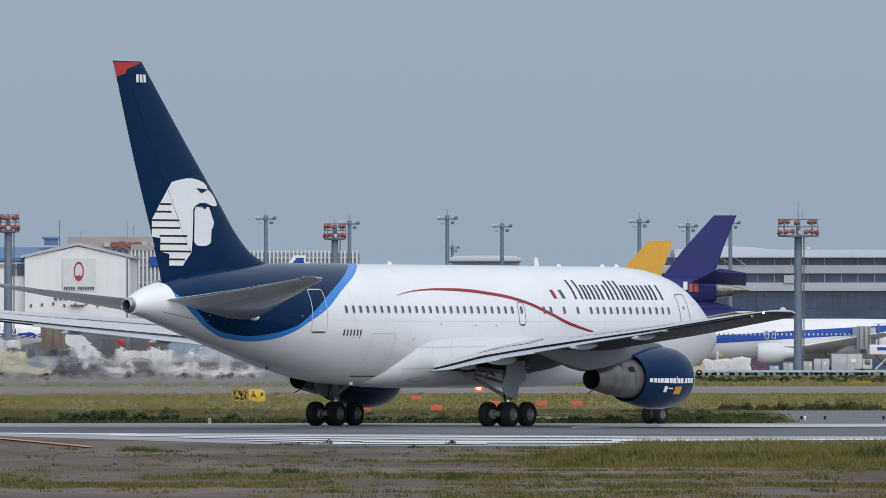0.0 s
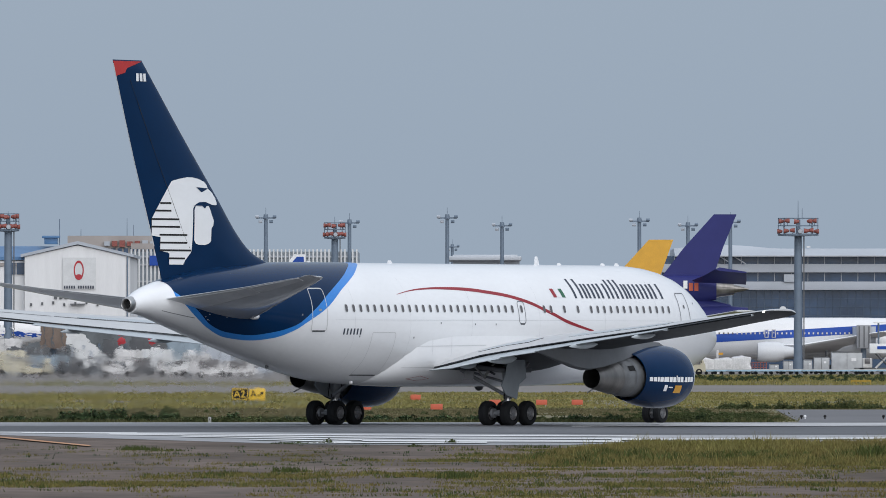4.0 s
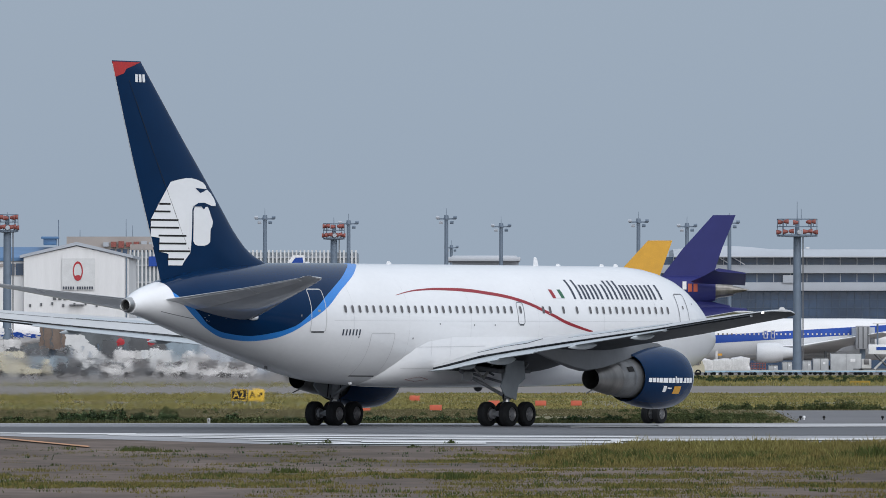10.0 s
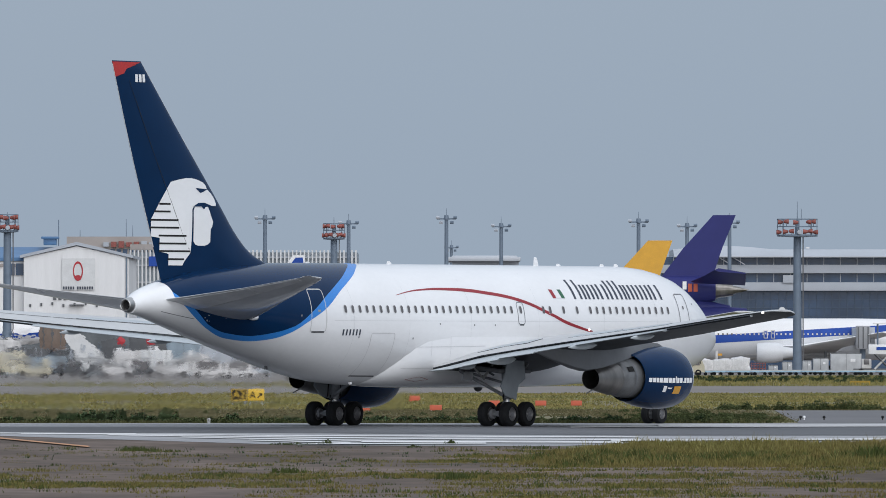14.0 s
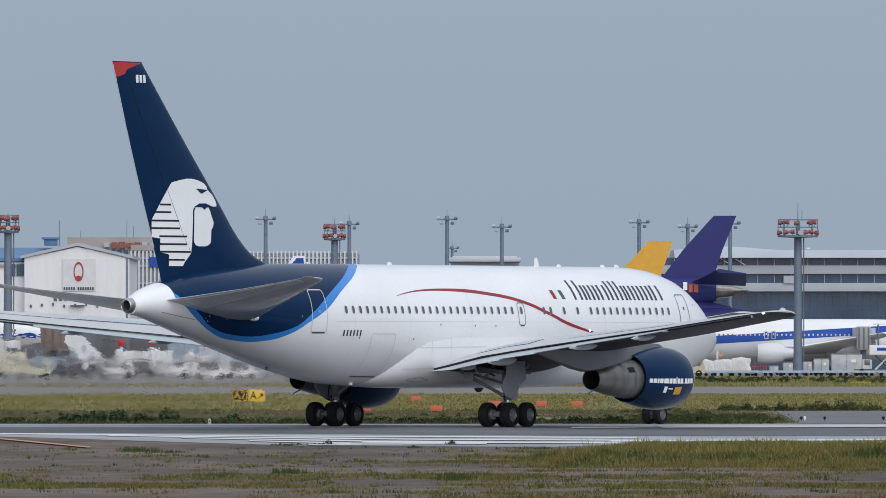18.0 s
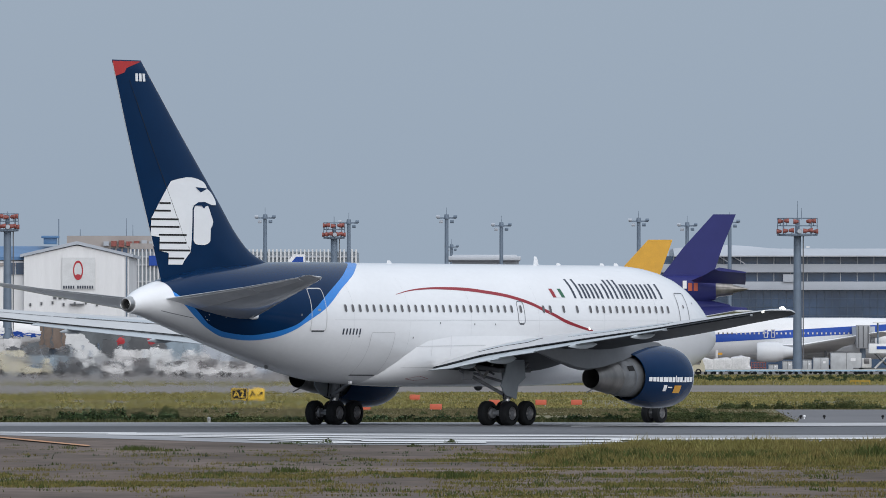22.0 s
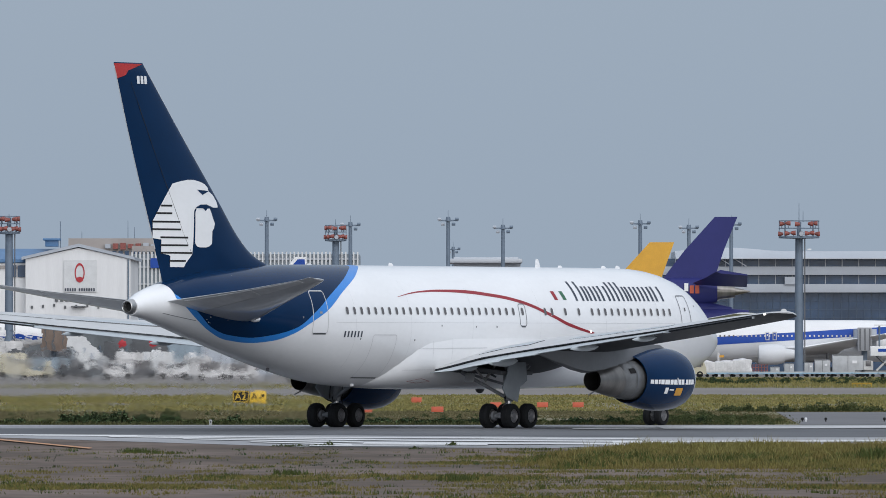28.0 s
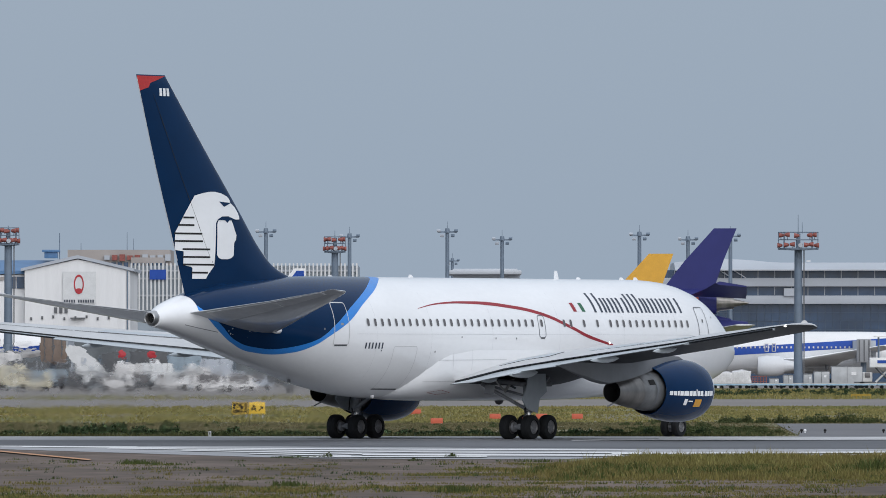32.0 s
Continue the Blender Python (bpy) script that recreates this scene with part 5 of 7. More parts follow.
for k in range(58):
    f_ = new("wall_fin", fin_me)
    f_.parent = b
    f_.location = (-53.42 + k * .676, -.3, 20.33 - 4.0)
for z in (19.08, 17.72, 14.83):
    part("ledge", boxm(-34.2, -.2, z, 39.0, .35, .3), M_PALE, b)
part("sign_board", boxm(-48.9, -.75, 18.4, 2.8, .12, 1.7), M_SKYPAINT, b, "plain royal blue sign board")
part("upper_storey", boxm(-50.71, 6, 19.75, 5.6, 10, 3.2), M_BEIGE, b, smooth=False)
for k in range(7):
    part("window", boxm(-52.94 + k * .75, .85, 19.85, .5, .4, 1.1), M_GLASS, b)
# low round-roofed satellite
b = block("satellite_terminal", "pale low terminal with a broad layered roof", "building", 1.66, 13.94, 2100, 0, 19.65, 30, M_PALE)
part("roof", boxm(7.59, 14, 19.96, 13.4, 34, .8, None, .25), M_ROOF, b)
part("roof_tier", boxm(7.59, 14, 20.38, 12.0, 30, .5, None, .2), M_ROOF, b)


def terminal():
    y = 1800.0
    t = thing("terminal", "long airport terminal with banded glass facade and pale roof", "terminal building", pose(0, y, 0))
    xa, xb = 34.42, 87.03
    xc, wd = (xa + xb) / 2, xb - xa
    part("wall", boxm(xc, 20, 12.53 / 2, wd, 38, 12.53), M_GLASS, t, "blue tinted curtain wall", smooth=False)
    part("storey", boxm(xc, 19.4, 15.25, wd, 38, 5.4399999999999995), M_GLASS, t, smooth=False)
    for za, zb, d in ((12.62, 13.95, 1.0), (15.38, 16.72, 1.4)):
        part("spandrel", boxm(xc, 1.2 - d / 2, (za + zb) / 2, wd, d + 1.2, zb - za, None, .05), M_PALE, t, "pale panel band")
    # roof: a shallow curve
    bm = bmesh.new()
    rings = []
    for k in range(25):
        u = k / 24
        x = xa + 2 + (wd - 2) * u
        h = 19.21 + .55 * math.sin(min(1, u * 3.2) * math.pi) + .0 * u
        rings.append([Vector((x, a, b)) for a, b in ((-2.5, 17.88), (-2.5, 18.05), (6, h), (34, h), (42, 18.05), (42, 17.88))])
    loft(bm, rings)
    part("roof", bm, M_ROOF, t, "pale metal roof", smooth=False)
    mul = mesh_of("mullion", boxm(0, 0, 0, .14, .2, 1.25), M_PALE, False)
    mul2 = mesh_of("mullion", boxm(0, 0, 0, .10, .15, 1.34), M_PALE, False)
    mul3 = mesh_of("mullion", boxm(0, 0, 0, .07, .12, 6.6), M_GLASS2, False)
    for k in range(20):
        for me, z, dy, st in ((mul, 17.34, .35, 2.63), (mul2, 14.67, .35, 2.63)):
            o = new("mullion", me)
            o.parent = t
            o.location = (xa + 2 + k * st, dy, z)
    for k in range(44):
        o = new("mullion", mul3)
        o.parent = t
        o.location = (xa + .6 + k * 1.2, .95, 9.23)
    for k, z in enumerate((11.28, 9.94, 8.6)):
        part("transom", boxm(xc, .95, z, wd, .12, .09), M_GLASS2, t)
    for k in range(5):
        part("roof_truss", tubem((xa + 2.5 + k * 2.2, -1.5, 17.88), (xa + 4.4 + k * 2.2, -1.5, 16.72), .09, .09, 6), M_PALE, t)
    part("gangway", boxm(54.93, .2, 14.49, 2.6, 2.0, 1.2), M_PALE, t)
    part("roof_hatch", boxm(57.78, 8, 19.48, .6, 1, .25), M_PANEL, t)


terminal()


def ring_mast(x, y, ztop, zdeck, w, label):
    m = thing("floodlight_mast", label, "floodlight mast", pose(x, y, 0), "apron floodlight masts")
    part("pole", tubem((0, 0, 0), (0, 0, zdeck), .62, .5, 16), M_MAST, m)
    part("ladder", boxm(.78, -.1, zdeck / 2, .16, .16, zdeck), M_DGREY, m)
    part("deck", lathe([(zdeck - .1, .5), (zdeck, w), (zdeck + .25, w), (zdeck + .3, .4)], "z", 20), M_MAST, m)
    bm = bmesh.new()
    for z in (zdeck + 1.35, zdeck + 2.35):
        loft(bm, [[Vector((r * math.cos(a), r * math.sin(a), z + d)) for r, d in ((w, -.05), (w, .05), (w - .12, .05), (w - .12, -.05))] for a in [2 * math.pi * i / 20 for i in range(21)]], cap=False)
    for i in range(8):
        a = 2 * math.pi * i / 8
        part("rail_post", tubem((w * math.cos(a) * .97, w * math.sin(a) * .97, zdeck), (w * math.cos(a) * .97, w * math.sin(a) * .97, zdeck + 2.4), .05, .05, 6), M_MAST, m)
    part("railing", bm, M_MAST, m)
    part("mast_head", tubem((0, 0, zdeck), (0, 0, zdeck + 2.2), .3, .3, 12), M_MAST, m)
    for k, (u, lv, way) in enumerate(((-.93, 0, -1), (-.62, 0, -1), (-.3, 0, 1), (.08, 0, 0), (.36, 0, -1), (.62, 0, 1), (.9, 0, 1), (-.86, 1, -1), (-.55, 1, 1), (-.12, 1, -1), (.55, 1, 1), (.78, 1, 1))):
        z = zdeck + .58 + lv * 1.3
        yy = -math.sqrt(max(0, 1 - u * u)) * w * .9
        prof = [(-.42, .03), (-.40, .16), (-.15, .26), (.25, .33), (.30, .32)]
        ax = "x" if way else "y"
        sg = way if way else -1
        at = (u * w, yy - .2, z + .06 * (k % 3))
        hd = part("flood_lamp", lathe([(sg * p, r) for p, r in prof], ax, 12, at), M_LAMPRED, m, "red floodlight drum")
        part("lens", lathe([(sg * .29, .31), (sg * .30, .01)], ax, 12, at), M_DGREY if k % 3 else M_PALE, hd)
        part("yoke", tubem((at[0], at[1], z - .5), (at[0], at[1], z - .2), .06, .06, 6), M_MAST, hd)
    part("lightning_rod", tubem((0, 0, zdeck + 2.2), (0, 0, ztop), .06, .03, 6), M_MAST, m)
    part("lightning_rod", tubem((.55, 0, zdeck + 2.2), (.55, 0, ztop - 1.0), .05, .03, 6), M_MAST, m)
    return m


ring_mast(47.83, 1540, 23.35, 18.62, 2.75, "tall grey mast with a ring of red floodlights")
ring_mast(-58.82, 1540, 21.9, 19.23, 1.5, "tall grey mast with red floodlights at the hangar")
ring_mast(-16.25, 1700, 23.06, 19.77, 1.6, "grey mast with red floodlights behind the fins")


def cross_mast(x, y, ztop, k=1.0):
    m = thing("light_mast", "slender grey mast with a crossed lamp head", "light mast", pose(x, y, 0), "slender lamp masts")
    part("pole", tubem((0, 0, 0), (0, 0, ztop - .6), .34, .28, 12), M_MAST, m)
    part("cross_arm", boxm(0, 0, ztop - .55, 2.9 * k, .2, .22), M_MAST, m)
    part("cross_arm", boxm(0, 0, ztop - .55, .2, 2.6 * k, .2), M_MAST, m)
    part("head", tubem((0, 0, ztop - .7), (0, 0, ztop), .42, .3, 10), M_MAST, m)
    for u in (-1.3, -.8, .8, 1.3):
        part("lamp", boxm(u * k, -.2, ztop - .35 - (.75 if abs(u) < 1 else 0), .55, .5, .3, Euler((radians(25), 0, 0)).to_matrix(), .05), M_PALE if u < 0 else M_MAST, m)
    part("lightning_rod", tubem((0, 0, ztop), (0, 0, ztop + 1.0), .04, .03, 6), M_MAST, m)


for x, z, y in ((-26.53, 23.39, 1700), (-14.56, 23.31, 1760), (0.51, 23.39, 1700), (8.98, 22.87, 1760),
                (29.48, 23.12, 1720), (37.66, 22.87, 1760), (43.2, 22.95, 1720)):
    cross_mast(x, y, z)
cross_mast(1.71, 2300, 24.38, .9)


def far_jet(label, x, y, heading, length, radius, zc, body, fin_mat, fin_pts, stripe_=None, engines=True, wing_z=None, group="parked aircraft", small=False):
    """A parked jet: hull, fin, tailplanes, wings and engines; x runs aft from the nose."""
    j = thing("parked_jet", label, "airplane", pose(x, y, 0, 0, 0, heading), group)
    prof = [(0, .02), (.012, .28), (.04, .55), (.09, .84), (.15, .98), (.2, 1), (.62, 1), (.72, .93), (.82, .74), (.92, .45), (1, .12)]
    bm = bmesh.new()
    rings = []
    for u, r in prof:
        up = (1 - r) * radius * (.55 if u > .5 else -.15)
        rings.append([Vector((u * length, r * radius * math.cos(a), zc + up + r * radius * math.sin(a))) for a in [2 * math.pi * i / 32 for i in range(32)]])
    loft(bm, rings)
    fu = part("fuselage", bm, body, j)
    if fin_pts:
        bm = bmesh.new()
        loft(bm, [[Vector((px_, dy, pz)) for px_, pz in fin_pts] for dy in (-.18, .18)])
        part("fin", bm, fin_mat, j, smooth=False)
    if small:
        bm = bmesh.new()
        loft(bm, [[Vector((px_, dy, pz)) for px_, pz in ((fin_pts[4][0] + .2, fin_pts[4][1] - .5), (fin_pts[1][0] - .2, fin_pts[4][1] - .5), (fin_pts[2][0] - .25, fin_pts[2][1] - .35), (fin_pts[3][0] + .4, fin_pts[3][1] - .35))] for dy in (-.22, -.19)])
        part("tail_panel", bm, M_SKYPAINT, j, "royal blue panel on the fin", smooth=False)
    xw = .36 * length
    zw = zc - .5 * radius if wing_z is None else wing_z
    sp = .47 * length
    for s in (-1, 1):
        w = part("wing", surface([(s * .6 * radius, -xw, zw, -(xw + .2 * length), zw - .3, .12), (s * .32 * sp, -(xw + .1 * length), zw + .5, -(xw + .215 * length), zw + .3, .11), (s * sp, -(xw + .31 * length), zw + 2.4, -(xw + .36 * length), zw + 2.4, .1)], 10), M_JETWING, j)
        for v in w.data.vertices:
            v.co.x = -v.co.x
        w.data.flip_normals()
        tp = part("tailplane", surface([(s * .3, -.87 * length, zc + .3, -.97 * length, zc + .3, .1), (s * .2 * length, -.97 * length, zc + 1.4, -1.01 * length, zc + 1.4, .08)], 8), M_JETGREY, j)
        for v in tp.data.vertices:
            v.co.x = -v.co.x
        tp.data.flip_normals()
        if engines:
            en = part("engine", lathe([(.02, 1.05), (0, 1.18), (.2, 1.3), (1.2, 1.42), (2.6, 1.4), (3.6, 1.15), (3.6, .9), (5.2, .6), (5.2, .2)], "x", 28, (xw + .0 * length - .6, s * .33 * sp, zw - .4)), M_JETGREY, j, "pale grey engine nacelle")
            part("engine_inlet", lathe([(.5, 1.06), (.55, .02)], "x", 20, (xw - .6, s * .33 * sp, zw - .4)), M_DGREY, en)
            part("pylon", boxm(xw + 2.6, s * .33 * sp, zw + .1, 4.2, .3, .9), M_GREY, j)
            for dx in (0, 1.4):
                part("main_wheel", lathe([(-.5, .2), (-.5, .5), (-.4, .58), (.4, .58), (.5, .5), (.5, .2)], "y", 16, (xw + .16 * length + dx, s * 4.4, .58)), M_BLACK, j)
            part("gear_leg", tubem((xw + .16 * length + .7, s * 4.4, .5), (xw + .16 * length + .7, s * 3.6, zw), .18), M_GREY, j)
    part("nose_wheel", lathe([(-.35, .2), (-.35, .42), (.35, .42), (.35, .2)], "y", 16, (.11 * length, 0, .42)), M_BLACK, j)
    part("nose_leg", tubem((.11 * length, 0, .42), (.11 * length, 0, zc - .5), .14), M_GREY, j)
    if stripe_:
        za, zb, material, u0, u1, tilt = stripe_
        for s in (-1, 1):
            bm = bmesh.new()
            grid = []
            for i in range(25):
                xx = (u0 + (u1 - u0) * i / 24) * length
                row = []
                for k in range(5):
                    z = za + (zb - za) * k / 4 + tilt * (i / 24)
                    c = min(1, max(-1, (z - zc) / radius))
                    row.append(Vector((xx, s * (radius + .03) * math.sqrt(1 - c * c), z)))
                grid.append(row)
            loft(bm, grid, close=False)
            part("stripe", bm, material, fu)
            bm = bmesh.new()
            grid = []
            for i in range(25):
                xx = (.13 + .55 * i / 24) * length
                row = []
                top = za + tilt * ((.13 + .55 * i / 24 - u0) / (u1 - u0))
                for k in range(7):
                    z = zc - radius * .985 + (top - zc + radius * .985) * k / 6
                    c = min(1, max(-1, (z - zc) / radius))
                    row.append(Vector((xx, s * (radius + .018) * math.sqrt(1 - c * c), z)))
                grid.append(row)
            loft(bm, grid, close=False)
            part("belly", bm, M_JETGREY, fu, "grey painted belly")
        for k in range(46):
            part("cabin_window", boxm(length * .13 + k * .62, radius * (.985 if heading else -.985), zc + .72, .2, .2, .26), M_PANE if k < 14 and radius > 2.6 else M_DUSTY, fu)
    return j


# white jet with a blue stripe on the apron by the terminal
stripe_jet = far_jet("white parked jet with a royal blue stripe", 25.12, 1580, 0, 52, 2.9, 4.77, M_JETWHITE, M_SKYPAINT,
        [(43, 8), (49.5, 8), (52.5, 17.5), (49.5, 17.5)], (3.59, 4.69, M_SKYPAINT, .03, .9, 2.7))
for k in range(2):
    dr = part("door", boxm(19.49 + k * 1.0, -2.93, 5.47, .56, .1, 1.15, None, .02), M_DUSTY, stripe_jet)
    part("door_panel", boxm(19.49 + k * 1.0, -2.96, 5.45, .34, .1, .9, None, .02), M_SKYPAINT, dr)
    part("door_pane", boxm(19.49 + k * 1.0, -2.99, 5.6, .16, .1, .24, None, .02), M_DUSTY, dr)
far_jet("white parked jet with a blue stripe near the hangar", -55.98, 1640, 180, 50, 2.5, 5.95, M_JETWHITE, M_SKYPAINT,
        [(42, 8), (48.5, 8), (50.5, 16), (48, 16)], (5.2, 5.56, M_SKYPAINT, .03, .9, .4))
# purple three-engined freighter; only its tail rises over the airliner
X0 = 34.27 - 58.0
tri = far_jet("purple-tailed three-engined cargo jet", X0, 1286, 0, 58.0, 3.0, 6.2, M_PURPLE, M_PURPLE,
              [(23.95 - X0, 10.64), (30.07 - X0, 10.64), (30.71 - X0, 12.49), (31.47 - X0, 14.79), (33.0 - X0, 18.54), (30.45 - X0, 18.54), (27.07 - X0, 14.79), (24.91 - X0, 11.98)])
ec = 10.13
ce = part("centre_engine", lathe([(23.32 - X0, 1.2), (25.55 - X0, 1.55), (28.41 - X0, 1.6), (30.71 - X0, 1.25)], "x", 28, (0, 0, ec)), M_PURPLE, tri, "purple centre engine")
part("nozzle", lathe([(30.45 - X0, 1.2), (31.09 - X0, .9), (31.73 - X0, .84), (32.68 - X0, .68), (32.68 - X0, .5)], "x", 28, (0, 0, ec)), M_NOZZLE, ce, "bare metal nozzle")
part("exhaust_plug", lathe([(32.55 - X0, .5), (33.25 - X0, .34), (34.46 - X0, .03)], "x", 20, (0, 0, ec)), M_NOZZLE, ce)
part("tail_cone", lathe([(25.23 - X0, 1.6), (29.05 - X0, 1.0), (32.36 - X0, .25)], "x", 24, (0, 0, 8.1)), M_PURPLE, tri)
bm = bmesh.new()
loft(bm, [[Vector((x - X0, y, z + h)) for x, h in ((xa, .2), (xa + .5, .4), (xb, -.1), (xb, -.25), (xa + .5, 0))] for y, xa, xb, z in ((-1.8, 27.9, 34.0, 10.85), (-5.0, 29.3, 34.0, 11.45), (-8.2, 30.4, 33.9, 12.1))])
part("tailplane_half", bm, M_PURPLE, tri, "purple swept tailplane")
for k, m_ in enumerate((M_WHITE, M_OBOX, M_OBOX)):
    part("title_block", boxm(27.2 - X0 + .62 * k, -1.63, 10.45 + (.15 if k == 0 else -.1), .45, .05, .9), m_, ce)
# yellow-tailed jet
X1 = 27.29 - 46
far_jet("parked freighter with a yellow tail fin", X1, 1420, 0, 47, 2.2, 4.2, M_JETWHITE, M_YELLOW,
        [(21.17 - X1, 6.0), (24.62 - X1, 6.0), (28.56 - X1, 16.95), (25.53 - X1, 16.95), (22.44 - X1, 13.57)])
# small tail behind the hull
X2 = -20.79 - 40
far_jet("parked jet with a blue and white fin", X2, 1720, 0, 41, 2.0, 4.6, M_JETWHITE, M_JETWHITE,
        [(-25.48 - X2, 6.0), (-20.79 - X2, 6.0), (-20.88 - X2, 17.58), (-22.58 - X2, 17.58), (-23.77 - X2, 16.04)], small=True)


# ---- apron vehicles and freight ----
def tyre(x, y, r, parent, w=.25):
    part("wheel", lathe([(-w / 2, r * .5), (-w / 2, r * .9), (-w / 2 + .04, r), (w / 2 - .04, r), (w / 2, r * .9), (w / 2, r * .5), (w / 2 - .05, .01)], "y", 14, (x, y, r)), M_BLACK, parent)


def truck(x, y, ln, h, colour, label, flip=1, body=None):
    t = thing("service_truck", label, "truck", pose(x, y, 0, 0, 0, 0 if flip > 0 else 180), "apron service trucks")
    cab = bmesh.new()
    loft(cab, [[Vector((ln / 2 - 1.9 + a, d, z)) for a, z in ((0, .45), (1.9, .45), (1.9, 1.2), (1.5, 2.15), (0, 2.25))] for d in (-1.05, 1.05)])
    c = part("cab", cab, colour, t, smooth=False)
    part("windscreen", boxm(ln / 2 - .28, 0, 1.68, .06, 1.8, .75, Euler((0, radians(-24), 0)).to_matrix()), M_PANE, c)
    for s in (-1, 1):
        part("side_window", boxm(ln / 2 - 1.15, s * 1.06, 1.65, 1.0, .04, .6), M_PANE, c)
    part("load_box", boxm(-.95, 0, (h + .7) / 2, ln - 2.1, 2.3, h - .7, None, .06), body or colour, t)
    for k in range(int((ln - 2.1) / .7)):
        part("rib", boxm(-.95 - (ln - 2.1) / 2 + .4 + .7 * k, -1.17, (h + .7) / 2, .08, .06, h - .9), M_DGREY if k % 3 == 1 else M_PALE, t)
    part("skirt", boxm(-.95, 0, .72, ln - 2.2, 2.1, .22), M_DGREY, t)
    part("bumper", boxm(ln / 2 + .02, 0, .5, .14, 2.0, .25, None, .03), M_DGREY, c)
    part("roof_unit", boxm(ln / 2 - 2.2, 0, min(h, 2.6) + .1, .5, 1.4, .35, None, .06), M_DGREY, t)
    part("mirror", boxm(ln / 2 - .55, -1.2, 1.75, .1, .2, .4), M_DEEP_BLACK, c)
    part("chassis", boxm(0, 0, .55, ln * .95, 1.0, .25), M_DGREY, t)
    for px_ in (-ln * .3, ln * .32):
        for s in (-1, 1):
            tyre(px_, s * .95, .42, t)


def car(x, y, colour, label, h=1.6, ln=4.4):
    t = thing("service_van", label, "van", pose(x, y, 0), "apron vans")
    bm = bmesh.new()
    loft(bm, [[Vector((a * ln, d * (1 - .06 * (z > 1)), z)) for a, z in ((-.5, .3), (.5, .3), (.5, .85), (.36, .98), (.24, h), (-.42, h), (-.5, 1.0))] for d in (-.85, .85)])
    part("body", bm, colour, t, smooth=False)
    for s in (-1, 1):
        part("side_window", boxm(-.06 * ln, s * .83, (h + 1.0) / 2, .58 * ln, .05, h - 1.1), M_PANE, t)
        for a in (-.32, .32):
            tyre(a * ln, s * .78, .32, t, .2)


def stairs_truck(x, y):
    t = thing("boarding_stairs", "white mobile boarding stairs on a truck", "boarding stairs", pose(x, y, 0))
    for s in (-1, 1):
        bm = bmesh.new()
        loft(bm, [[Vector((a, s * 1.1 + d, z)) for a, z in ((2.7, .5), (2.9, 1.3), (-1.3, 5.3), (-3.2, 5.5), (-3.2, 4.2), (-2.0, 3.2), (-1.3, .7))] for d in (0, .08)])
        part("side_panel", bm, M_PANEL, t, smooth=False)
        for k in range(3):
            part("panel_vent", boxm(-.9 + 1.0 * k, s * 1.14, 3.6 - .9 * k, .35, .16, .8), M_PALE, t)
    for k in range(14):
        part("step", boxm(2.6 - k * .36, 0, .65 + k * .30, .36, 2.1, .06), M_ALU, t)
    part("chassis", boxm(0, 0, .6, 6.6, 1.8, .4), M_DGREY, t)
    part("support", boxm(-2.4, 0, 2.4, .3, 1.8, 3.6), M_PALE, t)
    for a in (-2.2, 2.2):
        for s in (-1, 1):
            tyre(a, s * .9, .4, t)


def container(x, y, w, h, material, label, z=.5, d=2.0):
    c = thing("cargo_container", label, "cargo container", pose(x, y, 0), "wrapped freight")
    bm = boxm(0, 0, z + h / 2, w, d, h, None, .12)
    if material is M_TARP:
        bmesh.ops.subdivide_edges(bm, edges=bm.edges[:], cuts=3, use_grid_fill=True)
    for v in bm.verts:
        q = noise.noise(Vector((v.co.x * .9 + x, v.co.y, v.co.z * .9)))
        v.co += Vector((.18 * q, -.12 * q, (.32 * q - .1 * abs(v.co.x)) if v.co.z > z + .8 else 0)) if material is M_TARP else Vector((random.uniform(-.04, .04), 0, 0))
    part("load", bm, material, c)
    if material is not M_TARP:
        for k in range(1, max(2, int(w / 1.7))):
            part("seam", boxm(-w / 2 + k * w / max(2, int(w / 1.7)), -d / 2 - .02, z + h / 2, .05, .05, h * .94), M_DGREY, c)
        part("label_plate", boxm(w * .22, -d / 2 - .025, z + h * .6, w * .16, .03, h * .16), M_JETWHITE if material is not M_DUSTY else M_DGREY, c)
        part("top_edge", boxm(0, -d / 2 - .02, z + h - .05, w, .06, .07), M_DGREY, c)
    part("base", boxm(0, 0, z - .02, w + .1, d + .1, .08), M_ALU, c)
    part("dolly", boxm(0, 0, .38, w + .2, d, .14), M_DOLLY, c)
    for a in (-.4, .4):
        for s in (-1, 1):
            tyre(a * w, s * .8, .18, c, .14)


for px_, w_, h_, m_ in ((34.33, 2.5, 1.6, M_TARP), (36.71, 2.5, 1.65, M_TARP), (39.09, 2.6, 1.8, M_TARP)):
    container(px_, 1500, w_, h_, m_, "freight pallet wrapped in white plastic on a dolly")
for px_, w_, h_ in ((46.16, 1.3, 1.25), (44.27, 1.2, .8), (48.81, 1.2, 1.4), (50.63, 2.1, 1.75)):
    container(px_, 1530, w_, h_, M_ALU, "worn aluminium freight container on a dolly")
container(53.69, 1520, 4.1, 2.4, M_ALU, "large pale equipment box on the apron")
box_ = thing("equipment_post", "slim white service post beside the freight", "post", pose(36.25, 1512, 0))
part("post", tubem((0, 0, 0), (0, 0, 3.2), .22, .2), M_DUSTY, box_)
part("arm", boxm(.35, 0, 2.7, .8, .25, .3), M_GOLD, box_)


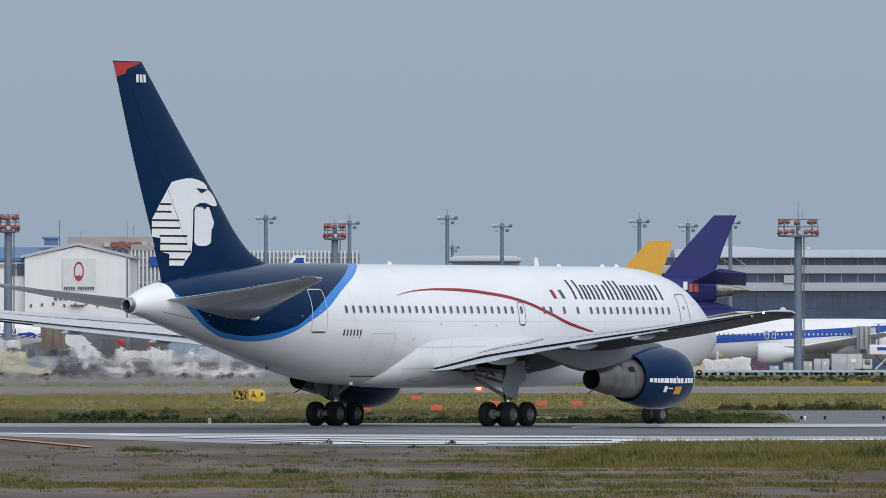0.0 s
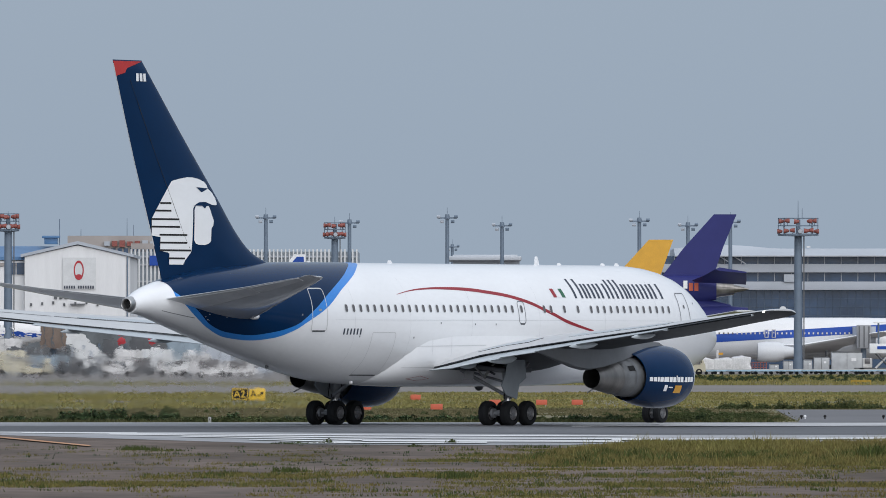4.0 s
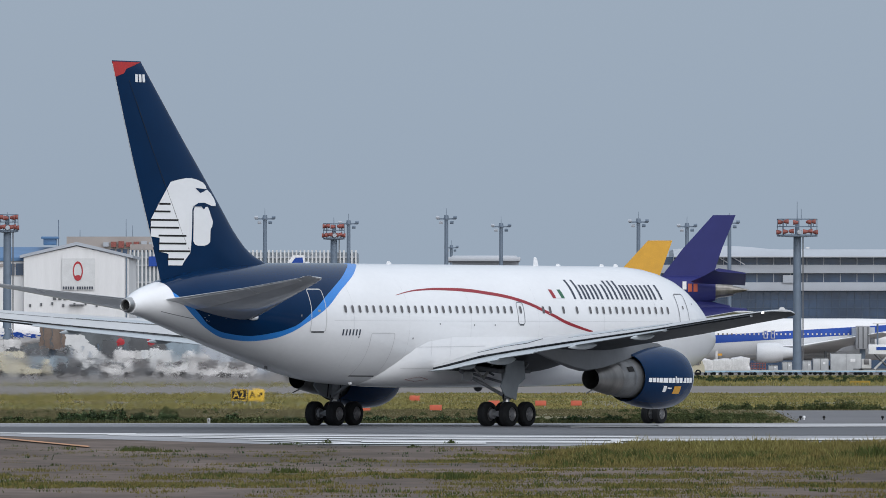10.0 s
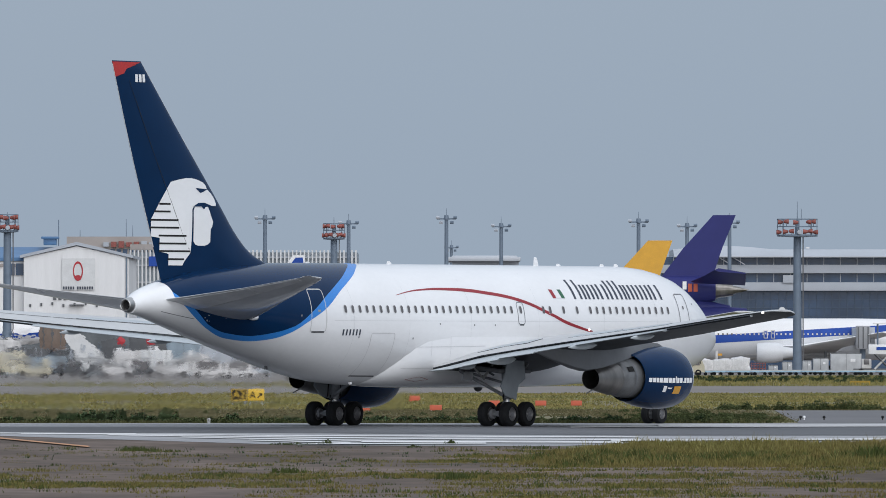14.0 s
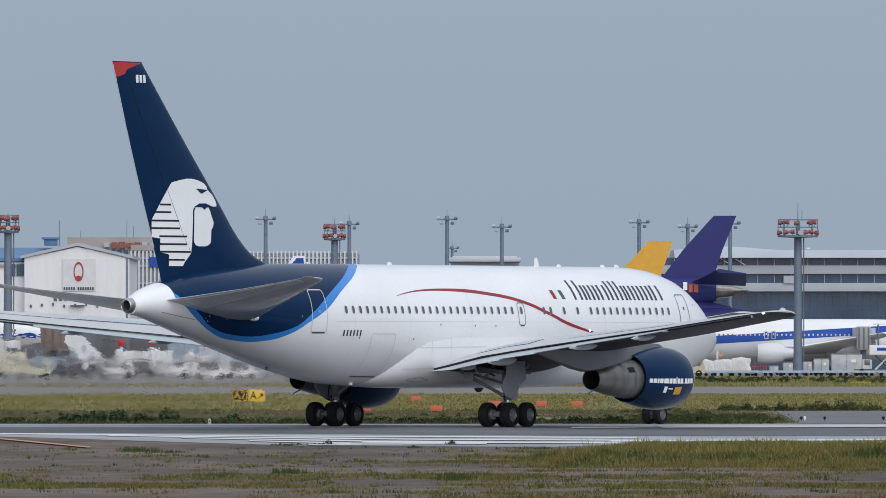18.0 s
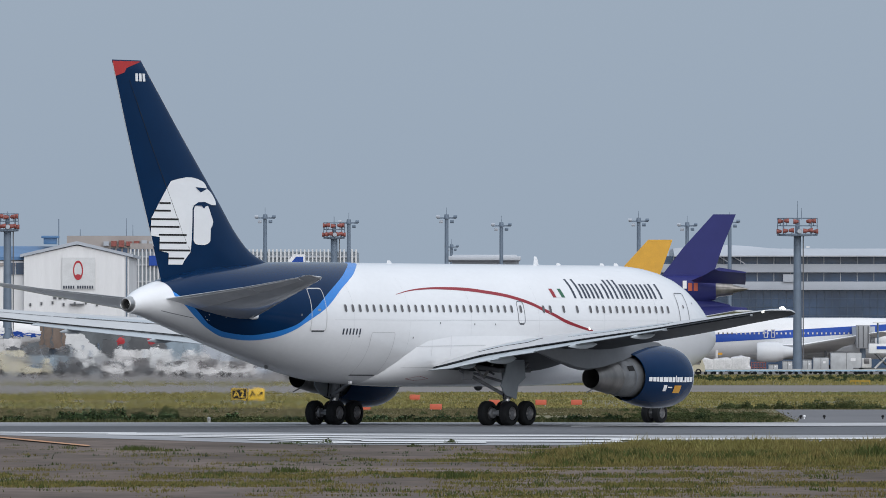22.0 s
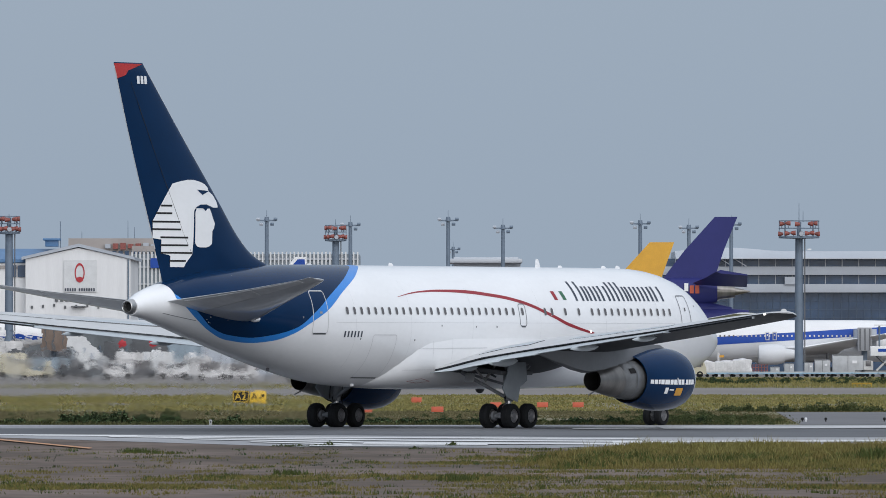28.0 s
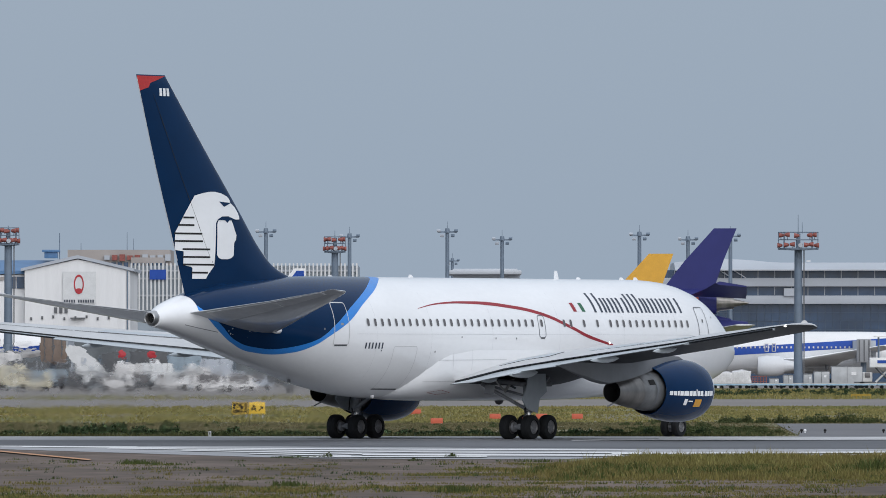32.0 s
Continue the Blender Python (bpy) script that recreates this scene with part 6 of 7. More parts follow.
def rack(x, y):
    r = thing("freight_rack", "orange-red metal freight rack", "rack", pose(x, y, 0))
    for k in range(6):
        part("post", boxm(-.95 + .38 * k, 0, 1.05, .08, 1.2, 1.2), M_LAMPRED, r)
    for k in range(4):
        part("rail", boxm(0, -.6, .55 + .34 * k, 2.0, .1, .08), M_LAMPRED, r)
    part("base", boxm(0, 0, .35, 2.5, 1.4, .2), M_DOLLY, r)
    for a in (-.9, .9):
        tyre(a, -.6, .2, r, .14)


rack(41.46, 1500)


def dolly(x, y):
    d = thing("baggage_dolly", "low blue-grey freight dolly", "dolly", pose(x, y, 0), "row of freight dollies")
    part("deck", boxm(0, 0, .52, 3.0, 1.6, .16, None, .03), M_LTBLUE, d)
    part("rail", boxm(0, -.8, .66, 3.0, .06, .1), M_ALU, d)
    for k in range(6):
        part("roller", tubem((-1.3 + .52 * k, -.75, .64), (-1.3 + .52 * k, .75, .64), .05, .05, 6), M_ALU, d)
    for a in (-1.0, 1.0):
        for s in (-1, 1):
            tyre(a, s * .7, .22, d, .16)
    part("drawbar", tubem((1.5, 0, .45), (2.1, 0, .35), .05, .05, 6), M_DGREY, d)
    return d


d0 = dolly(35.05, 1480)
for k in range(1, 8):
    copy_thing(d0, pose(35.05 + 3.25 * k, 1480 + (k % 3), 0))
for k in range(7):
    copy_thing(d0, pose(35.05 + 1.5 + 3.3 * k, 1494 + (k % 2) * 2, 0))
truck(31.17, 1460, 4.6, 1.7, M_CREAM, "small cream service truck at the freight row")


def high_loader(x, y):
    t = thing("high_loader", "white catering high-loader truck", "truck", pose(x, y, 0))
    part("cab", boxm(-.9, 0, 1.5, 1.3, 2.2, 1.3, None, .15), M_DUSTY, t)
    part("cab_window", boxm(-.9, -1.12, 1.75, .7, .06, .7, None, .02), M_PANE, t)
    part("body", boxm(1.6, 0, 3.4, 4.4, 2.3, 1.3, None, .1), M_JETWHITE, t)
    for s in (-1, 1):
        part("lift_arm", tubem((.2, s * .9, .8), (2.2, s * .9, 2.8), .13), M_DUSTY, t)
        part("lift_arm", tubem((2.2, s * .9, .8), (.2, s * .9, 2.8), .13), M_DGREY, t)
        part("mast_rail", tubem((.6, s * 1.1, 4.0), (.6, s * 1.1, 6.8), .08), M_MAST, t)
        part("mast_rail", tubem((2.6, s * 1.1, 4.0), (2.6, s * 1.1, 6.8), .08), M_MAST, t)
    part("canopy", boxm(1.6, 0, 6.8, 3.2, 2.4, .15), M_JETWHITE, t)
    part("chassis", boxm(.6, 0, .7, 6.4, 1.8, .35), M_DGREY, t)
    for a in (-1.6, 2.6):
        for s in (-1, 1):
            tyre(a, s * .95, .45, t)
    part("marking_bar", boxm(1.2, -1.18, 3.5, 1.6, .04, .4), M_SKYPAINT, t)


high_loader(56.55, 1500)


def bridge(x, y, w, z0, z1, material, label):
    b = thing("jet_bridge", label, "jet bridge", pose(x, y, 0))
    part("cabin", boxm(0, 0, (z0 + z1) / 2, w, 3, z1 - z0, None, .1), material, b)
    part("tunnel", boxm(w * .2, 14, (z0 + z1) / 2 + .2, 2.6, 26, z1 - z0 - .8), M_PALE, b)
    part("column", tubem((0, 1, 0), (0, 1, z0), .4), M_MAST, b)
    part("wheel_frame", boxm(0, 1, .6, 2.4, 1.2, .5), M_DGREY, b)
    for k in range(3):
        part("rib", boxm(-w * .35 + k * w * .35, -1.55, (z0 + z1) / 2, .15, .1, z1 - z0 - .3), M_DGREY, b)


bridge(57.42, 1560, 1.9, 3.4, 6.61, M_GREY, "grey boarding bridge at the terminal")
bridge(-53.4, 1560, 3.4, 3.44, 6.99, M_BROWN, "brown boarding bridge head near the hangar")

truck(-53.55, 1430, 6.2, 3.1, M_CREAM, "cream apron truck with a boxy load")
truck(-47.78, 1410, 6.6, 2.5, M_DARKV, "dark grey tow truck on the apron", body=M_DOLLY)
stairs_truck(-44.51, 1440)
truck(-54.52, 1520, 7.5, 3.6, M_PALE, "pale box truck with a dark load", body=M_DARKV)
truck(-40.17, 1420, 5.4, 3.2, M_DUSTY, "dusty white box truck on the apron", -1)
car(-37.31, 1400, M_DARKV, "dark grey van on the apron", 2.3)
truck(-34.99, 1430, 6.0, 3.3, M_PANEL, "white high box truck on the apron")
truck(-32.47, 1460, 5.4, 2.8, M_DUSTY, "dusty white flatbed truck on the apron", -1)
car(-28.06, 1375, M_DUSTY, "dusty white service van on the apron", 2.2)
car(-24.45, 1375, M_DUSTY, "dusty white service van with dark windows", 2.0, 4.0)
car(-23.68, 1440, M_PALE, "pale grey service van on the apron", 2.0, 4.2)
truck(-30.06, 1540, 7.0, 3.9, M_PALE, "pale grey box truck on the apron", body=M_PALE)
container(-35.02, 1540, 4.6, 4.0, M_DOLLY, "tall blue-grey freight container on the apron", .5, 2.4)
container(-44.26, 1530, 3.0, 4.2, M_DARKV, "tall dark freight container on the apron", .5, 2.4)
container(-40.34, 1560, 5.0, 4.6, M_DARKV, "dark covered freight stack on the apron", .5, 2.4)
container(-58.82, 1530, 4.4, 4.4, M_DUSTY, "dusty white wrapped freight stack on the apron", .5, 2.4)


def service_shed():
    """A low dark block behind the apron vehicles, with door bays and pipes."""
    b = block("service_shed", "low dark grey service building with roller doors", "building", -70.66, -18.75, 1690, 0, 7.29, 12, M_SHED)
    part("eave", boxm(-44.71, -.2, 7.29, 52.4, .8, .25), M_PALE, b)
    for k in range(13):
        d = part("roller_door", boxm(-68.98 + 4.0 * k, -.05, 1.7, 2.8, .2, 3.2), (M_DARKV, M_SHED, M_DARKV)[k % 3], b)
        part("door_rail", boxm(-68.98 + 4.0 * k, -.2, 3.4, 3.0, .15, .12), M_PALE, d)
        part("pipe", tubem((-68.98 + 4.0 * k + 2, -.2, 0), (-68.98 + 4.0 * k + 2, -.2, 4.2), .09, .09, 8), M_MAST, b)


M_SHED = mat("dark_shed_cladding", (0.114, 0.128, 0.139), 0.7, var=0.35, scale=0.3, var2=0.1, scale2=2)
service_shed()


def belt_loader(x, y, material, label, flip=0):
    t = thing("belt_loader", label, "belt loader", pose(x, y, 0, 0, 0, flip), "belt loaders")
    part("body", boxm(0, 0, .75, 4.2, 1.7, .7, None, .08), material, t)
    part("belt", boxm(.3, 0, 1.7, 6.4, 1.0, .22, Euler((0, radians(-14), 0)).to_matrix(), .04), M_DGREY, t)
    part("belt_rail", boxm(.3, -.55, 1.9, 6.4, .06, .1, Euler((0, radians(-14), 0)).to_matrix()), M_ALU, t)
    part("cab_guard", boxm(-1.5, -.5, 1.6, .9, .7, 1.1, None, .05), material, t)
    part("guard_window", boxm(-1.5, -.87, 1.75, .6, .04, .5), M_PANE, t)
    for a in (-1.4, 1.4):
        for s in (-1, 1):
            tyre(a, s * .8, .36, t)


belt_loader(-45.36, 1400, M_DARKV, "dark grey belt loader on the apron")
belt_loader(-39.73, 1385, M_DUSTY, "dusty white belt loader on the apron", 180)
belt_loader(-33.1, 1395, M_DUSTY, "dusty white belt loader on the apron")
belt_loader(-50.21, 1400, M_CREAM, "cream belt loader on the apron", 180)
for x_, m_ in ((-52.42, M_CREAM), (-42.28, M_DARKV), (-30.12, M_DUSTY), (-26.79, M_DARKV), (-23.94, M_DUSTY)):
    container(x_, 1385, 1.6, 1.2, m_, "small baggage cart on the apron")
for px_ in (-42.21, -38.29):
    s_ = thing("marker_post", "white post with a round red head", "marker post", pose(px_, 1495, 0), "red headed posts")
    part("post", tubem((0, 0, 0), (0, 0, 3.6), .22, .18), M_WHITE, s_)
    part("head", lathe([(-.31, .02), (-.3, .3), (-.2, .55), (.2, .55), (.3, .3), (.31, .02)], "y", 18, (0, 0, 4.4)), M_RED2, s_)


# ---- signs, boards and lights in the infield ----
def text_mesh(txt, size):
    cu = bpy.data.curves.new("txt", "FONT")
    cu.body, cu.size, cu.extrude = txt, size, .004
    cu.align_x, cu.align_y = "CENTER", "CENTER"
    tmp = bpy.data.objects.new("txt", cu)
    me = bpy.data.meshes.new_from_object(tmp)
    bpy.data.objects.remove(tmp)
    return me


def taxi_sign():
    y = 698.9
    s = thing("taxiway_sign", "taxiway sign reading A2 in yellow on black beside an arrow panel", "airfield sign", pose(-11.98, y, 0))
    k = y / 20187
    for dx, m_, ink, tx in ((-15 * k, M_DEEP_BLACK, M_SIGNY, "A2"), (15.5 * k, M_SIGNY, M_DEEP_BLACK, "A")):
        p = part("panel", boxm(dx, 0, .30 + 10 * k, 29 * k, .25, 21 * k, None, .02), m_, s)
        me = text_mesh(tx, 18 * k)
        me.materials.append(ink)
        o = new("legend", me)
        o.parent = p
        o.matrix_basis = pose(dx - (6 * k if tx == "A" else 0), -.15, .30 + 10 * k, 90)
        if tx == "A2":
            for a, b, c, d in ((0, 9.3, 27, 1.4), (0, -9.3, 27, 1.4), (-13, 0, 1.4, 19), (13, 0, 1.4, 19)):
                part("border", boxm(dx + a * k, -.14, .30 + (10 + b) * k, c * k, .02, d * k), M_SIGNY, p)
        else:
            part("arrow", boxm(dx + 6 * k, -.15, .30 + 9 * k, 8 * k, .02, 1.8 * k, Euler((0, radians(-45), 0)).to_matrix()), M_DEEP_BLACK, p)
            part("arrow_head", boxm(dx + 8.3 * k, -.15, .30 + 13.2 * k, 5 * k, .02, 1.6 * k), M_DEEP_BLACK, p)
            part("arrow_head", boxm(dx + 10 * k, -.15, .30 + 11.4 * k, 1.6 * k, .02, 5 * k), M_DEEP_BLACK, p)
    for dx in (-26 * k, -5 * k, 5 * k, 26 * k):
        part("leg", tubem((dx, 0, 0), (dx, 0, .34), .03), M_ALU, s)


taxi_sign()
for px_, y_ in ((5.83, 680), (7.95, 680), (-1.84, 745), (-.4, 628), (-4.33, 628), (3.05, 680)):
    o = thing("marker_board", "small orange marker board in the grass", "marker board", pose(px_, y_, 0), "orange marker boards")
    part("board", boxm(0, 0, .24, .66, .12, .30, None, .02), M_OBOX, o)
    for s in (-.25, .25):
        part("leg", tubem((s, 0, 0), (s, 0, .15), .02, .02, 6), M_ALU, o)
o = thing("edge_marker", "small white edge marker box in the weeds", "marker", pose(-10.91, 531.6, 0))
part("box", boxm(0, 0, .13, .14, .14, .24, None, .02), M_UPPER, o)
part("plate", boxm(0, -.075, .15, .05, .02, .1), M_DGREY, o)


def edge_light(x, y, white):
    o = thing("edge_light", "small runway edge light on a stem", "runway light", pose(x, y, 0), "runway edge lights")
    part("stem", tubem((0, 0, 0), (0, 0, .12), .035, .03, 8), M_WHITE if white else M_DEEP_BLACK, o)
    part("lens", lathe([(.1, .06), (.14, .075), (.2, .06), (.22, .02)], "z", 12), M_WHITE if white else M_DEEP_BLACK, o)


for px_, w_ in ((17.41, False), (17.58, True), (18.55, False), (21.4, False)):
    edge_light(px_, 555.3, w_)
o = thing("yellow_barrier", "low yellow barrier by the apron grass", "barrier", pose(39.48, 1080, 0))
part("rail", boxm(0, 0, .35, 1.9, .12, .14), M_DULLYEL, o)
for k in range(5):
    part("leg", boxm(-.9 + .45 * k, 0, .15, .1, .2, .3), M_DULLYEL, o)


# ---- the van that drives past, with ladders on its rack: x forward ----
M_VANW = mat("van_white_paint", (0.76, 0.77, 0.76), 0.25, var=0.02, coat=0.5)
M_LADDER = mat("ladder_aluminium", (0.52, 0.53, 0.55), 0.42, 0.45, var=0.22, scale=4, var2=0.1, scale2=20, stretch=(.2, 1, 1))
M_VGLASS = mat("van_glass", (0.010, 0.013, 0.018), 0.06, var=0.1, spec=0.35)
M_WSCREEN = mat("windscreen_glass", (0.055, 0.075, 0.085), 0.05, var=0.1, coat=1.0, spec=0.9)
M_PLASTIC = mat("black_plastic", (0.009, 0.009, 0.010), 0.5, var=0.2, spec=0.2)
M_RAIL = mat("bright_rail_aluminium", (0.80, 0.81, 0.82), 0.35, 0.25, var=0.1, scale=4)
VAN_START = pose(-40, 150.2, .03, 0, 0, -46)


def bracket(x0, x1, x2, x3, y, z0, z1, wide, parent, name="end_bracket"):
    """A moulded block: bottom edge from x0 to x3, top edge from x1 to x2, with rounded shoulders."""
    bm = bmesh.new()
    prof = [(x0, z0), (x0 + .02, z0 + .03), (x1 - .02, z1 - .03), (x1 + .02, z1), (x2 - .02, z1), (x2 + .02, z1 - .03), (x3 - .02, z0 + .03), (x3, z0)]
    loft(bm, [[Vector((x, y + d * k, z0 + (z - z0) * k2)) for x, z in prof] for d, k, k2 in ((-wide, 1, .93), (-wide * .6, 1, 1), (wide * .6, 1, 1), (wide, 1, .93))])
    return part(name, bm, M_PLASTIC, parent, "black moulded rack fitting", smooth=False)


def van():
    v = thing("van", "white work van with aluminium ladders on its roof rack", "van", VAN_START)
    bm = bmesh.new()
    # side profile swept across the width, with rounded shoulders
    prof = [(-2.25, .35), (3.0, .35), (3.05, .8), (2.98, 1.08), (2.87, 1.17), (2.04, 1.84), (1.87, 1.905), (1.5, 1.955), (.9, 1.985), (.2, 2.0), (-1.2, 2.0), (-1.72, 1.99), (-1.93, 1.955), (-2.06, 1.88), (-2.16, 1.68), (-2.26, .9)]
    rings = []
    for d, k, dz in ((-.845, .975, 0), (-.835, .983, 0), (-.81, .99, 0), (-.74, 1.0, 0), (-.5, 1.0, .02), (0, 1.0, .035), (.5, 1.0, .02), (.74, 1.0, 0), (.81, .99, 0), (.835, .983, 0), (.845, .975, 0)):
        edge = max(0.0, (abs(d) - .74) / .105)
        rings.append([Vector((x * k, d - (math.copysign(.09 * max(0, z - 1.0), d) if d else 0), z - ((.10 * edge ** 1.6 + .06) if z > 1.5 else 0) + (dz if z > 1.9 else 0))) for x, z in prof])
    loft(bm, rings)
    body = part("body", bm, M_VANW, v, "white painted van body")

    def side(pts, s, material, name, proud, label=""):
        bm = bmesh.new()
        loft(bm, [[Vector((x, s * (.845 - .09 * max(0, z - 1.0) + off), z)) for x, z in pts] for off in (-.01, proud)])
        return part(name, bm, material, body, label)

    for s in (-1, 1):
        side([(-1.78, 1.2), (-.70, 1.2), (-.70, 1.80), (-1.3, 1.805), (-1.48, 1.79), (-1.6, 1.74), (-1.72, 1.6)], s, M_VGLASS, "side_window", .012, "dark rear side window")
        side(round_rect(-.60, .78, 1.2, 1.74, .05), s, M_VGLASS, "side_window", .012, "dark sliding door window")
        side([(.90, 1.2), (2.42, 1.2), (2.30, 1.38), (1.98, 1.68), (1.86, 1.74), (1.72, 1.77), (.90, 1.77)], s, M_VGLASS, "side_window", .012, "dark front door window")
        side([(-.68, 1.75), (.84, 1.745), (1.5, 1.755), (1.74, 1.77), (1.66, 1.825), (1.4, 1.85), (.8, 1.86), (-.62, 1.865), (-.68, 1.83)], s, M_PLASTIC, "rain_guard", .028, "black rain guard over the windows")
        side([(.802, 1.74), (.822, 1.74), (.822, 1.85), (.802, 1.85)], s, M_RIM, "guard_joint", .031)
        side([(.835, .5), (.85, .5), (.85, 1.74), (.835, 1.74)], s, M_PLASTIC, "door_gap", .003)
        side([(2.02, 1.735), (2.17, 1.60), (2.20, 1.60), (2.06, 1.745)], s, M_PLASTIC, "pillar_slot", .014)
        side(ribbon_pts(-1.95, .85, 1.835, .012), s, M_UPPER, "drip_rail", .02)
        for x in (-1.35, 1.9):
            w = part("wheel", lathe([(-.1, .18), (-.1, .29), (-.06, .33), (.06, .33), (.1, .29), (.1, .18), (.08, .02)], "y", 24, (x, s * .76, .33)), M_BLACK, v)
            part("rim", lathe([(-.09, .18), (-.11, .12), (-.1, .02)] if s < 0 else [(.09, .18), (.11, .12), (.1, .02)], "y", 18, (x, s * .76, .33)), M_RIM, w)
        part("mirror", boxm(2.62, s * .97, 1.22, .12, .2, .28, None, .03), M_VANW, v)
        part("tail_light", boxm(-2.25, s * .7, 1.05, .06, .14, .5, None, .02), M_TIPRED, v)
        part("head_lamp", boxm(3.0, s * .62, .85, .12, .34, .18, None, .03), M_WHITE, v)
    # raked windscreen in its black seal, bowed forward, with the seat and pillar shapes dark behind it
    for name, w0, w1, v0, v1, off, material in (("screen_seal", .71, .775, -.02, 1.0, .010, M_PLASTIC), ("windscreen", .685, .75, .02, .97, .018, M_WSCREEN)):
        bm = bmesh.new()
        loft(bm, [[Vector((2.03 + .83 * u + .6 * off + .03 * (1 - k * k), (w0 + (w1 - w0) * u) * k, 1.785 - .655 * u + .8 * off + .03 * (1 - k * k))) for k in [-1 + .2 * j for j in range(11)]]
                  for u in [v0 + (v1 - v0) * i / 6 for i in range(7)]], close=False)
        part(name, bm, material, body)
    for k0, k1 in ((-.22, -.05), (.38, .55)):
        bm = bmesh.new()
        loft(bm, [[Vector((2.03 + .83 * u + .022, k, 1.785 - .655 * u + .052)) for k in (k0 + .12 * u, k1 + .12 * u)] for u in (.06, .3, .6, .95)], close=False)
        part("screen_shade", bm, M_VGLASS, body, "dark seat shape behind the windscreen")
    part("rear_window", boxm(-2.19, 0, 1.55, .03, 1.3, .5, Euler((0, radians(11), 0)).to_matrix()), M_VGLASS, v)
    part("bumper", boxm(3.05, 0, .45, .14, 1.6, .3, None, .05), M_VANW, v)
    part("bumper", boxm(-2.3, 0, .45, .12, 1.6, .26, None, .05), M_VANW, v)
    # roof rack: feet, cross bars, and a pair of bright tubes along each side
    for x in (-1.63, -.27, 1.12):
        for s in (-1, 1):
            f_ = bracket(x - .085, x - .055, x + .03, x + .12, s * .66, 1.935, 2.14, .05, v, "rack_foot")
            part("foot_pad", boxm(x, s * .67, 1.935, .31, .12, .03, None, .008), M_PLASTIC, f_)
            if x > -1.5:
                part("clamp_strap", boxm(x - .06, s * .745, 1.875, .11, .03, .15, Euler((radians(s * 24), 0, 0)).to_matrix()), M_PLASTIC, f_)
        part("cross_bar", boxm(x, 0, 2.125, .06, 1.5, .05, None, .01), M_PLASTIC, v)
    for s in (-1, 1):
        for z in (2.16, 2.29):
            part("rack_rail", boxm(-.33, s * .72, z, 2.64, .035, .047, None, .006), M_RAIL, v, "bright aluminium rack tube")
        part("rail_joint", boxm(-1.33, s * .739, 2.225, .03, .01, .16), M_ALU, v)
        bracket(-1.89, -1.79, -1.65, -1.60, s * .70, 2.135, 2.315, .035, v)
        bracket(.97, 1.0, 1.16, 1.27, s * .70, 2.12, 2.33, .035, v)
    return v


def ribbon_pts(x0, x1, z, h):
    return [(x0, z - h / 2), (x1, z - h / 2), (x1, z + h / 2), (x0, z + h / 2)]


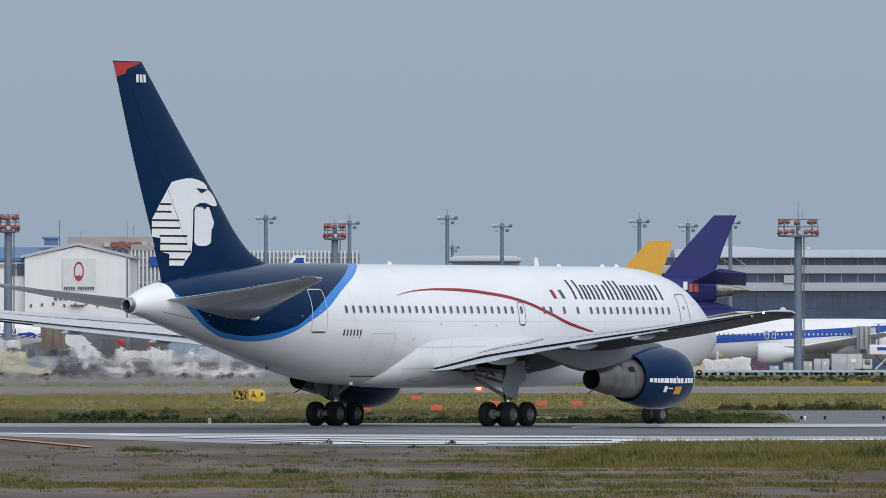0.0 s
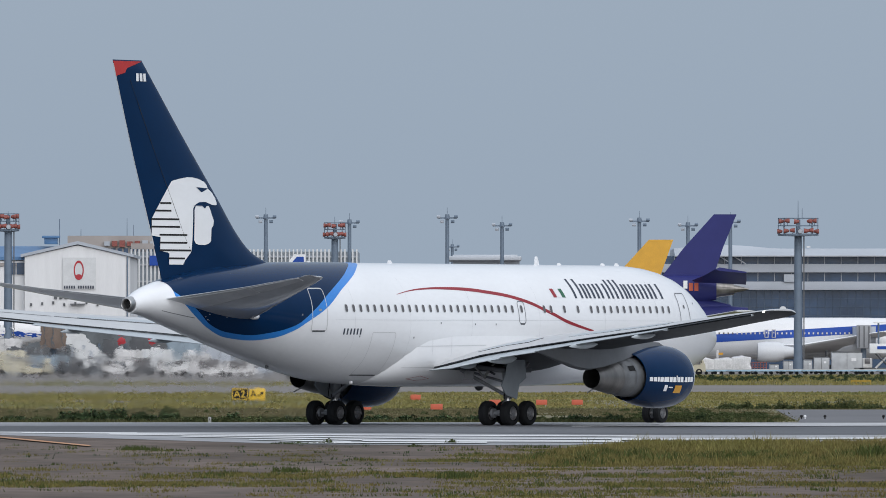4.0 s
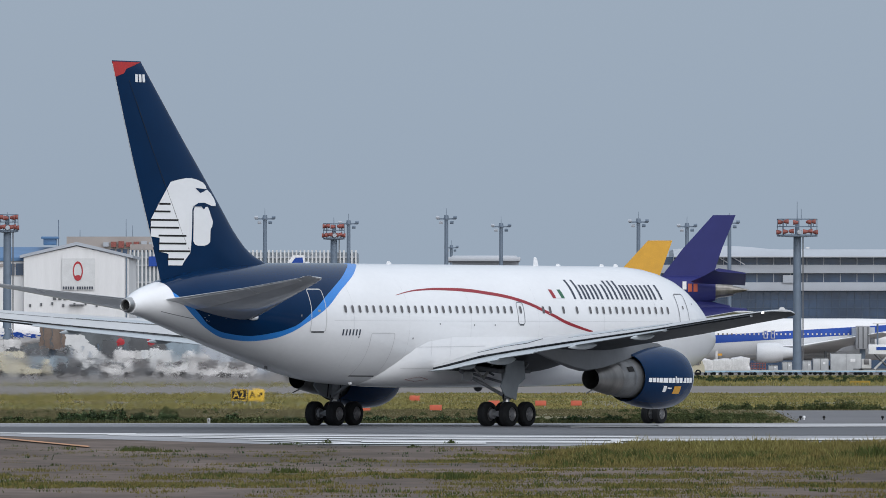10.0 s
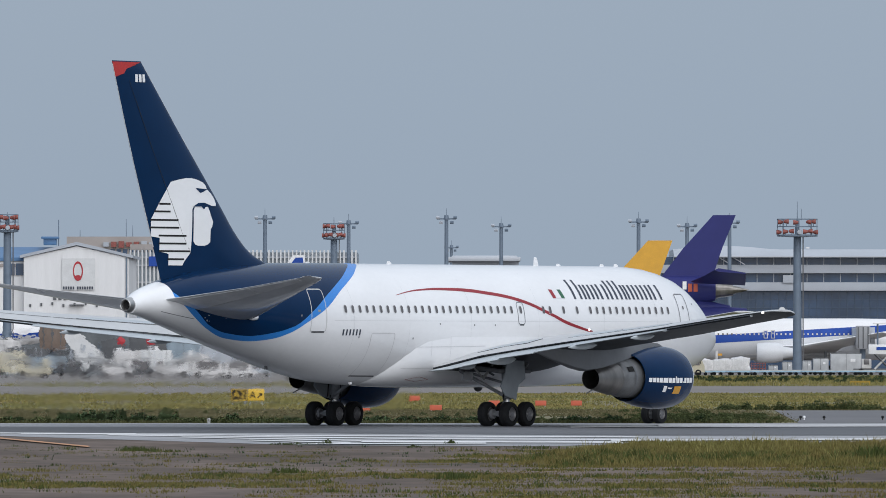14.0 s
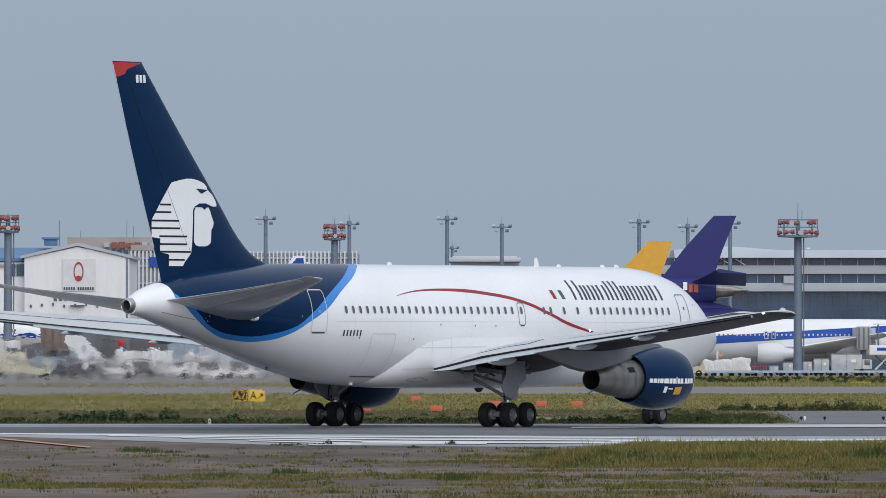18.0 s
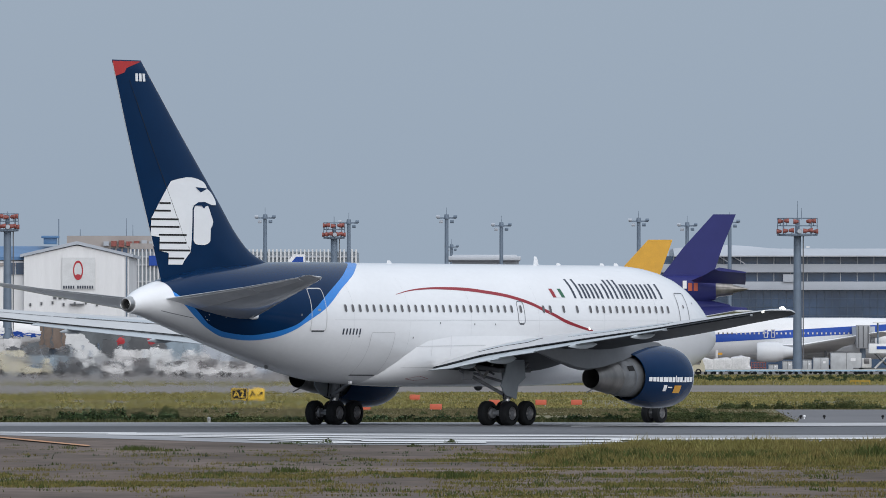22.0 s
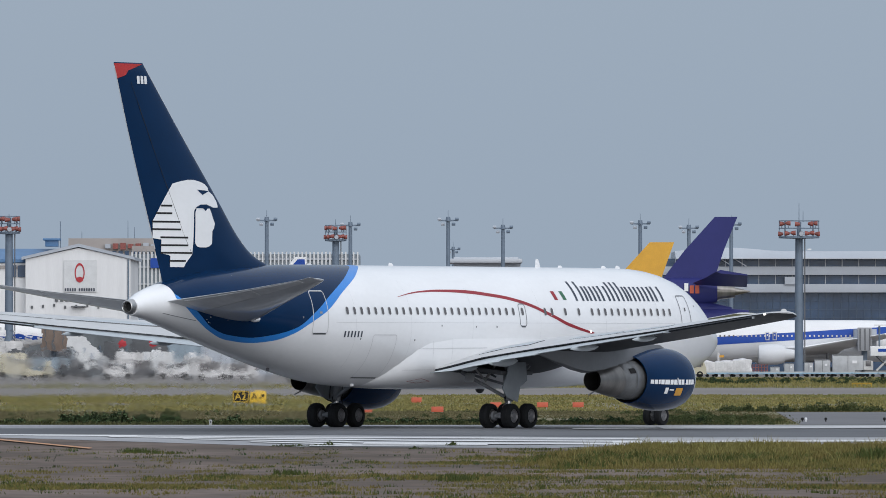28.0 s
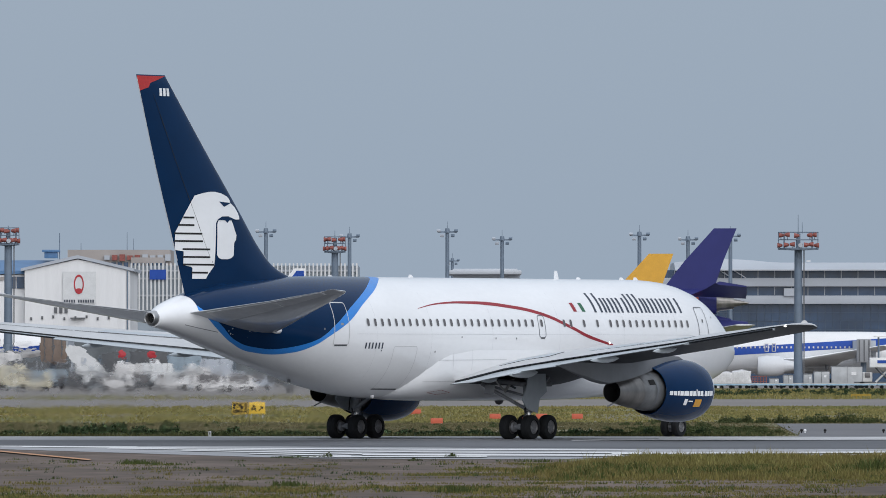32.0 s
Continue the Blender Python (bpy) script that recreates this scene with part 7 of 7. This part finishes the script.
def ladder(x0, x1, y0, z0, z1, wide, rungs, label, hooks=False, layers=1):
    """A ladder lying on the rack, from its rear end to its front end."""
    ld = thing("ladder", label, "ladder", VAN_START, "ladders on the rack")
    a = math.atan2(z1 - z0, x1 - x0)
    ln = math.hypot(x1 - x0, z1 - z0)
    q = Euler((0, -a, 0)).to_matrix()

    def along(x):
        return z0 + (z1 - z0) * (x - x0) / (x1 - x0)

    for s in (-1, 1):
        for k in range(layers):
            dz = (k - (layers - 1) / 2) * .040
            part("stile", boxm((x0 + x1) / 2, y0 + s * wide / 2, (z0 + z1) / 2 + dz, ln, .03, .036 if layers > 1 else .115, q, .003), M_LADDER, ld)
        if layers == 1:
            for dz in (-.052, .052):
                part("stile_flange", boxm((x0 + x1) / 2, y0 + s * wide / 2 - .018, (z0 + z1) / 2 + dz, ln, .012, .010, q), M_RAIL, ld)
        part("foot", boxm(x0 - .02, y0 + s * wide / 2, z0, .07, .05, .07 + .02 * layers, q, .01), M_PLASTIC, ld)
        part("end_cap", boxm(x1 - .05, y0 + s * wide / 2, z1, .13, .05, .04 + .04 * layers, q, .01), M_PLASTIC, ld)
    for k in range(rungs):
        x = x0 + (x1 - x0) * (k + .5) / rungs
        part("rung", tubem((x, y0 - wide / 2, along(x)), (x, y0 + wide / 2, along(x)), .018, .018, 8), M_LADDER, ld)
    if layers > 1:
        # the slid-out inner section and its folding stay
        for s in (-1, 1):
            part("inner_stile", boxm((x1 + .30), y0 + s * wide * .4, z1 + .01, .46, .03, .085, q, .003), M_RAIL, ld)
            part("end_cap", boxm((x1 + .54), y0 + s * wide * .4, z1 + .01, .05, .04, .10, q, .01), M_PLASTIC, ld)
            part("stay", tubem((x1 - .75, y0 + s * wide * .55, z1 - .13), (x1 - .2, y0 + s * wide * .55, z1 - .04), .016, .016, 6), M_PLASTIC, ld)
    if hooks:
        for s in (-1, 1):
            yy = y0 + s * wide / 2
            dx = -.17
            part("top_bracket", boxm(x1 + dx + .035, yy, z1 + .17, .085, .035, .44, Euler((0, radians(16), 0)).to_matrix(), .01), M_ALU, ld, "upright ladder bracket")
            part("bracket_pad", boxm(x1 + dx + .09, yy - .01, z1 + .36, .045, .05, .07, None, .01), M_DGREY, ld)
            part("bracket_slot", boxm(x1 + dx + .03, yy - .02, z1 + .2, .02, .006, .24, Euler((0, radians(16), 0)).to_matrix()), M_DGREY, ld)
            part("bracket_bolt", lathe([(0, .028), (-.015, .024), (-.015, .001)], "y", 10, (x1 + dx + .02, yy - .018, z1 + .16)), M_PLASTIC, ld)
            for x in (1.07, 1.67, 2.28, 2.88):
                part("rung_end", lathe([(0, .042), (-.012, .038), (-.012, .001)], "y", 14, (x, yy - .016, along(x))), M_PLASTIC, ld)
            part("label_plate", boxm(2.03, yy - .018, along(2.03) + .005, .33, .004, .055), M_DULLYEL, ld, "yellow and black warning label")
            for dz in (-.014, .018):
                part("label_bar", boxm(2.0, yy - .021, along(2.03) + dz, .27, .003, .014), M_PLASTIC, ld)
            part("label_plate", boxm(1.42, yy - .018, along(1.42), .22, .004, .05), M_RAIL, ld, "worn white label")
        part("bracket_bar", tubem((x1 - .13, y0 + wide / 2, z1 + .2), (x1 - .13, y0 - wide / 2, z1 + .2), .02), M_RAIL, ld)
        part("bracket_bar", boxm(x1 - .18, y0, z1 - .01, .42, wide, .06, None, .01), M_LADDER, ld)
    return ld


VAN = van()
LADDER_A = ladder(-3.08, .12, .3, 2.345, 2.385, .42, 10, "aluminium ladder stack lying on the van rack", layers=3)
LADDER_B = ladder(-3.0, 3.62, -.02, 2.235, 2.205, .50, 22, "long aluminium ladder with upright end brackets", True)
part("tool_case", boxm(1.12, -.2, 2.115, .62, .25, .05, None, .01), M_PLASTIC, VAN)


# ---- hot exhaust air drifting behind the engines: clear, only bending the light ----
def hot_air():
    m = bpy.data.materials.new("hot_air")
    m.use_nodes = True
    n, l = m.node_tree.nodes, m.node_tree.links
    n.clear()
    out, ref = n.new("ShaderNodeOutputMaterial"), n.new("ShaderNodeBsdfRefraction")
    tc, mp, ns, rg = n.new("ShaderNodeTexCoord"), n.new("ShaderNodeMapping"), n.new("ShaderNodeTexNoise"), n.new("ShaderNodeMapRange")
    bp, xyz, fade, mul = n.new("ShaderNodeBump"), n.new("ShaderNodeSeparateXYZ"), n.new("ShaderNodeMapRange"), n.new("ShaderNodeMath")
    ref.inputs["IOR"].default_value = 1.003
    mp.inputs["Scale"].default_value = (.8, .8, 1.2)
    ns.inputs["Scale"].default_value, ns.inputs["Detail"].default_value = 1.0, 3
    rg.inputs["From Min"].default_value, rg.inputs["From Max"].default_value = .3, .7
    rg.inputs["To Min"].default_value, rg.inputs["To Max"].default_value = .17, .38
    fade.inputs["From Min"].default_value, fade.inputs["From Max"].default_value = 4.3, 3.0
    fade.interpolation_type = "SMOOTHSTEP"
    mul.operation = "MULTIPLY"
    bp.inputs["Distance"].default_value = .15
    l.new(tc.outputs["Object"], mp.inputs["Vector"])
    l.new(tc.outputs["Object"], xyz.inputs["Vector"])
    l.new(xyz.outputs["Z"], fade.inputs["Value"])
    l.new(mp.outputs["Vector"], ns.inputs["Vector"])
    l.new(ns.outputs["Fac"], rg.inputs["Value"])
    l.new(rg.outputs["Result"], mul.inputs[0])
    l.new(fade.outputs["Result"], mul.inputs[1])
    end, thin, lift = n.new("ShaderNodeMapRange"), n.new("ShaderNodeMath"), n.new("ShaderNodeMath")
    end.inputs["From Min"].default_value, end.inputs["From Max"].default_value = 10.6, 6.5
    end.interpolation_type = "SMOOTHSTEP"
    thin.operation = lift.operation = "MULTIPLY"
    lift.inputs[1].default_value = .6
    l.new(xyz.outputs["X"], end.inputs["Value"])
    l.new(mul.outputs["Value"], thin.inputs[0])
    l.new(end.outputs["Result"], thin.inputs[1])
    l.new(end.outputs["Result"], lift.inputs[0])
    l.new(lift.outputs["Value"], bp.inputs["Strength"])
    l.new(thin.outputs["Value"], ref.inputs["Roughness"])
    l.new(ns.outputs["Fac"], bp.inputs["Height"])
    l.new(bp.outputs["Normal"], ref.inputs["Normal"])
    l.new(ref.outputs["BSDF"], out.inputs["Surface"])
    plume = thing("exhaust_plume", "clear shimmering hot air drifting behind the jet engines", "hot air", pose(-9, 536, 0))
    # a drifting bank of air with a level face and a wavering crest that sinks towards the engines
    low, high = [], []
    for i in range(49):
        x = -17.5 + 28.5 * i / 48
        low.append((x, .06))
        high.append((x, 4.4 - 1.6 * (i / 48) ** 2 + .35 * noise.noise(Vector((x * .5, 0, 3)))))
    bm = bmesh.new()
    loft(bm, [[Vector((x, d, z)) for x, z in low + high[::-1]] for d in (0, .4)])
    part("air_bank", bm, m, plume, smooth=False).visible_shadow = False
    return plume


PLUME = hot_air()


# ---- what moves ----
def motions():
    # the jet starts to roll near the end
    roll = [(0.0, 0.0, 0.0), (29.3, 0.0, 0.0), (29.6, 0.015, 0.0), (30.0, 0.08, 0.0), (30.5, 0.28, 0.01), (31.0, 0.60, 0.04), (31.5, 1.10, 0.09), (32.0, 1.68, 0.15)]
    cx, sx = math.cos(radians(HEADING)), math.sin(radians(HEADING))
    walk(AIRLINER, [(t, pose(SPOT[0] + s * cx, SPOT[1] + s * sx, 0, 0, 0, HEADING + a)) for t, s, a in roll])
    for hub, r in wheels:
        walk(hub, [(t, pose(*hub.location, 0, math.degrees(s / r), 0)) for t, s, a in roll])
    # lamps turn their lit side towards the tail only for the flash
    def flash(ob, times, rest, lit):
        p = tuple(ob.location)
        rows = []
        for t in times:
            for dt, u in ((-.2, 0), (-.1333, .45), (-.0667, .9), (0, 1), (.0667, .9), (.1333, .45), (.2, 0)):
                if 0 <= t + dt <= 32:
                    rows.append((t + dt, pose(*p, 0, 0, rest + (lit - rest) * u)))
        if rows[0][0] > 0:
            rows.insert(0, (0.0, pose(*p, 0, 0, rest)))
        rows.append((32.0, pose(*p, 0, 0, rest)))
        walk(ob, rows)
    flash(BEACON, (0.0,), 33.4, 213.4)
    walk(strobes[1], [(0.0, pose(*strobes[1].location, 0, 0, 33.4)), (32.0, pose(*strobes[1].location, 0, 0, 33.4))])
    flash(strobes[0], (6.0, 22.0), 33.4, 213.4)
    # the small hull lamp turns its lit face outwards
    p = tuple(side_lamps[0].location)
    walk(side_lamps[0], [(t, pose(*p, 0, 0, a)) for t, a in ((0.0, 180), (13.2, 180), (13.3, 120), (13.4, 60), (13.5, 0), (32.0, 0))])
    # the hot air sways on the breeze
    walk(PLUME, [(2.0 * i, pose(-9 + .6 * math.sin(2.1 * i), 536, 0)) for i in range(17)])
    # the van drives through from the left along the perimeter road
    passing = [(24.0, 1, 0), (26.5, 2, 0), (29.0, 3, 0), (29.5, 4, .5), (30.0, 5, 1.4), (30.2, 6, 1.4), (30.4, 7, 1.4), (30.6, 8, 1.4), (30.7, 9, 1.4), (31.0, 10, 1.4), (31.5, 11, 1.4), (32.0, 12, 1.0)]
    for ob in (VAN, LADDER_A, LADDER_B):
        walk(ob, [(0.0, VAN_START)] + [(t, pose(*ROAD[k][:3], 0, -pitch, ROAD[k][3])) for t, k, pitch in passing])


motions()
